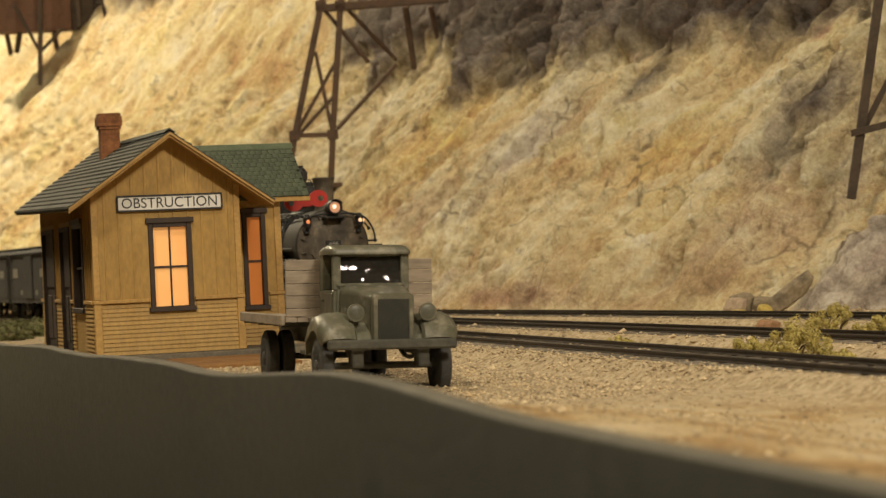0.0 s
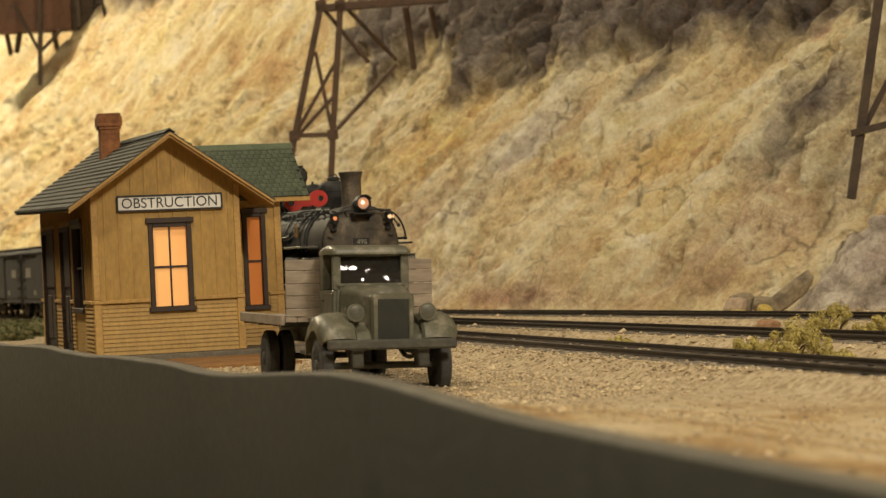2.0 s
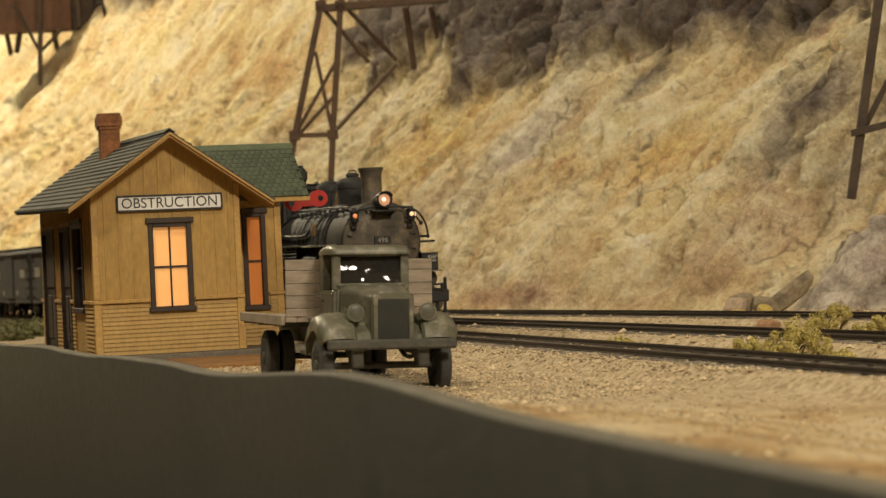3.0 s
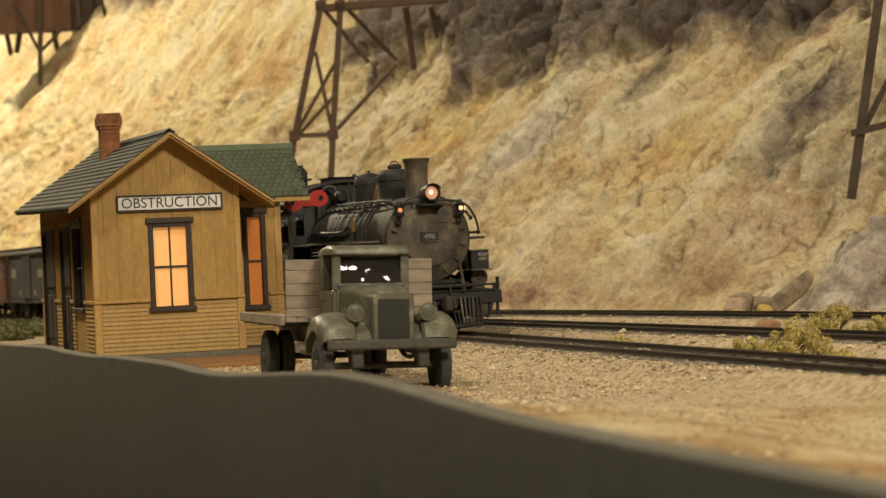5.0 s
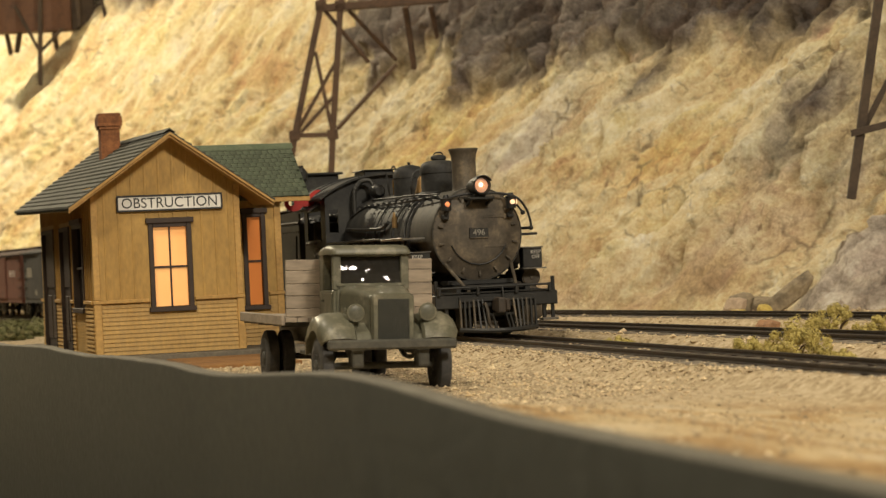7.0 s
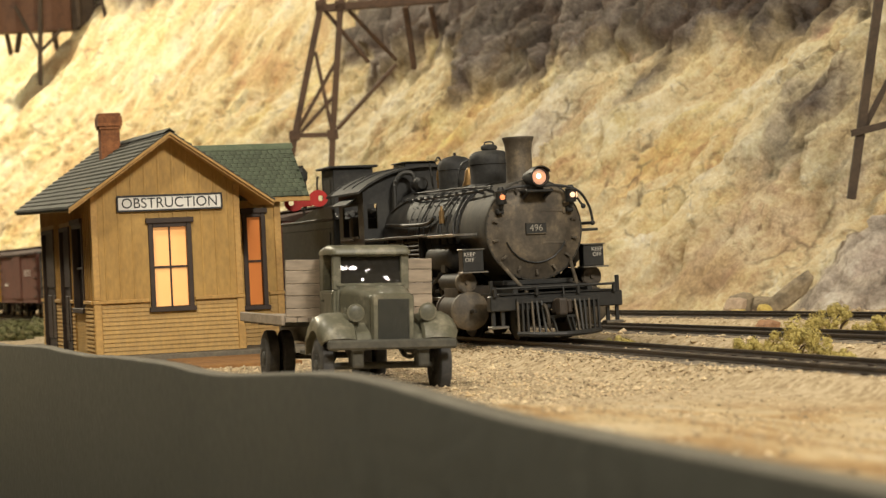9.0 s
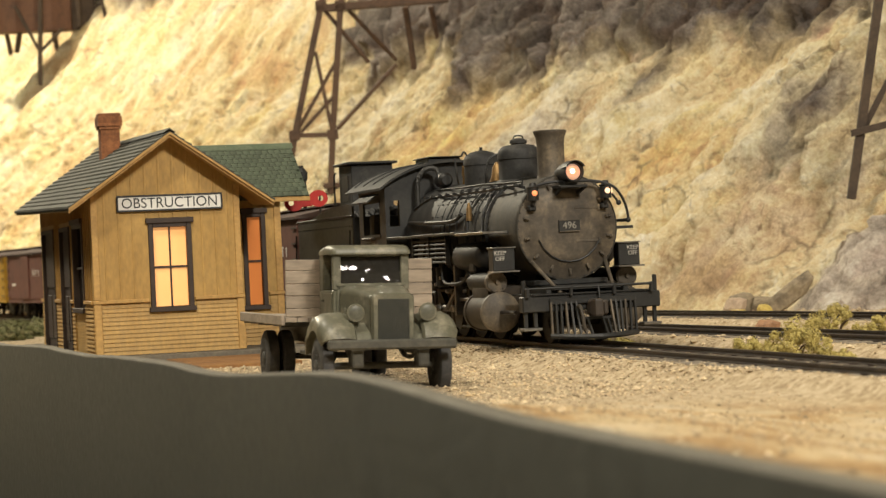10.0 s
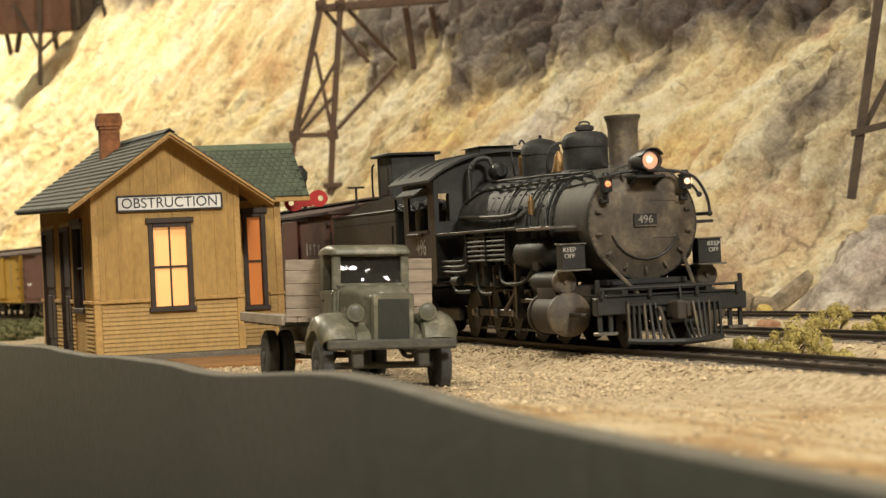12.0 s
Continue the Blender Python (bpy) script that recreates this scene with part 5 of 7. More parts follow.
def build_locomotive():
    e = thing("steam_locomotive", (1.1, TRACK_Y, 0), label="weathered black narrow gauge steam locomotive with lit headlight", category="locomotive")
    ZC = 2.05
    # smokebox and boiler
    bm = B()
    spin(bm, (-1.05, 0, ZC), (0.70, 0, ZC), [(0, 0.93), (0.02, 0.945), (0.93, 0.945), (0.94, 0.965), (0.985, 0.965), (1, 0.95)], 56)
    sb = part("smokebox", bm, SMOKE_SIDE, e, "grey graphite smokebox", smooth=True)
    bm = B()
    spin(bm, (0.70, 0, ZC), (0.80, 0, ZC), [(0, 0.93), (0.15, 0.90), (0.3, 0.72), (0.75, 0.66), (0.9, 0.5), (1, 0.01)], 48)
    door = part("smokebox_door", bm, SMOKEBOX, sb, smooth=True)
    bm = B()
    for k in range(14):
        a = 2 * math.pi * (k + 0.5) / 14
        c = Vector((0.73, 0.80 * math.cos(a), ZC + 0.80 * math.sin(a)))
        m = Matrix.Translation(c) @ Matrix.Rotation(a, 4, "X")
        box(bm, 0, 0.05, -0.055, 0.055, -0.022, 0.022, 0.006, m)
        rod(bm, m @ Vector((0.03, 0.01, 0)), m @ Vector((0.075, 0.01, 0)), 0.022, 6)
    part("door_dogs", bm, SMOKEBOX, door)
    for z in (ZC + 0.34, ZC - 0.26):
        bm = B()
        box(bm, 0.765, 0.80, 0.12, 0.56, z - 0.022, z + 0.022, 0.006)
        rod(bm, (0.79, 0.58, z - 0.05), (0.79, 0.58, z + 0.05), 0.03, 8)
        part("hinge_strap", bm, SMOKEBOX, door)
    bm = B()
    pipe(bm, [(0.80, -0.62 * math.cos(a), ZC - 0.62 * math.sin(a)) for a in [0.35 + k * 0.30 for k in range(9)]], 0.016, 6, 1)
    part("door_handrail", bm, ENGINE, door)
    bm = B()
    box(bm, 0.79, 0.835, -0.205, 0.205, ZC - 0.085, ZC + 0.135, 0.012)
    np_ = part("number_plate", bm, ENGINE, door, "black number plate with pale numerals")
    writing("496", 0.175, NUMERAL, np_, pose(0.838, 0, ZC + 0.025, 90, 0, 90), "numerals")
    bm = B()
    for z in (ZC - 0.075, ZC + 0.125):
        box(bm, 0.835, 0.843, -0.195, 0.195, z - 0.007, z + 0.007)
    part("plate_border", bm, SMOKEBOX, np_)
    bm = B()
    spin(bm, (-6.35, 0, ZC + 0.04), (-1.05, 0, ZC), [(0, 1.02), (0.30, 1.02), (0.36, 0.995), (1, 0.965)], 56)
    boiler = part("boiler", bm, JACKET, e, "dusty dark grey jacketed boiler", smooth=True)
    for x in (-1.1, -1.75, -2.35, -2.9, -3.35, -3.95, -4.45, -5.0, -5.4, -5.9):
        r = 0.972 + 0.026 * (-1.05 - x) / 3.5
        r = min(r, 1.024)
        bm = B()
        spin(bm, (x - 0.035, 0, ZC + 0.01), (x + 0.035, 0, ZC + 0.01), [(0, r), (0.1, r + 0.014), (0.9, r + 0.014), (1, r)], 48)
        part("boiler_band", bm, JACKET, boiler)
    bm = B()
    for k in range(24):
        a = math.pi * (0.02 + 0.96 * k / 23)
        for x in (-0.98, 0.58):
            c = Vector((x, 0.945 * math.cos(a), ZC + 0.945 * math.sin(a)))
            bmesh.ops.create_icosphere(bm, subdivisions=1, radius=0.022, matrix=Matrix.Translation(c))
    part("rivets", bm, SMOKE_SIDE, sb)
    bm = B()
    for k in range(40):
        a = 2 * math.pi * k / 40
        c = Vector((0.70, 0.925 * math.cos(a), ZC + 0.925 * math.sin(a)))
        bmesh.ops.create_icosphere(bm, subdivisions=1, radius=0.016, matrix=Matrix.Translation(c))
    for x in np.arange(-6.1, -1.1, 0.31):
        for a in (0.35, 0.62, 2.52, 2.79):
            r = 1.0 + 0.01 * (-1.05 - x) / 5
            c = Vector((x, r * math.cos(a), ZC + 0.02 + r * math.sin(a)))
            bmesh.ops.create_icosphere(bm, subdivisions=1, radius=0.02, matrix=Matrix.Translation(c))
    panels("stay_bolt", bm, JACKET, sb)
    # stack
    bm = B()
    spin(bm, (0, 0, 2.80), (0, 0, 3.83), [(0, 0.40), (0.06, 0.33), (0.14, 0.275), (0.25, 0.25), (0.75, 0.25), (0.88, 0.265), (0.95, 0.295), (0.975, 0.305), (1, 0.30), (1, 0.25), (0.75, 0.2)], 36)
    part("smokestack", bm, SMOKEBOX, e, "grey flared smokestack", smooth=True)
    # domes
    bm = B()
    spin(bm, (-1.80, 0, 2.86), (-1.80, 0, 3.88), [(0, 0.50), (0.06, 0.44), (0.12, 0.405), (0.14, 0.395), (0.53, 0.395), (0.54, 0.412), (0.62, 0.412), (0.69, 0.398), (0.745, 0.365), (0.785, 0.30), (0.805, 0.21), (0.812, 0.14), (0.825, 0.14), (0.835, 0.165), (0.885, 0.165), (0.91, 0.14), (0.93, 0.06), (0.932, 0.01)], 36)
    part("sand_dome", bm, JACKET, e, smooth=True)
    bm = B()
    spin(bm, (-4.15, 0, 2.86), (-4.15, 0, 3.72), [(0, 0.48), (0.08, 0.42), (0.14, 0.37), (0.16, 0.355), (0.64, 0.355), (0.65, 0.37), (0.78, 0.365), (0.88, 0.325), (0.95, 0.23), (1, 0.05)], 36)
    part("steam_dome", bm, JACKET, e, smooth=True)
    bm = B()
    spin(bm, (-3.02, -0.05, 3.02), (-3.02, -0.05, 3.42), [(0, 0.16), (0.12, 0.15), (0.4, 0.11), (0.8, 0.085), (1, 0.03)], 20)
    part("bell", bm, BRASS, e, "brass bell", smooth=True)
    bm = B()
    pipe(bm, [(-3.02, -0.28, 2.98), (-3.02, -0.27, 3.3), (-3.02, -0.16, 3.52), (-3.02, 0.05, 3.56), (-3.02, 0.22, 3.4), (-3.02, 0.24, 2.98)], 0.028)
    part("bell_yoke", bm, ENGINE, e)
    bm = B()
    for x, y, z in ((-4.95, -0.12, 3.42), (-5.1, 0.12, 3.36), (-4.72, -0.2, 3.36)):
        rod(bm, (x, y, 2.95), (x, y, z - 0.12), 0.035)
        rod(bm, (x, y, z - 0.12), (x, y, z + 0.04), 0.05, 10, 0.04)
    part("safety_valves", bm, BRASS, e, "brass safety valves and whistle")
    bm = B()
    spin(bm, (-5.9, -0.35, 3.2), (-5.45, -0.35, 3.2), [(0, 0.10), (0.2, 0.16), (0.8, 0.16), (1, 0.10)], 16)
    rod(bm, (-5.7, -0.35, 2.9), (-5.7, -0.35, 3.2), 0.08)
    pipe(bm, [(-5.9, -0.35, 3.2), (-6.02, -0.4, 3.45), (-6.1, -0.62, 3.45), (-6.12, -0.78, 3.2), (-6.12, -0.80, 2.7)], 0.055)
    part("turret", bm, ENGINE, e)
    bm = B()
    pipe(bm, [(-1.80, -0.10, 3.78), (-1.80, -0.07, 3.85), (-1.80, 0.07, 3.85), (-1.80, 0.10, 3.78)], 0.016, 6)
    pipe(bm, [(-4.15, -0.30, 3.62), (-4.15, -0.36, 3.70), (-4.15, -0.42, 3.62)], 0.02, 6)
    rod(bm, (-4.95, -0.25, 3.0), (-5.0, -0.30, 3.62), 0.02, 6)
    rod(bm, (-4.15, 0, 3.70), (-4.15, 0, 3.78), 0.03, 6)
    panels("dome_handle", bm, ENGINE, e)
    for x, r in ((-1.80, 0.52), (-4.15, 0.50)):
        bm = B()
        spin(bm, (x, 0, 2.84), (x, 0, 3.02), [(0, r + 0.08), (0.4, r + 0.02), (1, r - 0.10)], 32)
        part("dome_skirt", bm, JACKET, e, smooth=True)
    # headlight
    hx, hz = 0.86, 3.02
    bm = B()
    spin(bm, (hx - 0.42, 0, hz), (hx + 0.34, 0, hz), [(0, 0.05), (0.06, 0.12), (0.3, 0.155), (0.45, 0.168), (0.96, 0.172), (0.99, 0.185), (1, 0.175), (1, 0.155), (0.88, 0.15)], 32)
    hl = part("headlight", bm, ENGINE, e, "black cased headlight, lit", smooth=True)
    bm = B()
    spin(bm, (hx + 0.24, 0, hz), (hx + 0.31, 0, hz), [(0, 0.146), (0.3, 0.14), (0.8, 0.09), (1, 0.02)], 28)
    part("lens", bm, HEAD_GLOW, hl, "glowing warm lens", smooth=True)
    bm = B()
    bmesh.ops.create_icosphere(bm, subdivisions=2, radius=0.05, matrix=Matrix.Translation((hx + 0.295, -0.02, hz + 0.01)))
    part("bulb", bm, BULB_GLOW, hl, "bright warm bulb", smooth=True)
    bm = B()
    for k in range(13):
        a = math.radians(25 + 130 * k / 12)
        if k:
            c0, c1 = (p * 1 for p in (prev, (math.cos(a) * 0.19, math.sin(a) * 0.19)))
            prism(bm, [(c0[0], hz + c0[1]), (c1[0], hz + c1[1]), (c1[0] * 1.06, hz + c1[1] * 1.06), (c0[0] * 1.06, hz + c0[1] * 1.06)], "x", hx + 0.10, hx + 0.42)
        prev = (math.cos(a) * 0.19, math.sin(a) * 0.19)
    part("visor", bm, ENGINE, hl)
    bm = B()
    box(bm, 0.35, 1.15, -0.26, 0.26, 2.74, 2.79, 0.01)
    for s in (-1, 1):
        beam(bm, (0.70, s * 0.20, 2.62), (1.10, s * 0.22, 2.75), 0.05)
        beam(bm, (0.70, s * 0.20, 2.75), (0.70, s * 0.20, 2.45), 0.05)
    box(bm, 0.6, 1.0, -0.12, 0.12, 2.79, 2.86)
    part("bracket", bm, ENGINE, hl)
    # marker lamps
    for s, g in ((-1, MARK_DIM), (1, MARK_GLOW)):
        bm = B()
        y = s * 0.69
        spin(bm, (0.90, y, 2.54), (0.90, y, 2.86), [(0, 0.10), (0.1, 0.105), (0.68, 0.105), (0.74, 0.125), (0.82, 0.07), (1, 0.05)], 14)
        mk = part("marker_lamp", bm, ENGINE, e, smooth=True)
        bm = B()
        spin(bm, (0.98, y, 2.67), (1.03, y, 2.67), [(0, 0.052), (0.6, 0.05), (1, 0.02)], 14)
        if s > 0:
            spin(bm, (0.90, y + s * 0.085, 2.67), (0.90, y + s * 0.125, 2.67), [(0, 0.062), (0.6, 0.06), (1, 0.02)], 14)
        part("lens", bm, g, mk, "glowing marker lens")
        bm = B()
        pipe(bm, [(0.90, y, 2.54), (0.86, y, 2.46), (0.70, y * 0.96, 2.42)], 0.04)
        box(bm, 0.66, 0.86, y - 0.07, y + 0.07, 2.36, 2.46, 0.02)
        part("bracket", bm, ENGINE, mk)
    # rail round the smokebox front
    bm = B()
    pipe(bm, [(0.78, -0.62, 2.80), (0.85, -0.3, 2.86), (0.9, 0.1, 2.86), (0.9, 0.5, 2.85), (1.0, 0.8, 2.74), (1.0, 0.98, 2.50), (1.0, 1.05, 2.28), (1.0, 1.06, 2.13)], 0.025)
    pipe(bm, [(1.0, 1.06, 2.13), (0.7, 1.0, 2.13), (0.45, 0.92, 2.13)], 0.03)
    pipe(bm, [(0.85, 0.78, 2.68), (0.9, 0.93, 2.45)], 0.024, 6, 0)
    for p in ((1.0, 1.06, 2.13), (0.9, 0.93, 2.45)):
        bmesh.ops.create_icosphere(bm, subdivisions=2, radius=0.05, matrix=Matrix.Translation(p))
    part("front_handrail", bm, ENGINE, e, smooth=True)
    # boiler-side handrails, pipes and stanchions
    for s in (-1, 1):
        bm = B()
        pts = [(-6.1, s * 0.90, 2.62)] + [(x, s * (0.72 + 0.012 * k), 2.83) for k, x in enumerate((-5.4, -4.4, -3.3, -2.2, -1.2))] + [(0.35, s * 0.70, 2.86)]
        pipe(bm, pts, 0.026, 6)
        for x in (-5.6, -5.1, -4.6, -4.1, -3.6, -3.1, -2.6, -2.1, -1.6, -1.1, -0.4, 0.2):
            beam(bm, (x, s * 0.60, 2.80), (x + 0.06, s * 0.82, 2.86), 0.05)
        rail = part("handrail", bm, ENGINE, e)
        bm = B()
        pipe(bm, [(-1.8, s * 0.30, 3.0), (-1.9, s * 0.62, 2.86), (-2.0, s * 0.98, 2.4), (-2.0, s * 1.04, 1.8), (-2.1, s * 0.95, 1.2), (-2.1, s * 0.8, 0.7)], 0.03, 6)
        pipe(bm, [(-1.6, s * 0.30, 3.0), (-1.4, s * 0.62, 2.84), (-1.25, s * 0.95, 2.35), (-1.2, s * 0.99, 1.7), (-1.3, s * 0.9, 1.0)], 0.03, 6)
        pipe(bm, [(-6.2, s * 0.98, 2.35), (-5.5, s * 1.07, 2.34), (-4.2, s * 1.07, 2.30), (-2.9, s * 1.03, 2.30), (-2.5, s * 0.98, 2.42)], 0.04, 6)
        pipe(bm, [(-3.3, s * 0.28, 3.02), (-3.4, s * 0.7, 2.82), (-3.45, s * 1.0, 2.35), (-3.5, s * 1.05, 2.1)], 0.022, 6)
        pipe(bm, [(-0.2, s * 0.5, 2.92), (-1.0, s * 0.56, 2.93), (-2.2, s * 0.58, 2.96), (-3.6, s * 0.55, 2.97), (-5.6, s * 0.52, 3.0)], 0.022, 6)
        part("piping", bm, ENGINE, e)
        bm = B()
        rod(bm, (-1.98, s * 0.99, 2.28), (-1.98, s * 0.99, 2.52), 0.055, 10)
        rod(bm, (-1.98, s * 0.99, 2.52), (-1.98, s * 0.99, 2.62), 0.04, 10, 0.02)
        part("check_valve", bm, BRASS, e, "brass check valve")
        # running boards
        a, b = sorted((s * 0.98, s * 1.45))
        bm = B()
        box(bm, -6.3, -1.55, a, b, 2.02, 2.07, 0.008)
        part("running_board", bm, ENGINE, e)
        bm = B()
        box(bm, -1.50, 0.25, a, b, 1.99, 2.04, 0.008)
        part("running_board", bm, STEEL if s < 0 else ENGINE, e, "pale worn walkway plate" if s < 0 else "")
        # cooling pipes under the board
        bm = B()
        for k in range(6):
            z = 1.94 - 0.085 * k
            rod(bm, (-4.6, s * 1.36, z), (-2.3, s * 1.36, z), 0.028, 6)
        for x in (-4.6, -3.45, -2.3):
            box(bm, x - 0.02, x + 0.02, s * 1.36 - 0.04, s * 1.36 + 0.04, 1.46, 2.02)
        panels("cooling_pipe", bm, SHADED_GEAR, e)
        # main air reservoir under the board
        bm = B()
        spin(bm, (-2.1, s * 1.12, 1.60), (-0.35, s * 1.12, 1.60), [(0, 0.05), (0.04, 0.2), (0.1, 0.26), (0.9, 0.26), (0.96, 0.2), (1, 0.05)], 20)
        part("air_reservoir", bm, SHADED_GEAR, e, smooth=True)
        # shield boxes ahead of the cylinders
        bm = B()
        a, b = sorted((s * 0.99, s * 1.40))
        box(bm, 0.36, 0.62, a, b, 1.32, 1.72, 0.012)
        bx = part("step_box", bm, ENGINE, e, "black box lettered in white")
        bm = B()
        box(bm, 0.33, 0.65, a - 0.02, b + 0.02, 1.72, 1.745, 0.005)
        box(bm, 0.33, 0.65, a - 0.02, b + 0.08, 1.29, 1.32, 0.005)
        part("lid", bm, STEEL, bx)
        writing("KEEP", 0.105, WHITE_PAINT, bx, pose(0.626, s * 1.265, 1.635, 90, 0, 90))
        writing("OFF", 0.105, WHITE_PAINT, bx, pose(0.626, s * 1.265, 1.535, 90, 0, 90))
        # cylinder and valve chest
        bm = B()
        spin(bm, (-0.85, s * 1.20, 0.58), (0.36, s * 1.20, 0.58), [(0, 0.10), (0.01, 0.34), (0.04, 0.355), (0.10, 0.355), (0.11, 0.33), (0.86, 0.33), (0.88, 0.30), (0.9, 0.1)], 36)
        box(bm, -0.72, 0.22, *sorted((s * 0.62, s * 1.40)), 0.58, 1.05, 0.05)
        cy = part("cylinder", bm, CYLINDER, e, "grimy brown steam cylinder", smooth=True)
        bm = B()
        spin(bm, (0.21, s * 1.20, 0.58), (0.38, s * 1.20, 0.58), [(0, 0.35), (0.1, 0.365), (0.7, 0.365), (0.8, 0.34), (0.95, 0.30), (1, 0.02)], 36)
        part("cylinder_cover", bm, SMOKEBOX, cy, smooth=True)
        bm = B()
        spin(bm, (0.15, s * 1.25, 1.12), (0.33, s * 1.25, 1.12), [(0, 0.17), (0.3, 0.17), (0.31, 0.20), (0.85, 0.20), (0.86, 0.185), (1, 0.18)], 28)
        vc = part("valve_chest", bm, SMOKEBOX, e, smooth=True)
        bm = B()
        for k in range(8):
            a = 2 * math.pi * k / 8
            rod(bm, (0.33, s * 1.25 + 0.15 * math.cos(a), 1.12 + 0.15 * math.sin(a)), (0.35, s * 1.25 + 0.15 * math.cos(a), 1.12 + 0.15 * math.sin(a)), 0.014, 6)
        rod(bm, (0.33, s * 1.25, 1.12), (0.37, s * 1.25, 1.12), 0.04, 8)
        part("bolts", bm, SMOKEBOX, vc)
        bm = B()
        rod(bm, (-0.95, s * 1.25, 1.12), (0.15, s * 1.25, 1.12), 0.17, 20)
        part("valve_casing", bm, SHADED_GEAR, e, smooth=True)
        # guides
        bm = B()
        box(bm, -2.05, -0.85, s * 1.20 - 0.05, s * 1.20 + 0.05, 0.76, 0.83, 0.01)
        box(bm, -2.1, -2.0, s * 1.20 - 0.12, s * 1.20 + 0.08, 0.5, 1.45, 0.01)
        part("crosshead_guide", bm, ROD_STEEL, e)
        # diagonal braces
        bm = B()
        rod(bm, (0.58, s * 0.72, 1.52), (1.62, s * 0.50, 0.88), 0.035, 8)
        part("front_brace", bm, SMOKEBOX, e)
        # frames
        side_frame(e, -6.1, 1.60, s * 0.72, 0.62, 0.98)
        bm = B()
        for x in DRIVERS:
            box(bm, x - 0.15, x + 0.15, s * 0.80 - 0.03, s * 0.80 + 0.03, 0.36, 0.86, 0.02)
        box(bm, -5.8, -1.5, s * 0.76 - 0.02, s * 0.76 + 0.02, 0.28, 0.36)
        part("axle_boxes", bm, RUST, e)
        bm = B()
        for a, b in ((-2.43, 0.0), (-3.6, 0), (-4.77, 0)):
            beam(bm, (a - 0.42, s * 0.78, 1.08), (a + 0.42, s * 0.78, 1.08), 0.06, 0.10)
            beam(bm, (a, s * 0.78, 0.98), (a, s * 0.78, 1.12), 0.1)
        part("springs", bm, ENGINE, e)
        # firebox side and injector
        bm = B()
        box(bm, -6.35, -4.6, *sorted((s * 0.55, s * 0.98)), 1.05, 2.0, 0.05)
        part("firebox_side", bm, ENGINE, e)
        bm = B()
        pipe(bm, [(-6.3, s * 1.3, 1.25), (-5.9, s * 1.3, 1.25), (-5.6, s * 1.32, 1.0), (-5.4, s * 1.32, 0.95), (-4.6, s * 1.32, 0.95)], 0.04)
        pipe(bm, [(-6.3, s * 1.35, 1.42), (-4.9, s * 1.35, 1.42), (-4.75, s * 1.34, 1.55), (-4.75, s * 1.25, 2.0)], 0.035)
        pipe(bm, [(-6.3, s * 1.35, 1.33), (-4.75, s * 1.35, 1.33), (-4.62, s * 1.34, 1.55), (-4.62, s * 1.25, 2.0)], 0.03)
        pipe(bm, [(-6.3, s * 1.35, 1.52), (-5.0, s * 1.35, 1.52), (-4.88, s * 1.34, 1.62), (-4.88, s * 1.25, 2.0)], 0.03)
        rod(bm, (-5.6, s * 1.34, 1.15), (-5.2, s * 1.34, 1.15), 0.09, 12)
        part("injector_pipes", bm, SHADED_GEAR, e)
        # valve gear hanger and eccentric rod
        bm = B()
        box(bm, -2.35, -2.15, s * 1.16 - 0.05, s * 1.16 + 0.05, 1.0, 1.55, 0.02)
        beam(bm, (-2.25, s * 1.2, 1.2), (-0.9, s * 1.25, 1.12), 0.05, 0.07)
        beam(bm, (-3.0, s * 1.2, 0.62), (-2.25, s * 1.2, 1.02), 0.05, 0.07)
        part("valve_gear", bm, ROD_STEEL, e)
        # brake rigging, lubricator and air pump between the wheels and the board
        bm = B()
        for x in (-1.28, -2.45, -3.62, -4.79):
            beam(bm, (x, s * 0.90, 0.95), (x + 0.08, s * 0.90, 0.30), 0.05, 0.09)
            box(bm, x - 0.02, x + 0.12, s * 0.88 - 0.06, s * 0.88 + 0.06, 0.36, 0.66, 0.02)
        rod(bm, (-5.6, s * 0.92, 0.26), (-1.2, s * 0.92, 0.26), 0.025, 6)
        part("brake_rigging", bm, RUST, e)
        bm = B()
        for x, r in ((-3.95, 0.17), (-3.45, 0.14)):
            spin(bm, (x, s * 1.12, 1.02), (x, s * 1.12, 1.96), [(0, r * 0.6), (0.03, r), (0.42, r), (0.43, r * 0.5), (0.55, r * 0.5), (0.56, r), (0.96, r), (1, r * 0.6)], 16)
        part("air_pump", bm, SHADED_GEAR, e, smooth=True)
        bm = B()
        box(bm, -1.05, -0.72, s * 1.22 - 0.12, s * 1.22 + 0.12, 1.30, 1.62, 0.03)
        pipe(bm, [(-0.9, s * 1.3, 1.3), (-0.9, s * 1.35, 1.1), (-0.7, s * 1.36, 0.95), (-0.4, s * 1.36, 0.92)], 0.02, 6)
        pipe(bm, [(-2.9, s * 1.25, 1.9), (-2.9, s * 1.3, 1.3), (-2.6, s * 1.32, 1.1), (-1.6, s * 1.32, 1.12), (-1.2, s * 1.3, 1.3)], 0.03, 6)
        pipe(bm, [(-4.3, s * 1.2, 1.95), (-4.3, s * 1.28, 1.3), (-4.1, s * 1.3, 0.95), (-3.4, s * 1.3, 0.92)], 0.03, 6)
        part("lubricator", bm, SHADED_GEAR, e)
        # bright steel studs added along the gear to stand for small glints
        bm = B()
        for k in range(12):
            x = -5.2 + 0.38 * k
            rod(bm, (x, s * 1.18, 0.95 + 0.13 * (k % 3)), (x, s * 1.24, 0.95 + 0.13 * (k % 3)), 0.035, 8)
        part("oil_cup", bm, STEEL, e)
    # saddle
    bm = B()
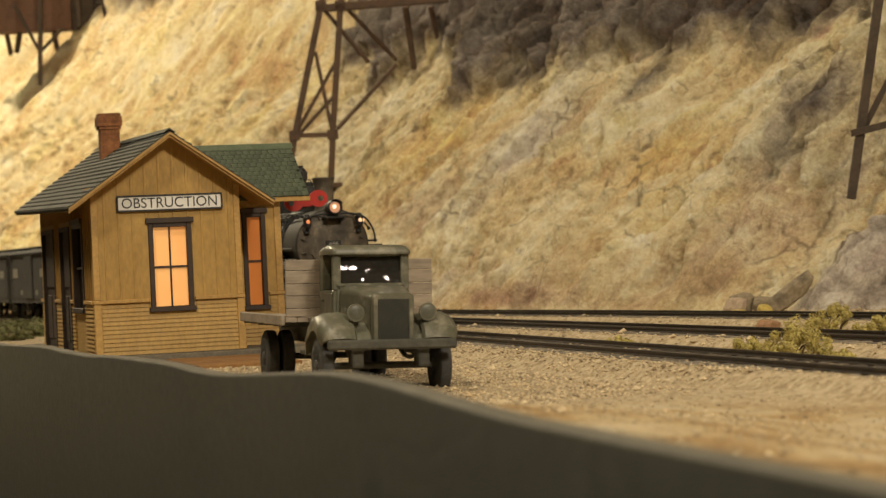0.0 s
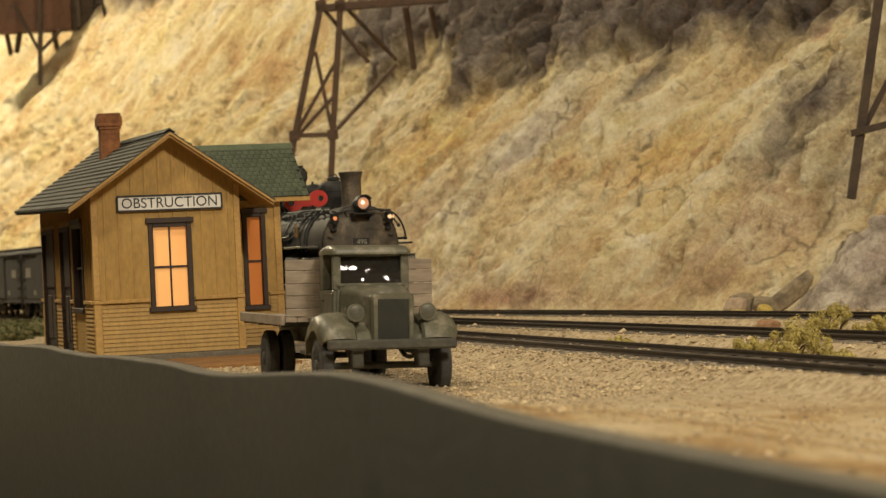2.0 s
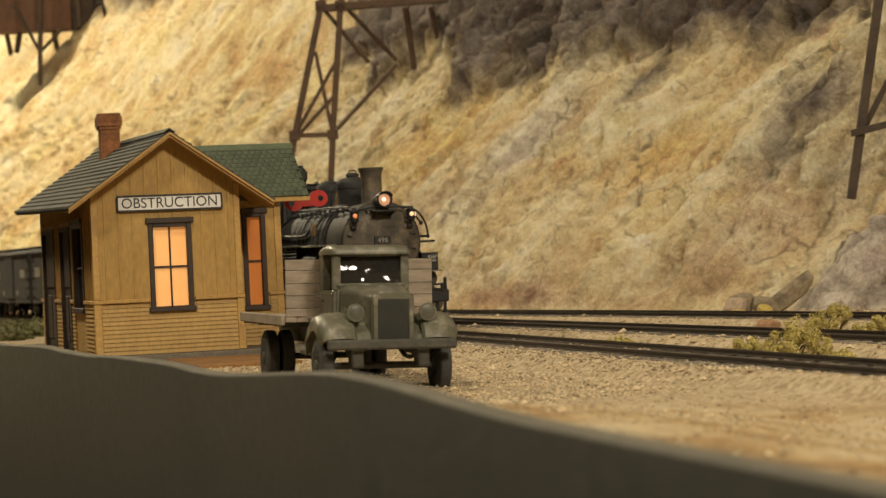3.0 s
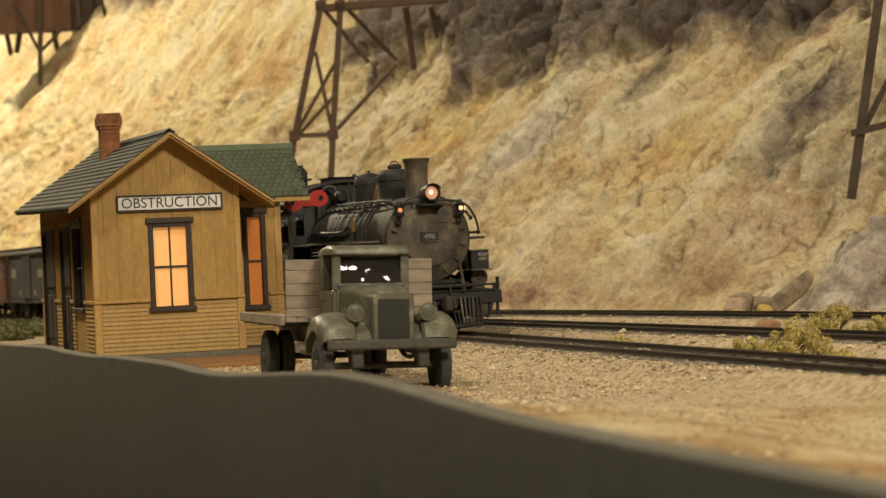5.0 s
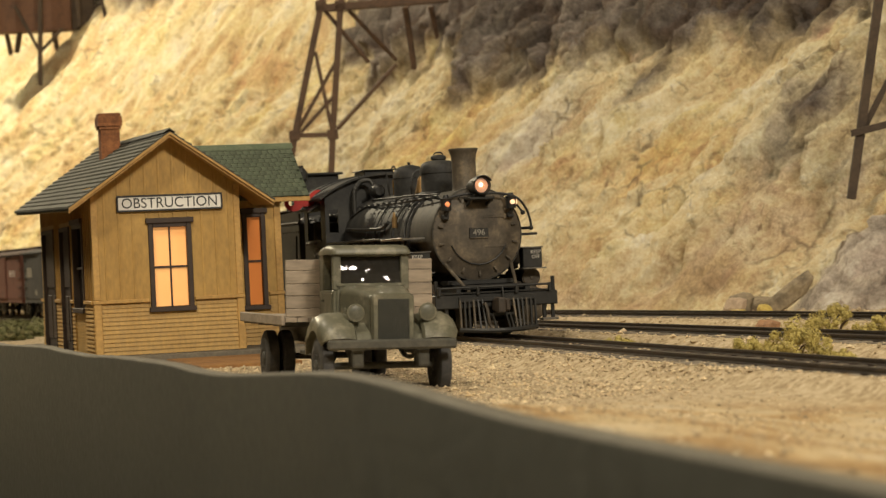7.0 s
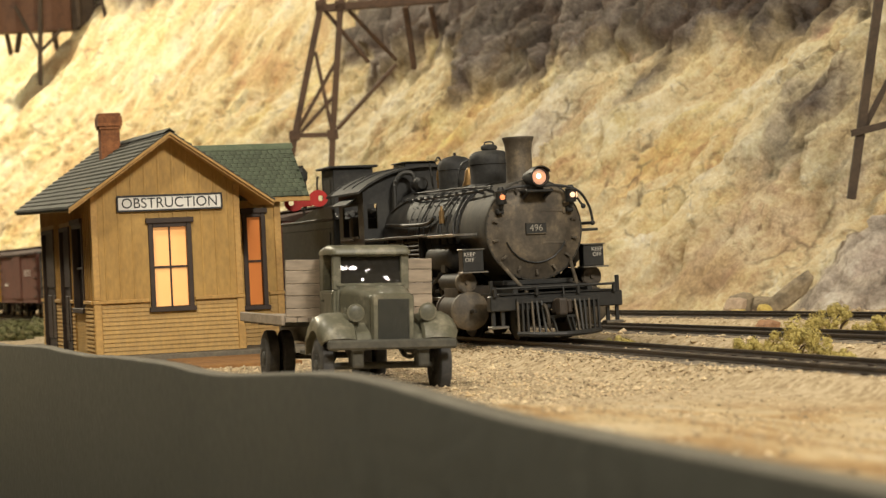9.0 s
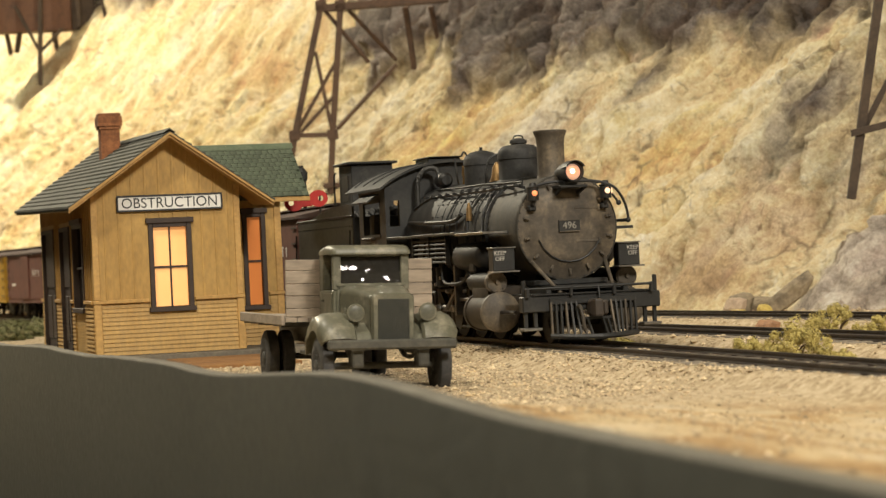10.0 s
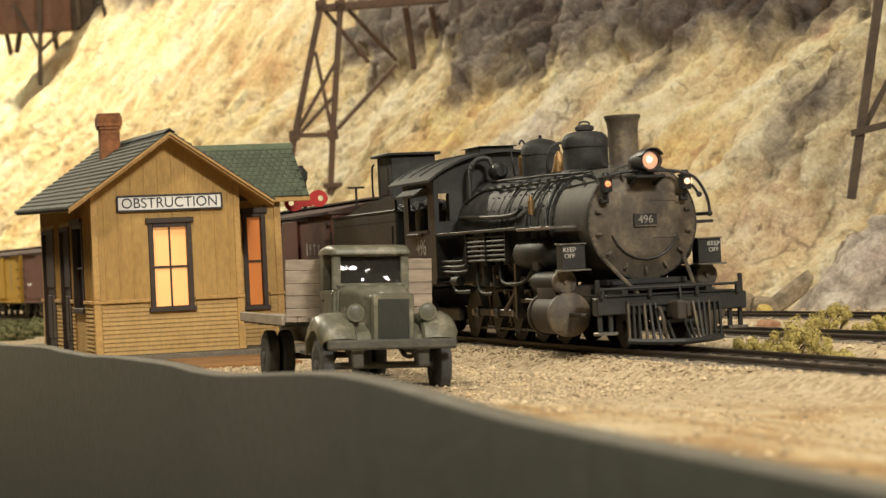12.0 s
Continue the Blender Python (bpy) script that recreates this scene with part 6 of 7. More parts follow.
    prism(bm, [(-0.72, 0.62), (0.72, 0.62), (0.55, 1.05), (0.42, 1.30), (-0.42, 1.30), (-0.55, 1.05)], "x", -0.72, 0.25)
    box(bm, 0.25, 1.6, -0.62, 0.62, 0.95, 1.02)
    box(bm, 0.25, 0.8, -0.7, 0.7, 1.02, 1.12, 0.02)
    part("saddle", bm, ENGINE, e)
    # pilot beam, deck, step boards, lever
    bm = B()
    box(bm, 1.58, 1.80, -1.28, 1.28, 0.58, 0.86, 0.02)
    pb = part("pilot_beam", bm, ENGINE, e)
    bm = B()
    box(bm, 0.70, 1.82, -1.10, 1.10, 0.865, 0.895, 0.006)
    part("pilot_deck", bm, ENGINE, e)
    bm = B()
    rod(bm, (1.86, -1.25, 0.99), (1.86, 1.12, 0.99), 0.022, 8)
    pipe(bm, [(1.86, 0.1, 0.99), (1.92, 0.1, 0.8), (2.0, 0.06, 0.62)], 0.02, 6)
    for y in (-1.2, -0.4, 0.4, 1.1):
        box(bm, 1.80, 1.88, y - 0.03, y + 0.03, 0.84, 1.02, 0.01)
    part("uncoupling_lever", bm, ENGINE, pb)
    for s in (-1, 1):
        bm = B()
        rod(bm, (1.70, s * 1.22, 0.86), (1.70, s * 1.22, 1.14), 0.04, 10)
        part("flag_socket", bm, ENGINE, pb)
        bm = B()
        for y in (1.02, 1.20):
            box(bm, 1.66, 1.72, s * y - 0.03, s * y + 0.03, 0.30, 0.60)
        part("step_hanger", bm, ENGINE, pb)
        bm = B()
        box(bm, 1.58, 1.82, *sorted((s * 0.94, s * 1.28)), 0.265, 0.315, 0.012)
        part("step", bm, STEEL, pb, "bright worn footstep")
    # pilot slats
    bm = B()
    pipe(bm, [(1.86, -0.80, 0.16), (2.10, -0.45, 0.14), (2.22, 0, 0.13), (2.10, 0.45, 0.14), (1.86, 0.80, 0.16)], 0.05, 6)
    box(bm, 1.78, 1.86, -0.80, 0.80, 0.70, 0.80, 0.01)
    pl = part("pilot", bm, ENGINE, e, "black slatted pilot")
    for k in range(18):
        y = -0.78 + 1.56 * k / 17
        if abs(y) < 0.10:
            continue
        bm = B()
        xb = 2.20 - 0.52 * (abs(y) / 0.8) ** 1.4
        xb = max(xb, 1.87)
        top = 0.74 if abs(y) > 0.3 else 0.44
        beam(bm, (xb, y, 0.14), (1.84 + (0.06 if abs(y) < 0.3 else 0), y, top), 0.036, 0.05)
        part("slat", bm, SMOKEBOX if k % 3 == 0 else ENGINE, pl)
    bm = B()
    beam(bm, (1.9, -0.32, 0.44), (1.9, 0.32, 0.44), 0.05)
    part("slat_rail", bm, ENGINE, pl)
    bm = B()
    box(bm, 1.78, 2.10, -0.11, 0.11, 0.50, 0.76, 0.03)
    box(bm, 2.05, 2.32, -0.14, 0.02, 0.47, 0.78, 0.04)
    box(bm, 2.05, 2.24, 0.03, 0.14, 0.50, 0.75, 0.03)
    part("coupler", bm, RUST, e, "rusty knuckle coupler")
    bm = B()
    pipe(bm, [(1.85, -0.30, 0.62), (1.98, -0.30, 0.66), (2.06, -0.28, 0.5), (2.06, -0.26, 0.28), (2.0, -0.22, 0.22)], 0.032, 8)
    part("air_hose", bm, SMOKEBOX, e)
    # cab
    cx0, cx1, cw = -8.55, -6.35, 1.45
    bm = B()
    T = 0.05
    arc = [(y, 3.068 + 0.54 * (1 - (y / cw / 1.09) ** 2) ** 0.9) for y in np.linspace(-cw, cw, 15)]
    # front wall with two look-outs
    for s in (-1, 1):
        a, b = sorted((s * 1.06, s * 1.40))
        box(bm, cx1 - T, cx1, *sorted((s * 1.36, s * cw)), 1.2, 3.08)
        box(bm, cx1 - T, cx1, *sorted((s * 1.14, s * 1.36)), 1.2, 2.30)
        box(bm, cx1 - T, cx1, *sorted((s * 0.0, s * 1.14)), 1.6, 3.08)
        box(bm, cx1 - T, cx1, *sorted((s * 1.14, s * 1.36)), 2.84, 3.08)
    prism(bm, [(-cw, 2.90)] + arc + [(cw, 2.90)], "x", cx1 - T, cx1 - 0.002)
    cab = panels("cab_front", bm, ENGINE, e)
    for s in (-1, 1):
        bm = B()
        a, b = sorted((s * (cw - T), s * cw))
        box(bm, cx0, cx1 - T, a, b, 1.10, 2.15)
        box(bm, cx0, cx1 - T, a, b, 2.82, 3.172)
        box(bm, cx0, cx0 + 0.35, a, b, 2.15, 2.82)
        box(bm, cx1 - T - 0.42, cx1 - T, a, b, 2.15, 2.82)
        side = part("cab_side", bm, ENGINE, e)
        bm = B()
        a2, b2 = sorted((s * cw, s * (cw + 0.03)))
        box(bm, cx0 + 0.30, cx1 - 0.42, a2, b2, 2.10, 2.15)
        box(bm, cx0 + 0.30, cx1 - 0.42, a2, b2, 2.82, 2.86)
        part("window_trim", bm, ENGINE, side)
        bm = B()
        prism(bm, [(s * cw, 2.98), (s * (cw + 0.26), 2.82), (s * (cw + 0.26), 2.85), (s * cw, 3.02)], "x", cx0 + 0.35, cx1 - 0.5)
        part("awning", bm, ENGINE, side, "sloping window awning")
        bm = B()
        box(bm, cx0 + 0.45, cx1 - 0.9, *sorted((s * (cw + 0.0), s * (cw + 0.10))), 2.04, 2.10, 0.02)
        part("arm_rest", bm, RUST, side)
        if s < 0:
            writing("496", 0.46, NUMERAL, side, pose((cx0 + cx1) / 2 + 0.1, -cw - 0.004, 1.80, 90, 0, 0), "cab_numerals")
    bm = B()
    top = [(y, z + 0.05) for y, z in [(a * 1.09, 3.06 + 0.54 * (1 - (a / cw) ** 2) ** 0.9) for a in np.linspace(-cw, cw, 21)]]
    low = [(y, z - 0.05) for y, z in reversed(top)]
    secs = top + low
    v0 = [bm.verts.new((cx0 - 0.65, y, z)) for y, z in secs]
    v1 = [bm.verts.new((cx1 + 0.16, y, z)) for y, z in secs]
    k = len(secs)
    for i in range(k):
        bm.faces.new((v0[i], v0[(i + 1) % k], v1[(i + 1) % k], v1[i]))
    for vv in (v0, v1):
        for i in range(20):
            bm.faces.new((vv[i], vv[i + 1], vv[k - 2 - i], vv[k - 1 - i]))
    roof = part("cab_roof", bm, JACKET, e, smooth=True)
    bm = B()
    for x in (cx0 - 0.3, cx0 + 0.5, cx0 + 1.3):
        for y0, y1 in ((-1.4, -0.5),):
            pts = [(x, y, 3.12 + 0.54 * (1 - min(1, abs(y / 1.09) / cw) ** 2) ** 0.9) for y in np.linspace(-1.45, 1.45, 15)]
            pipe(bm, pts, 0.02, 5, 1)
    part("roof_seams", bm, JACKET, roof)
    bm = B()
    box(bm, -7.7, -6.75, -0.36, 0.36, 3.52, 3.73, 0.02)
    box(bm, -7.78, -6.67, -0.40, 0.40, 3.73, 3.75, 0.01)
    part("roof_vent", bm, ENGINE, roof)
    # backhead wall inside the cab
    bm = B()
    box(bm, cx0 + 0.9, cx1 - 0.1, -0.85, 0.85, 1.2, 2.9, 0.1)
    box(bm, cx0, cx1, -1.38, 1.38, 1.05, 1.12)
    part("backhead", bm, CAB_DARK, e)
    bm = B()
    box(bm, cx0 + 0.35, cx0 + 0.75, -1.34, -1.1, 2.0, 2.6, 0.1)
    part("seat_back", bm, OLIVE_DARK, e)
    # wheels and rods
    for x in DRIVERS:
        w = wheelset(e, x, DR, outside=True, crank=CRANK, name="driving_wheelset")
        moving["wheels"].append((w, x, DR))
    w = wheelset(e, 0.98, 0.36, name="pilot_wheelset")
    moving["wheels"].append((w, 0.98, 0.36))
    w = wheelset(e, -7.05, 0.45, name="trailing_wheelset")
    moving["wheels"].append((w, -7.05, 0.45))
    bm = B()
    box(bm, -7.8, -6.3, -1.05, -0.95, 0.38, 0.62, 0.03)
    box(bm, -7.8, -6.3, 0.95, 1.05, 0.38, 0.62, 0.03)
    part("trailing_frame", bm, ENGINE, e)
    for s in (-1, 1):
        bm = B()
        L = DRIVERS[0] - DRIVERS[-1]
        box(bm, -L, 0, -0.03, 0.03, -0.06, 0.06, 0.015)
        for x in DRIVERS:
            spin(bm, (x - DRIVERS[0], -0.05, 0), (x - DRIVERS[0], 0.05, 0), [(0, 0.11), (1, 0.11)], 14)
        r = part("side_rod", bm, ROD_STEEL, e)
        moving["rods"].append((r, "side", s))
        bm = B()
        box(bm, 0, 1.75, -0.03, 0.03, -0.07, 0.07, 0.015)
        spin(bm, (0, -0.055, 0), (0, 0.055, 0), [(0, 0.13), (1, 0.13)], 14)
        spin(bm, (1.75, -0.055, 0), (1.75, 0.055, 0), [(0, 0.10), (1, 0.10)], 14)
        r = part("main_rod", bm, ROD_STEEL, e)
        moving["rods"].append((r, "main", s))
        bm = B()
        box(bm, -0.16, 0.16, -0.08, 0.08, -0.16, 0.20, 0.02)
        rod(bm, (0.1, 0, 0), (1.0, 0, 0), 0.035, 8)
        r = part("crosshead", bm, ROD_STEEL, e)
        moving["rods"].append((r, "cross", s))
    return e


loco = build_locomotive()


def bogie(parent, x, name="bogie", mats=None):
    """A four-wheel freight truck at x under its carriage."""
    m = mats or ENGINE
    bm = B()
    for s in (-1, 1):
        y = s * 0.72
        beam(bm, (x - 0.95, y, 0.46), (x - 0.35, y, 0.72), 0.09, 0.07)
        beam(bm, (x - 0.35, y, 0.72), (x + 0.35, y, 0.72), 0.09, 0.07)
        beam(bm, (x + 0.35, y, 0.72), (x + 0.95, y, 0.46), 0.09, 0.07)
        beam(bm, (x - 0.95, y, 0.42), (x - 0.35, y, 0.22), 0.09, 0.06)
        beam(bm, (x - 0.35, y, 0.22), (x + 0.35, y, 0.22), 0.09, 0.06)
        beam(bm, (x + 0.35, y, 0.22), (x + 0.95, y, 0.42), 0.09, 0.06)
        for k in (-1, 1):
            box(bm, x + k * 0.78 - 0.13, x + k * 0.78 + 0.13, y - 0.10, y + 0.10, 0.26, 0.52, 0.03)
        box(bm, x - 0.2, x + 0.2, y - 0.06, y + 0.06, 0.22, 0.7, 0.02)
    box(bm, x - 0.18, x + 0.18, -0.7, 0.7, 0.55, 0.86, 0.02)
    part(name, bm, m, parent)
    for k in (-1, 1):
        w = wheelset(parent, x + k * 0.78, 0.35)
        moving["wheels"].append((w, x + k * 0.78, 0.35))


def build_tender():
    t = thing("tender", (1.1, TRACK_Y, 0), label="weathered black coal tender with a raised shelter on its deck", category="tender")
    x0, x1, w = -14.85, -9.35, 1.40
    bm = B()
    box(bm, x0, x1, -w, w, 0.98, 2.60, 0.05)
    part("tank", bm, ENGINE, t)
    bm = B()
    box(bm, x0 - 0.15, x1 + 0.5, -w - 0.02, w + 0.02, 0.84, 0.975, 0.01)
    part("frame", bm, ENGINE, t)
    for s in (-1, 1):
        bm = B()
        a, b = sorted((s * (w - 0.05), s * (w - 0.002)))
        prism(bm, [(x0 + 1.5, 2.58), (x1 - 0.02, 2.58), (x1 - 0.02, 2.84), (x1 - 0.5, 2.90), (x0 + 3.6, 2.88), (x0 + 1.5, 2.66)], "y", a, b)
        part("coal_board", bm, ENGINE, t)
        bm = B()
        rod(bm, (x0, s * w, 2.62), (x1, s * w, 2.62), 0.03, 6)
        for x in np.linspace(x0 + 0.1, x1 - 0.1, 26):
            for z in (1.08, 2.40):
                box(bm, x - 0.015, x + 0.015, s * w - 0.012, s * w + 0.012, z - 0.015, z + 0.015)
        part("beading", bm, ENGINE, t)
        bm = B()
        pipe(bm, [(x1 - 0.06, s * (w + 0.06), 1.1), (x1 - 0.06, s * (w + 0.08), 1.6), (x1 - 0.06, s * (w + 0.06), 2.3)], 0.022, 6)
        part("grab_iron", bm, ENGINE, t)
        bm = B()
        pipe(bm, [(x0 + 0.06, s * (w + 0.06), 1.1), (x0 + 0.06, s * (w + 0.08), 1.6), (x0 + 0.06, s * (w + 0.06), 2.3)], 0.022, 6)
        part("grab_iron", bm, ENGINE, t)
    # coal
    bm = B()
    rnd = random.Random(4)
    for k in range(170):
        x, y = rnd.uniform(x0 + 2.2, x1 - 0.2), rnd.uniform(-1.25, 1.25)
        z = 2.48 + 0.22 * (1 - (y / 1.4) ** 2) + rnd.uniform(-0.05, 0.05)
        m = Matrix.Translation((x, y, z)) @ Euler([rnd.uniform(0, 6) for _ in range(3)]).to_matrix().to_4x4()
        bmesh.ops.create_icosphere(bm, subdivisions=1, radius=rnd.uniform(0.09, 0.17), matrix=m)
    c = part("coal_load", bm, BLACK, t, "heaped black coal")
    tagged(c, kind="stuff")
    # shelter
    sx0, sx1 = -13.55, -12.35
    bm = B()
    box(bm, sx0, sx1, -0.62, 0.40, 2.60, 3.90, 0.02)
    dh = part("brakeman_shelter", bm, JACKET, t, "small black shelter on the tender deck")
    bm = B()
    box(bm, sx0 - 0.12, sx1 + 0.12, -0.74, 0.50, 3.90, 3.96, 0.015)
    part("shelter_roof", bm, ENGINE, dh)
    bm = B()
    box(bm, sx0 + 0.3, sx1 - 0.3, -0.635, -0.621, 3.05, 3.65)
    part("shelter_door", bm, ENGINE, dh)
    bm = B()
    pipe(bm, [(sx0 - 0.12, -0.66, 2.9), (sx0 - 0.16, -0.70, 3.0), (sx0 - 0.16, -0.70, 3.66), (sx0 - 0.12, -0.66, 3.76)], 0.025, 6)
    part("shelter_rail", bm, ENGINE, dh)
    bm = B()
    box(bm, -14.7, -13.75, -0.70, 0.35, 2.60, 2.84, 0.03)
    part("water_hatch", bm, ENGINE, t)
    bm = B()
    rod(bm, (-14.55, -0.88, 2.6), (-14.55, -0.88, 3.30), 0.028, 8)
    rod(bm, (-14.55, -1.08, 3.30), (-14.55, -0.68, 3.30), 0.025, 8)
    part("brake_staff", bm, RUST, t, "rusty brake handle")
    bogie(t, x1 - 1.15)
    bogie(t, x0 + 1.15)
    return t


tender = build_tender()

# ---- freight cars ----
OXIDE = mat("oxide_red_boards", (0.115, 0.038, 0.024), 0.7, second=(0.085, 0.032, 0.022), third=(0.135, 0.05, 0.032), scale=1.5, fine=15, amount=0.4, bump=0.1, vary=0.08)
YELLOW = mat("reefer_yellow_boards", (0.50, 0.30, 0.02), 0.6, second=(0.42, 0.25, 0.02), scale=1.5, fine=15, amount=0.3, bump=0.1, vary=0.05)
CHAR = mat("sooty_grey_boards", (0.030, 0.030, 0.030), 0.75, second=(0.05, 0.048, 0.045), scale=1.5, fine=15, amount=0.4, bump=0.1, vary=0.1)
CAR_ROOF = mat("dusty_car_roof", (0.09, 0.05, 0.036), 0.8, second=(0.06, 0.04, 0.03), scale=1.5, fine=12, amount=0.5)
CAR_LEN, PITCH, FIRST = 8.60, 9.25, -14.5


def build_car(paint, roof_paint, label, marks):
    """A thirty-foot wooden house car; its origin is its middle at rail height."""
    c = thing("boxcar", label=label, category="freight car", group="freight cars of the train")
    h, w = CAR_LEN / 2, 1.22
    bm = B()
    box(bm, -h, h, -w, w, 0.80, 2.74)
    body = part("body", bm, paint, c)
    n = 44
    bm = B()
    for s in (-1, 1):
        for k in range(n):
            x = -h + 0.1 + (2 * h - 0.2) * (k + 0.5) / n
            box(bm, x - 0.095, x + 0.095, *sorted((s * (w + 0.001), s * (w + 0.016))), 0.84, 2.70)
    for k in range(10):
        y = -w + 0.1 + (2 * w - 0.2) * (k + 0.5) / 10
        for s in (-1, 1):
            box(bm, *sorted((s * (h + 0.001), s * (h + 0.016))), y - 0.105, y + 0.105, 0.84, 2.72)
    sd = part("sheathing", bm, paint, body)
    tagged(sd, kind="stuff")
    bm = B()
    prism(bm, [(-w - 0.1, 2.74), (w + 0.1, 2.74), (w + 0.1, 2.80), (0, 3.04), (-w - 0.1, 2.80)], "x", -h - 0.06, h + 0.06)
    rf = part("roof", bm, roof_paint, c)
    bm = B()
    box(bm, -h - 0.15, h + 0.15, -0.25, 0.25, 3.06, 3.10)
    for k in range(9):
        x = -h + 0.2 + (2 * h - 0.4) * k / 8
        box(bm, x - 0.04, x + 0.04, -0.22, 0.22, 2.98, 3.06)
    part("roof_walk", bm, roof_paint, rf)
    for s in (-1, 1):
        bm = B()
        box(bm, -0.85, 0.85, *sorted((s * (w + 0.02), s * (w + 0.07))), 0.86, 2.68, 0.01)
        d = part("door", bm, paint, c)
        bm = B()
        box(bm, -2.0, 2.0, *sorted((s * (w + 0.02), s * (w + 0.06))), 2.66, 2.73)
        part("door_track", bm, RUST, d)
        bm = B()
        for k in range(5):
            z = 0.95 + 0.39 * k
            for e in (-1, 1):
                box(bm, *sorted((e * (h - 0.62), e * (h - 0.14))), *sorted((s * (w + 0.02), s * (w + 0.065))), z - 0.02, z + 0.02)
        panels("grab_iron", bm, RUST, c)
        bm = B()
        box(bm, -h, h, *sorted((s * (w - 0.14), s * (w + 0.005))), 0.66, 0.798)
        part("side_sill", bm, paint, c)
        bm = B()
        for x0, x1, z0, z1 in marks:
            box(bm, x0, x1, *sorted((s * (w + 0.018), s * (w + 0.024))), z0, z1)
        tagged(part("marking_bars", bm, MARK_WHITE if paint is OXIDE else NUMERAL, c, "faded white markings"), kind="stuff")
    bm = B()
    rod(bm, (h + 0.16, -0.5, 1.6), (h + 0.16, -0.5, 2.82), 0.025, 6)
    spin(bm, (h + 0.16, -0.5, 2.80), (h + 0.16, -0.5, 2.83), [(0, 0.2), (1, 0.2)], 12)
    part("brake_staff", bm, RUST, c)
    bm = B()
    box(bm, -h - 0.32, -h, -0.1, 0.1, 0.60, 0.79)
    box(bm, h, h + 0.32, -0.1, 0.1, 0.60, 0.79)
    part("couplers", bm, RUST, c)
    bogie(c, h - 1.35)
    bogie(c, -h + 1.35)
    return c


RED_MARKS = [(k, k + w, z, z + dz) for k, w, z, dz in ((1.6, 0.10, 1.80, 0.30), (1.9, 0.22, 1.95, 0.05), (1.95, 0.10, 1.80, 0.28), (2.35, 0.22, 2.02, 0.05), (2.42, 0.08, 1.80, 0.22), (2.8, 0.2, 1.98, 0.06), (2.85, 0.09, 1.80, 0.2), (-3.2, 0.9, 1.4, 0.1))]
DARK_MARKS = [(-3.6, -2.5, 1.75, 2.15), (2.4, 3.4, 1.75, 2.1), (-1.9, -1.5, 1.0, 1.2), (1.4, 1.8, 1.0, 1.2)]
YEL_MARKS = [(2.2, 2.35, 1.2, 2.4), (-2.5, -2.35, 1.2, 2.4)]
cars = []
for k, kind in enumerate("rdddryr"):
    before = len(moving["wheels"])
    if kind == "r":
        c = build_car(OXIDE, CAR_ROOF, "oxide red wooden boxcar with faded white markings", RED_MARKS)
    elif kind == "d":
        c = build_car(CHAR, CHAR, "sooty dark grey boxcar with pale patches", DARK_MARKS)
    else:
        c = build_car(YELLOW, CAR_ROOF, "yellow wooden refrigerator car with a brown roof", YEL_MARKS)
    cars.append((c, FIRST - PITCH * k - CAR_LEN / 2))

# ---- loose stones ----


def build_stones():
    rnd = np.random.RandomState(11)
    base = np.array([(0, 0, 0.7), (0.9, 0, 0.1), (0.2, 0.9, 0), (-0.8, 0.4, 0.15), (-0.5, -0.8, 0), (0.5, -0.7, 0.05), (0, 0, -0.5)])
    tri = [(0, 1, 2), (0, 2, 3), (0, 3, 4), (0, 4, 5), (0, 5, 1), (6, 2, 1), (6, 3, 2), (6, 4, 3), (6, 5, 4), (6, 1, 5)]
    verts, faces = [], []
    n = 0
    for x0, x1, y0, y1, count, lo, hi in ((-14, 8, -6.5, -1.2, 12000, 0.016, 0.042), (-14, 9, -6.0, -1.2, 90, 0.045, 0.085), (-30, 16, -1.5, 7.5, 9000, 0.018, 0.045),
                                          (-30, 10, 1, 12, 400, 0.05, 0.10), (2, 21, -8.6, -1.2, 5200, 0.010, 0.026), (6, 24, -9, -2.0, 420, 0.02, 0.042), (-34, -10, 8, 14, 900, 0.05, 0.12)):
        for _ in range(count):
            x, y = rnd.uniform(x0, x1), rnd.uniform(y0, y1)
            s = lo + (hi - lo) * rnd.rand() ** 2
            a = rnd.uniform(0, 6.28)
            j = base * (1 + rnd.uniform(-0.3, 0.3, base.shape)) * s
            c, q = math.cos(a), math.sin(a)
            z = ground_z(x, y) + s * 0.2
            for p in j:
                verts.append((x + p[0] * c - p[1] * q, y + p[0] * q + p[1] * c, z + p[2]))
            faces += [tuple(n + k for k in f) for f in tri]
            n += 7
    m = mat("loose_ballast", (0.52, 0.39, 0.22), 0.9, second=(0.32, 0.225, 0.12), third=(0.66, 0.54, 0.35), scale=4.0, fine=18, amount=0.5, bump=0.2)
    nt = m.node_tree
    g = nt.nodes.new("ShaderNodeNewGeometry")
    hsv = nt.nodes.new("ShaderNodeHueSaturation")
    mr = nt.nodes.new("ShaderNodeMapRange")
    mr.inputs["To Min"].default_value, mr.inputs["To Max"].default_value = 0.5, 1.2
    bs = nt.nodes["Principled BSDF"]
    old = bs.inputs["Base Color"].links[0].from_socket
    nt.links.new(g.outputs["Random Per Island"], mr.inputs["Value"])
    nt.links.new(mr.outputs[0], hsv.inputs["Value"])
    nt.links.new(old, hsv.inputs["Color"])
    nt.links.new(hsv.outputs["Color"], bs.inputs["Base Color"])
    ob = quads("gravel", verts, faces, m)
    tagged(ob, "loose tan and brown ballast stones on the ground", "gravel", kind="stuff")


build_stones()

# ---- bushes, weeds and leaves ----


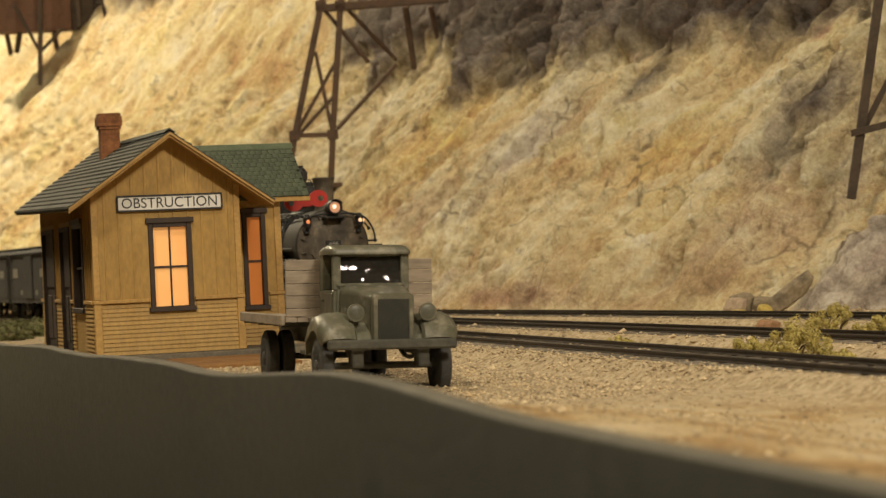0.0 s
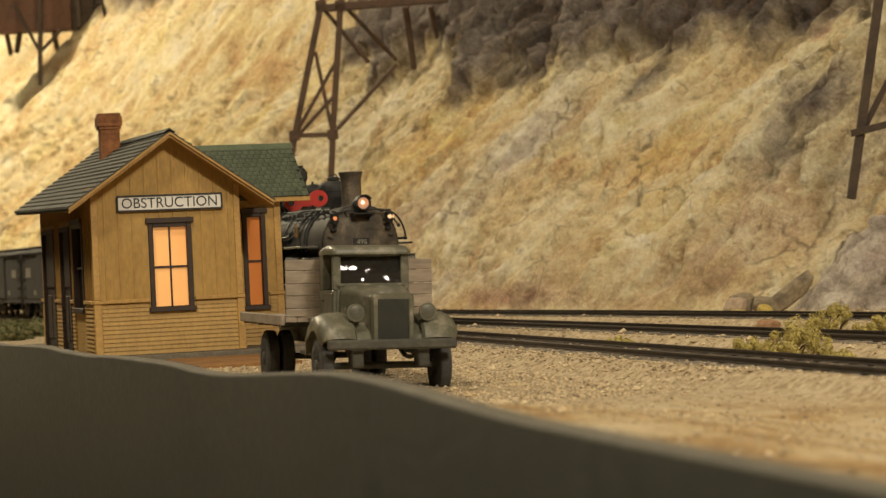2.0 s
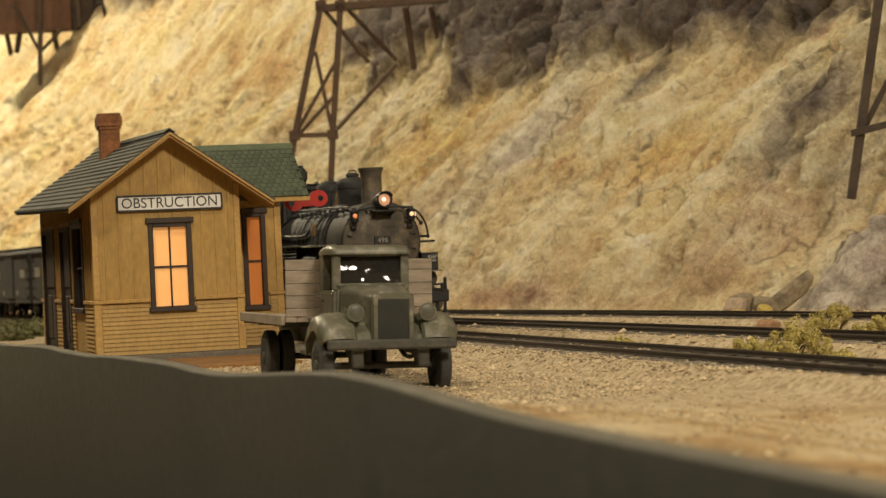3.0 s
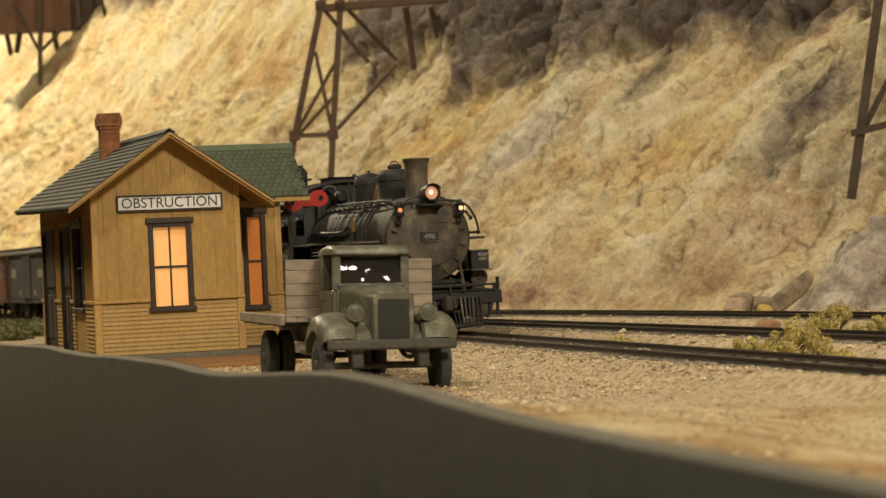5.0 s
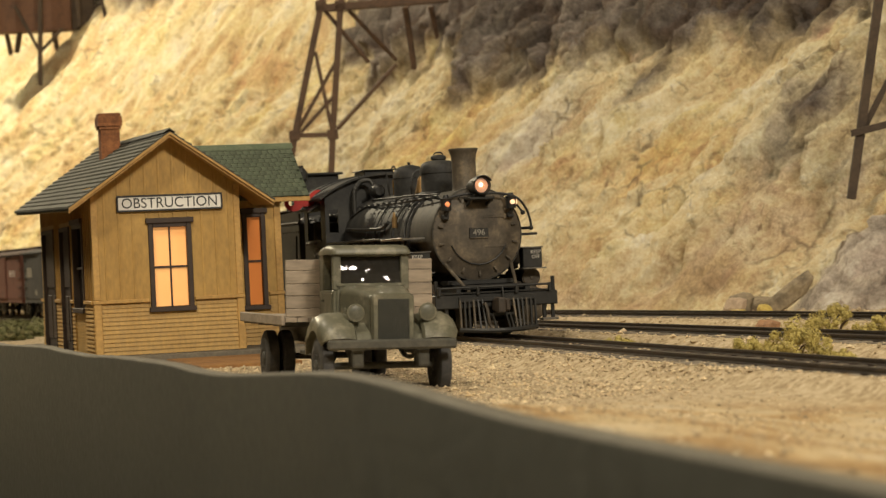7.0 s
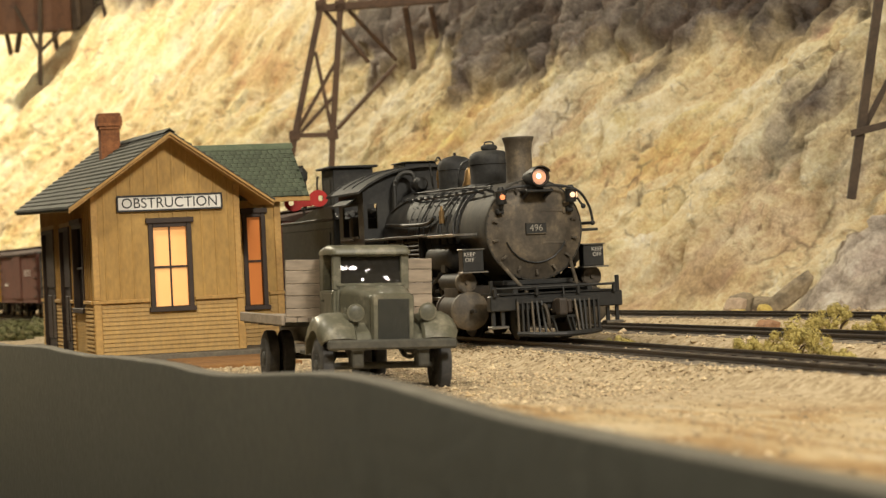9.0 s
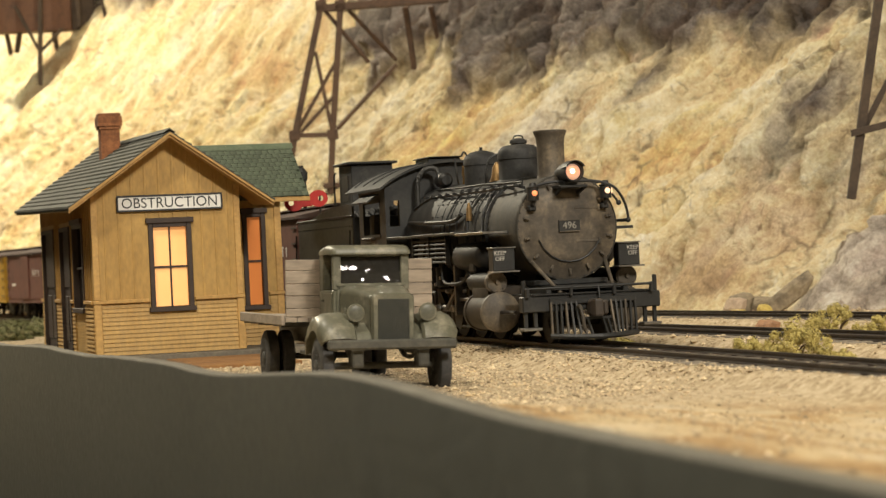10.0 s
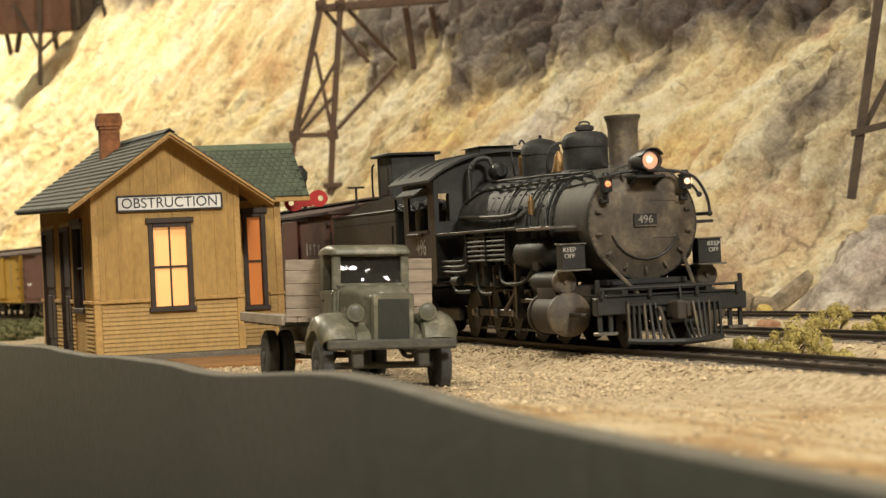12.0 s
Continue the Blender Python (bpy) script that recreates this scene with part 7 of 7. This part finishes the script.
def clump_mesh(rnd, r, h, tufts, leaf):
    """A shrub of ground foam: tufts of small ragged flakes."""
    verts, faces = [], []
    for _ in range(tufts):
        a, q = rnd.uniform(0, 2 * math.pi), math.sqrt(rnd.random())
        cx, cy = r * q * math.cos(a), r * q * math.sin(a)
        cz = h * rnd.uniform(0.1, 1.0) * (1 - 0.55 * q * q)
        tr = rnd.uniform(0.12, 0.24) * r
        for _ in range(120):
            d = Vector((rnd.gauss(0, 1), rnd.gauss(0, 1), rnd.gauss(0, 1)))
            d.normalize()
            p = Vector((cx, cy, cz)) + d * tr * rnd.uniform(0.6, 1.1)
            p.z = max(p.z, 0.0)
            u = d.orthogonal().normalized()
            w = d.cross(u)
            k = leaf * rnd.uniform(0.6, 1.4)
            b = rnd.uniform(0, 6)
            n = len(verts)
            for s in range(4):
                ang = b + s * math.pi / 2 + rnd.uniform(-0.4, 0.4)
                verts.append(p + (u * math.cos(ang) + w * math.sin(ang)) * k + d * rnd.uniform(-0.4, 0.4) * k)
            faces.append((n, n + 1, n + 2, n + 3))
    return [tuple(v) for v in verts], faces


FOAM = mat("olive_ground_foam", (0.46, 0.38, 0.11), 0.95, second=(0.32, 0.26, 0.07), third=(0.54, 0.45, 0.15), scale=5, fine=25, amount=0.5, bump=0)
FOAM_GREEN = mat("dark_green_ground_foam", (0.18, 0.175, 0.065), 0.95, second=(0.32, 0.28, 0.13), third=(0.11, 0.115, 0.04), scale=2.5, fine=20, amount=0.5, bump=0)
TWIG = mat("dry_twig", (0.12, 0.08, 0.04), 0.9)
LEAF = mat("orange_leaf_litter", (0.52, 0.24, 0.02), 0.85, second=(0.62, 0.36, 0.04), scale=6, fine=25, amount=0.4, bump=0)


def bush(x, y, r, h, seed, foam, label, name="bush", category="bush", group="", leaf=0.016, tufts=74):
    rnd = random.Random(seed)
    b = thing(name, (x, y, ground_z(x, y) - 0.02), label=label, category=category, group=group)
    v, f = clump_mesh(rnd, r, h, tufts, leaf)
    c = quads("foliage", v, f, foam, b)
    bm = B()
    for k in range(5):
        a = rnd.uniform(0, 6.28)
        pipe(bm, [(0, 0, 0), (0.3 * r * math.cos(a), 0.3 * r * math.sin(a), 0.4 * h), (0.6 * r * math.cos(a), 0.45 * r * math.sin(a), 0.5 * h)], 0.015, 5, 2)
    part("stems", bm, TWIG, b)
    return b


OLV = "low olive yellow ground foam bush beside the tracks"
bush(3.3, 1.45, 0.56, 0.74, 1, FOAM, OLV, group="lineside bushes", tufts=60)
bush(2.0, 1.2, 0.42, 0.42, 2, FOAM, OLV, group="lineside bushes")
bush(4.1, 1.75, 0.30, 0.30, 3, FOAM, OLV, group="lineside bushes")
bush(-3.5, 5.6, 0.55, 0.80, 4, FOAM, OLV, group="lineside bushes", tufts=55)
bush(-2.3, 6.0, 0.42, 0.48, 5, FOAM, OLV, group="lineside bushes")
bush(-3.9, 1.2, 0.34, 0.30, 6, FOAM, OLV, group="lineside bushes")
bush(-4.6, 0.95, 0.20, 0.16, 7, FOAM, OLV, group="lineside bushes", tufts=20)
bush(-5.2, 5.3, 0.22, 0.20, 8, FOAM, OLV, group="lineside bushes", tufts=20)
bush(-8.0, 5.3, 0.26, 0.14, 9, FOAM, OLV, group="lineside bushes", tufts=20)
for k, (x, y, r, h) in enumerate(((-41, -6.2, 1.2, 0.42), (-43.5, -6.9, 1.0, 0.35), (-39.5, -5.6, 1.1, 0.5), (-45.5, -6.0, 1.3, 0.4), (-37.0, -6.6, 0.9, 0.35), (-48, -7.2, 1.2, 0.4), (-34, -7.6, 0.8, 0.22), (-37.5, -5.2, 0.9, 0.45), (-50, -6.2, 1.3, 0.4), (-44, -5.2, 1.1, 0.35))):
    bush(x, y, r, h, 20 + k, FOAM_GREEN, "dark green weeds behind the depot", "weeds", "weeds", "weeds behind the depot", leaf=0.045, tufts=45)


def build_leaves():
    rnd = random.Random(9)
    verts, faces = [], []
    for _ in range(900):
        x = rnd.triangular(-44.5, -37.5, -42.0) if rnd.random() < 0.85 else rnd.uniform(-39, -32)
        k = max(0.0, (x + 40.0) / 9)
        y = np.interp(x, BASE_X, BASE_Y) - 0.85 + rnd.gauss(0, 0.22)
        z = ground_z(x, y) + abs(rnd.gauss(0, 0.20)) * max(0.25, 1 - 2 * k) + 0.12
        s = rnd.uniform(0.04, 0.10)
        n = len(verts)
        a, t = rnd.uniform(0, 6.28), rnd.uniform(-0.9, 0.9)
        u = Vector((math.cos(a), math.sin(a), t)).normalized() * s
        w = Vector((-math.sin(a), math.cos(a), rnd.uniform(-0.8, 0.8))).normalized() * s * 0.7
        p = Vector((x, y, z))
        verts += [tuple(p + u), tuple(p + w), tuple(p - u), tuple(p - w)]
        faces.append((n, n + 1, n + 2, n + 3))
    ob = quads("leaf_litter", verts, faces, LEAF)
    tagged(ob, "orange yellow leaf litter at the foot of the rock face", "leaves", kind="stuff")


build_leaves()

# ---- boulders at the foot of the hill ----
PALE_ROCK = mat("pale_boulder", (0.50, 0.38, 0.27), 0.9, second=(0.36, 0.28, 0.20), scale=1.5, fine=10, amount=0.5, bump=0.4)
SLAB_ROCK = mat("brown_slab_rock", (0.21, 0.165, 0.10), 0.9, second=(0.12, 0.096, 0.066), third=(0.29, 0.235, 0.155), scale=1.5, fine=10, amount=0.5, bump=0.4)
YEL_ROCK = mat("yellow_chip", (0.55, 0.42, 0.10), 0.9, second=(0.45, 0.34, 0.10), scale=3, fine=10)


def boulder(x, y, size, turn, seed, material, label):
    rnd = random.Random(seed)
    bm = B()
    bmesh.ops.create_icosphere(bm, subdivisions=2, radius=0.5)
    for v in bm.verts:
        d = 1 + 0.5 * noise.noise(v.co * 2.1 + Vector((seed, 0, 0))) + 0.12 * noise.noise(v.co * 6 + Vector((0, seed, 0)))
        v.co = Vector((max(-0.42, min(0.42, v.co.x * d)), max(-0.42, min(0.42, v.co.y * d)), max(-0.4, min(0.4, v.co.z * d))))
        v.co = Vector((v.co.x * size[0], v.co.y * size[1], v.co.z * size[2]))
    ob = part("boulder", bm, material)
    zmin = min((Euler([radians(a) for a in turn]).to_matrix() @ v.co).z for v in ob.data.vertices)
    ob.matrix_basis = pose(x * S, y * S, (ground_z(x, y) - 0.04) * S - zmin, *turn)
    tagged(ob, label, "boulder", group="boulders under the rock face")


boulder(-20.3, 11.1, (0.7, 0.8, 0.62), (10, 5, 30), 1, PALE_ROCK, "pale pinkish boulder at the foot of the hill")
boulder(-19.0, 12.2, (0.55, 1.75, 0.62), (36, 10, -18), 2, SLAB_ROCK, "long brown leaning rock slab at the hill foot")
boulder(-20.4, 12.1, (0.9, 0.8, 0.55), (5, 12, 60), 3, SLAB_ROCK, "low brown rock at the hill foot")
boulder(-20.9, 11.6, (0.8, 0.8, 0.75), (0, 8, 10), 4, SLAB_ROCK, "brown rock at the hill foot")
boulder(-19.8, 10.9, (0.5, 0.55, 0.24), (0, 0, 40), 5, YEL_ROCK, "small yellow rock chip by the far siding")
boulder(-18.6, 11.2, (0.45, 0.4, 0.34), (0, 20, 0), 6, YEL_ROCK, "small yellow rock chip by the far siding")
boulder(-21.6, 10.3, (0.4, 0.4, 0.2), (0, 0, 0), 7, YEL_ROCK, "small yellow rock chip by the far siding")
boulder(-6.4, 5.5, (0.6, 0.55, 0.5), (0, 5, 30), 8, mat("rusty_stone", (0.36, 0.20, 0.10), 0.9, second=(0.28, 0.16, 0.09), scale=2, fine=10), "small reddish stone between the sidings")

# ---- steel trestles on the hillside ----
RUSTY = mat("rust_brown_steel", (0.095, 0.060, 0.038), 0.8, second=(0.065, 0.042, 0.03), third=(0.12, 0.072, 0.045), scale=1.2, fine=9, amount=0.5)
OLD_WOOD = mat("dark_trestle_timber", (0.085, 0.060, 0.040), 0.85, second=(0.05, 0.036, 0.026), scale=1.5, fine=10, amount=0.5)
RED_BROWN = mat("red_brown_girder_paint", (0.135, 0.066, 0.036), 0.75, second=(0.09, 0.046, 0.028), third=(0.15, 0.075, 0.042), scale=0.8, fine=6, amount=0.5)
FACING = 73.36


def build_tower():
    t = thing("trestle_tower", (-58.6, 9.13, 5.05), (0, 0, FACING), label="rust brown braced steel trestle tower on the rock slope", category="trestle")
    A, Bq = [(0.28, 9.9), (-0.09, 7.98), (-1.52, 2.26), (-2.05, -0.6)], [(1.08, 9.9), (0.78, 7.94), (0.18, 2.23), (-0.05, -0.4)]

    def bar(name, p, q, w, y0=0.0, y1=0.0, material=RUSTY):
        bm = B()
        beam(bm, (p[0], y0, p[1]), (q[0], y1, q[1]), w)
        part(name, bm, material, t)
    for leg in (A, Bq):
        for p, q in zip(leg, leg[1:]):
            bar("leg", p, q, 0.27)
    bar("strut", A[2], Bq[2], 0.2)
    bar("cap_beam", (-0.3, 7.86), (5.6, 8.05), 0.34)
    bar("brace", A[1], (1.9, 5.45), 0.15, 0, 0.9)
    bar("brace", (-0.42, 5.94), Bq[2], 0.16, -0.1, -0.1)
    bar("brace", (0.57, 5.64), A[2], 0.16, 0.1, 0.1)
    bar("brace", (0.45, 4.1), (-1.35, 2.3), 0.15, 0.2, 0.2)
    bar("brace", (0.40, 2.5), (3.1, 5.45), 0.16, 0.2, 2.6)
    bar("brace", (1.13, 7.74), (3.1, 5.7), 0.14, 0.1, 3.0)
    bar("leg", (3.66, 7.9), (3.92, 5.2), 0.24, 1.2, 2.4)
    bar("leg", (4.79, 7.9), (5.35, 5.2), 0.20, 1.5, 2.6)
    for leg in (A, Bq):
        for p in (leg[1], leg[2]):
            bm = B()
            box(bm, p[0] - 0.24, p[0] + 0.24, -0.17, 0.17, p[1] - 0.22, p[1] + 0.22, 0.02)
            part("gusset", bm, RUSTY, t)
    bm = B()
    box(bm, -0.35, 0.5, -0.3, 1.2, -0.15, 0.08, 0.04)
    part("footing", bm, RUSTY, t)


build_tower()


def build_loader():
    t = thing("ore_loader", (-116.0, 2.85, 15.1), (0, 0, FACING), label="red brown girder structure on braced posts high on the slope", category="trestle")
    bm = B()
    box(bm, -6.0, 2.28, 0, 1.6, 3.46, 7.2, 0.05)
    g = part("girder_box", bm, RED_BROWN, t)
    for x in (-4.4, -3.0, -1.6, -0.3, 1.0, 2.2):
        bm = B()
        box(bm, x - 0.06, x + 0.06, -0.06, -0.002, 3.5, 7.2)
        part("stiffener", bm, RED_BROWN, g)
    # dark block that stands for the shadowy right end of the girder box
    bm = B()
    box(bm, 2.30, 3.85, 0.2, 1.6, 3.42, 6.9, 0.05)
    part("side_bin", bm, OLD_WOOD, t)

    def bar(name, p, q, w, y0=-0.3, y1=-0.3):
        bm = B()
        beam(bm, (p[0], y0, p[1]), (q[0], y1, q[1]), w)
        part(name, bm, OLD_WOOD, t)
    bar("post", (0.35, 7.0), (-0.02, -0.35), 0.30)
    bar("brace", (0.09, 1.94), (-1.5, 5.2), 0.22)
    bar("brace", (0.09, 1.94), (1.7, 3.5), 0.22)
    bar("post", (4.24, 6.6), (4.95, 3.2), 0.26, -0.6, -0.4)
    bar("brace", (4.3, 5.2), (2.8, 4.4), 0.2, 0.5, 0.2)
    bar("post", (2.75, 6.6), (2.9, 3.6), 0.28, -0.2, -0.2)
    bar("post", (-1.4, 3.6), (-1.85, 2.2), 0.32, 0.6, 1.4)
    for x in (-5.5, -2.5, 0.8):
        bar("post", (x, 3.5), (x, 2.2), 0.3, 1.4, 2.6)


build_loader()


def build_bent():
    t = thing("trestle_bent", (-20.0, 14.7, 2.9), (0, 0, FACING), label="dark timber trestle bent with a cross girt on the slope", category="trestle")

    def bar(name, p, q, w, y0=0.0, y1=0.0, h=None):
        bm = B()
        beam(bm, (p[0], y0, p[1]), (q[0], y1, q[1]), w, h)
        part(name, bm, OLD_WOOD, t)
    bar("leg", (1.30, 7.0), (-0.04, -0.2), 0.24, 0.0, 0.0)
    bar("girt", (0.02, 1.63), (4.2, 2.50), 0.14, -0.16, -0.16, 0.2)
    bar("brace", (0.42, 1.75), (2.4, 5.2), 0.16, 0.14, 0.14)
    bar("leg", (3.0, 7.0), (4.3, 0.4), 0.24)
    bar("cap", (0.6, 7.05), (4.0, 7.25), 0.3)


build_bent()

# ---- motion along the line ----
RUN = [(0, -21.37), (0.5, -20.71), (1, -20.01), (1.5, -19.28), (2, -18.46), (2.5, -17.51), (3, -16.48), (5, -12.53), (5.5, -11.63), (6, -10.73),
       (6.5, -9.85), (7, -8.97), (9, -5.43), (9.5, -4.52), (10, -3.61), (10.5, -2.71), (11, -1.81), (11.5, -0.90), (12, 0.0)]


def run_at(t):
    """Metres from the end of the run, smoothed between the known times."""
    for (t0, a), (t1, b) in zip(RUN, RUN[1:]):
        if t <= t1:
            i = RUN.index((t0, a))
            def slope(k):
                p, q = RUN[max(k - 1, 0)], RUN[min(k + 1, len(RUN) - 1)]
                return (q[1] - p[1]) / (q[0] - p[0])
            h = t1 - t0
            s = (t - t0) / h
            m0, m1 = slope(i) * h, slope(i + 1) * h
            return (2 * s ** 3 - 3 * s * s + 1) * a + (s ** 3 - 2 * s * s + s) * m0 + (-2 * s ** 3 + 3 * s * s) * b + (s ** 3 - s * s) * m1
    return 0.0


TIMES = [round(k * 0.2, 1) for k in range(61)]


def on_line(x):
    """The pose of a car whose middle is at x on the running line."""
    (y0, z0), (y1, z1) = line_1(x - 3.3), line_1(x + 3.3)
    return pose(x * S, (y0 + y1) / 2 * S, (z0 + z1) / 2 * S, 0, -math.degrees(math.atan2(z1 - z0, 6.6)), math.degrees(math.atan2(y1 - y0, 6.6)))


def motions():
    engine = [(t, pose((1.1 + run_at(t)) * S, TRACK_Y * S, 0)) for t in TIMES]
    walk(loco, engine)
    walk(tender, engine)
    for c, x in cars:
        walk(c, [(t, on_line(x + run_at(t))) for t in TIMES])
    for w, x, r in moving["wheels"]:
        walk(w, [(t, pose(x * S, 0, r * S, 0, math.degrees(run_at(t) / r), 0)) for t in TIMES])
    for ob, kind, s in moving["rods"]:
        rows = []
        for t in TIMES:
            # crank angle measured in the plane of the wheels
            a = -run_at(t) / DR + (0 if s < 0 else math.pi / 2)
            px, pz = CRANK * math.cos(a), CRANK * math.sin(a)
            pin = (DRIVERS[0] + px, DR + pz)
            dz = 0.58 - pin[1]
            ang = math.asin(max(-1, min(1, dz / 1.75)))
            cross = pin[0] + 1.75 * math.cos(ang)
            if kind == "side":
                rows.append((t, pose(pin[0] * S, s * 1.03 * S, pin[1] * S)))
            elif kind == "main":
                rows.append((t, pose(pin[0] * S, s * 1.13 * S, pin[1] * S, 0, -math.degrees(ang), 0)))
            else:
                rows.append((t, pose((cross - 1.75 - DRIVERS[0] - CRANK) * S + (DRIVERS[0] + 1.75 + CRANK) * S, s * 1.20 * S, 0.58 * S)))
        walk(ob, rows)


motions()
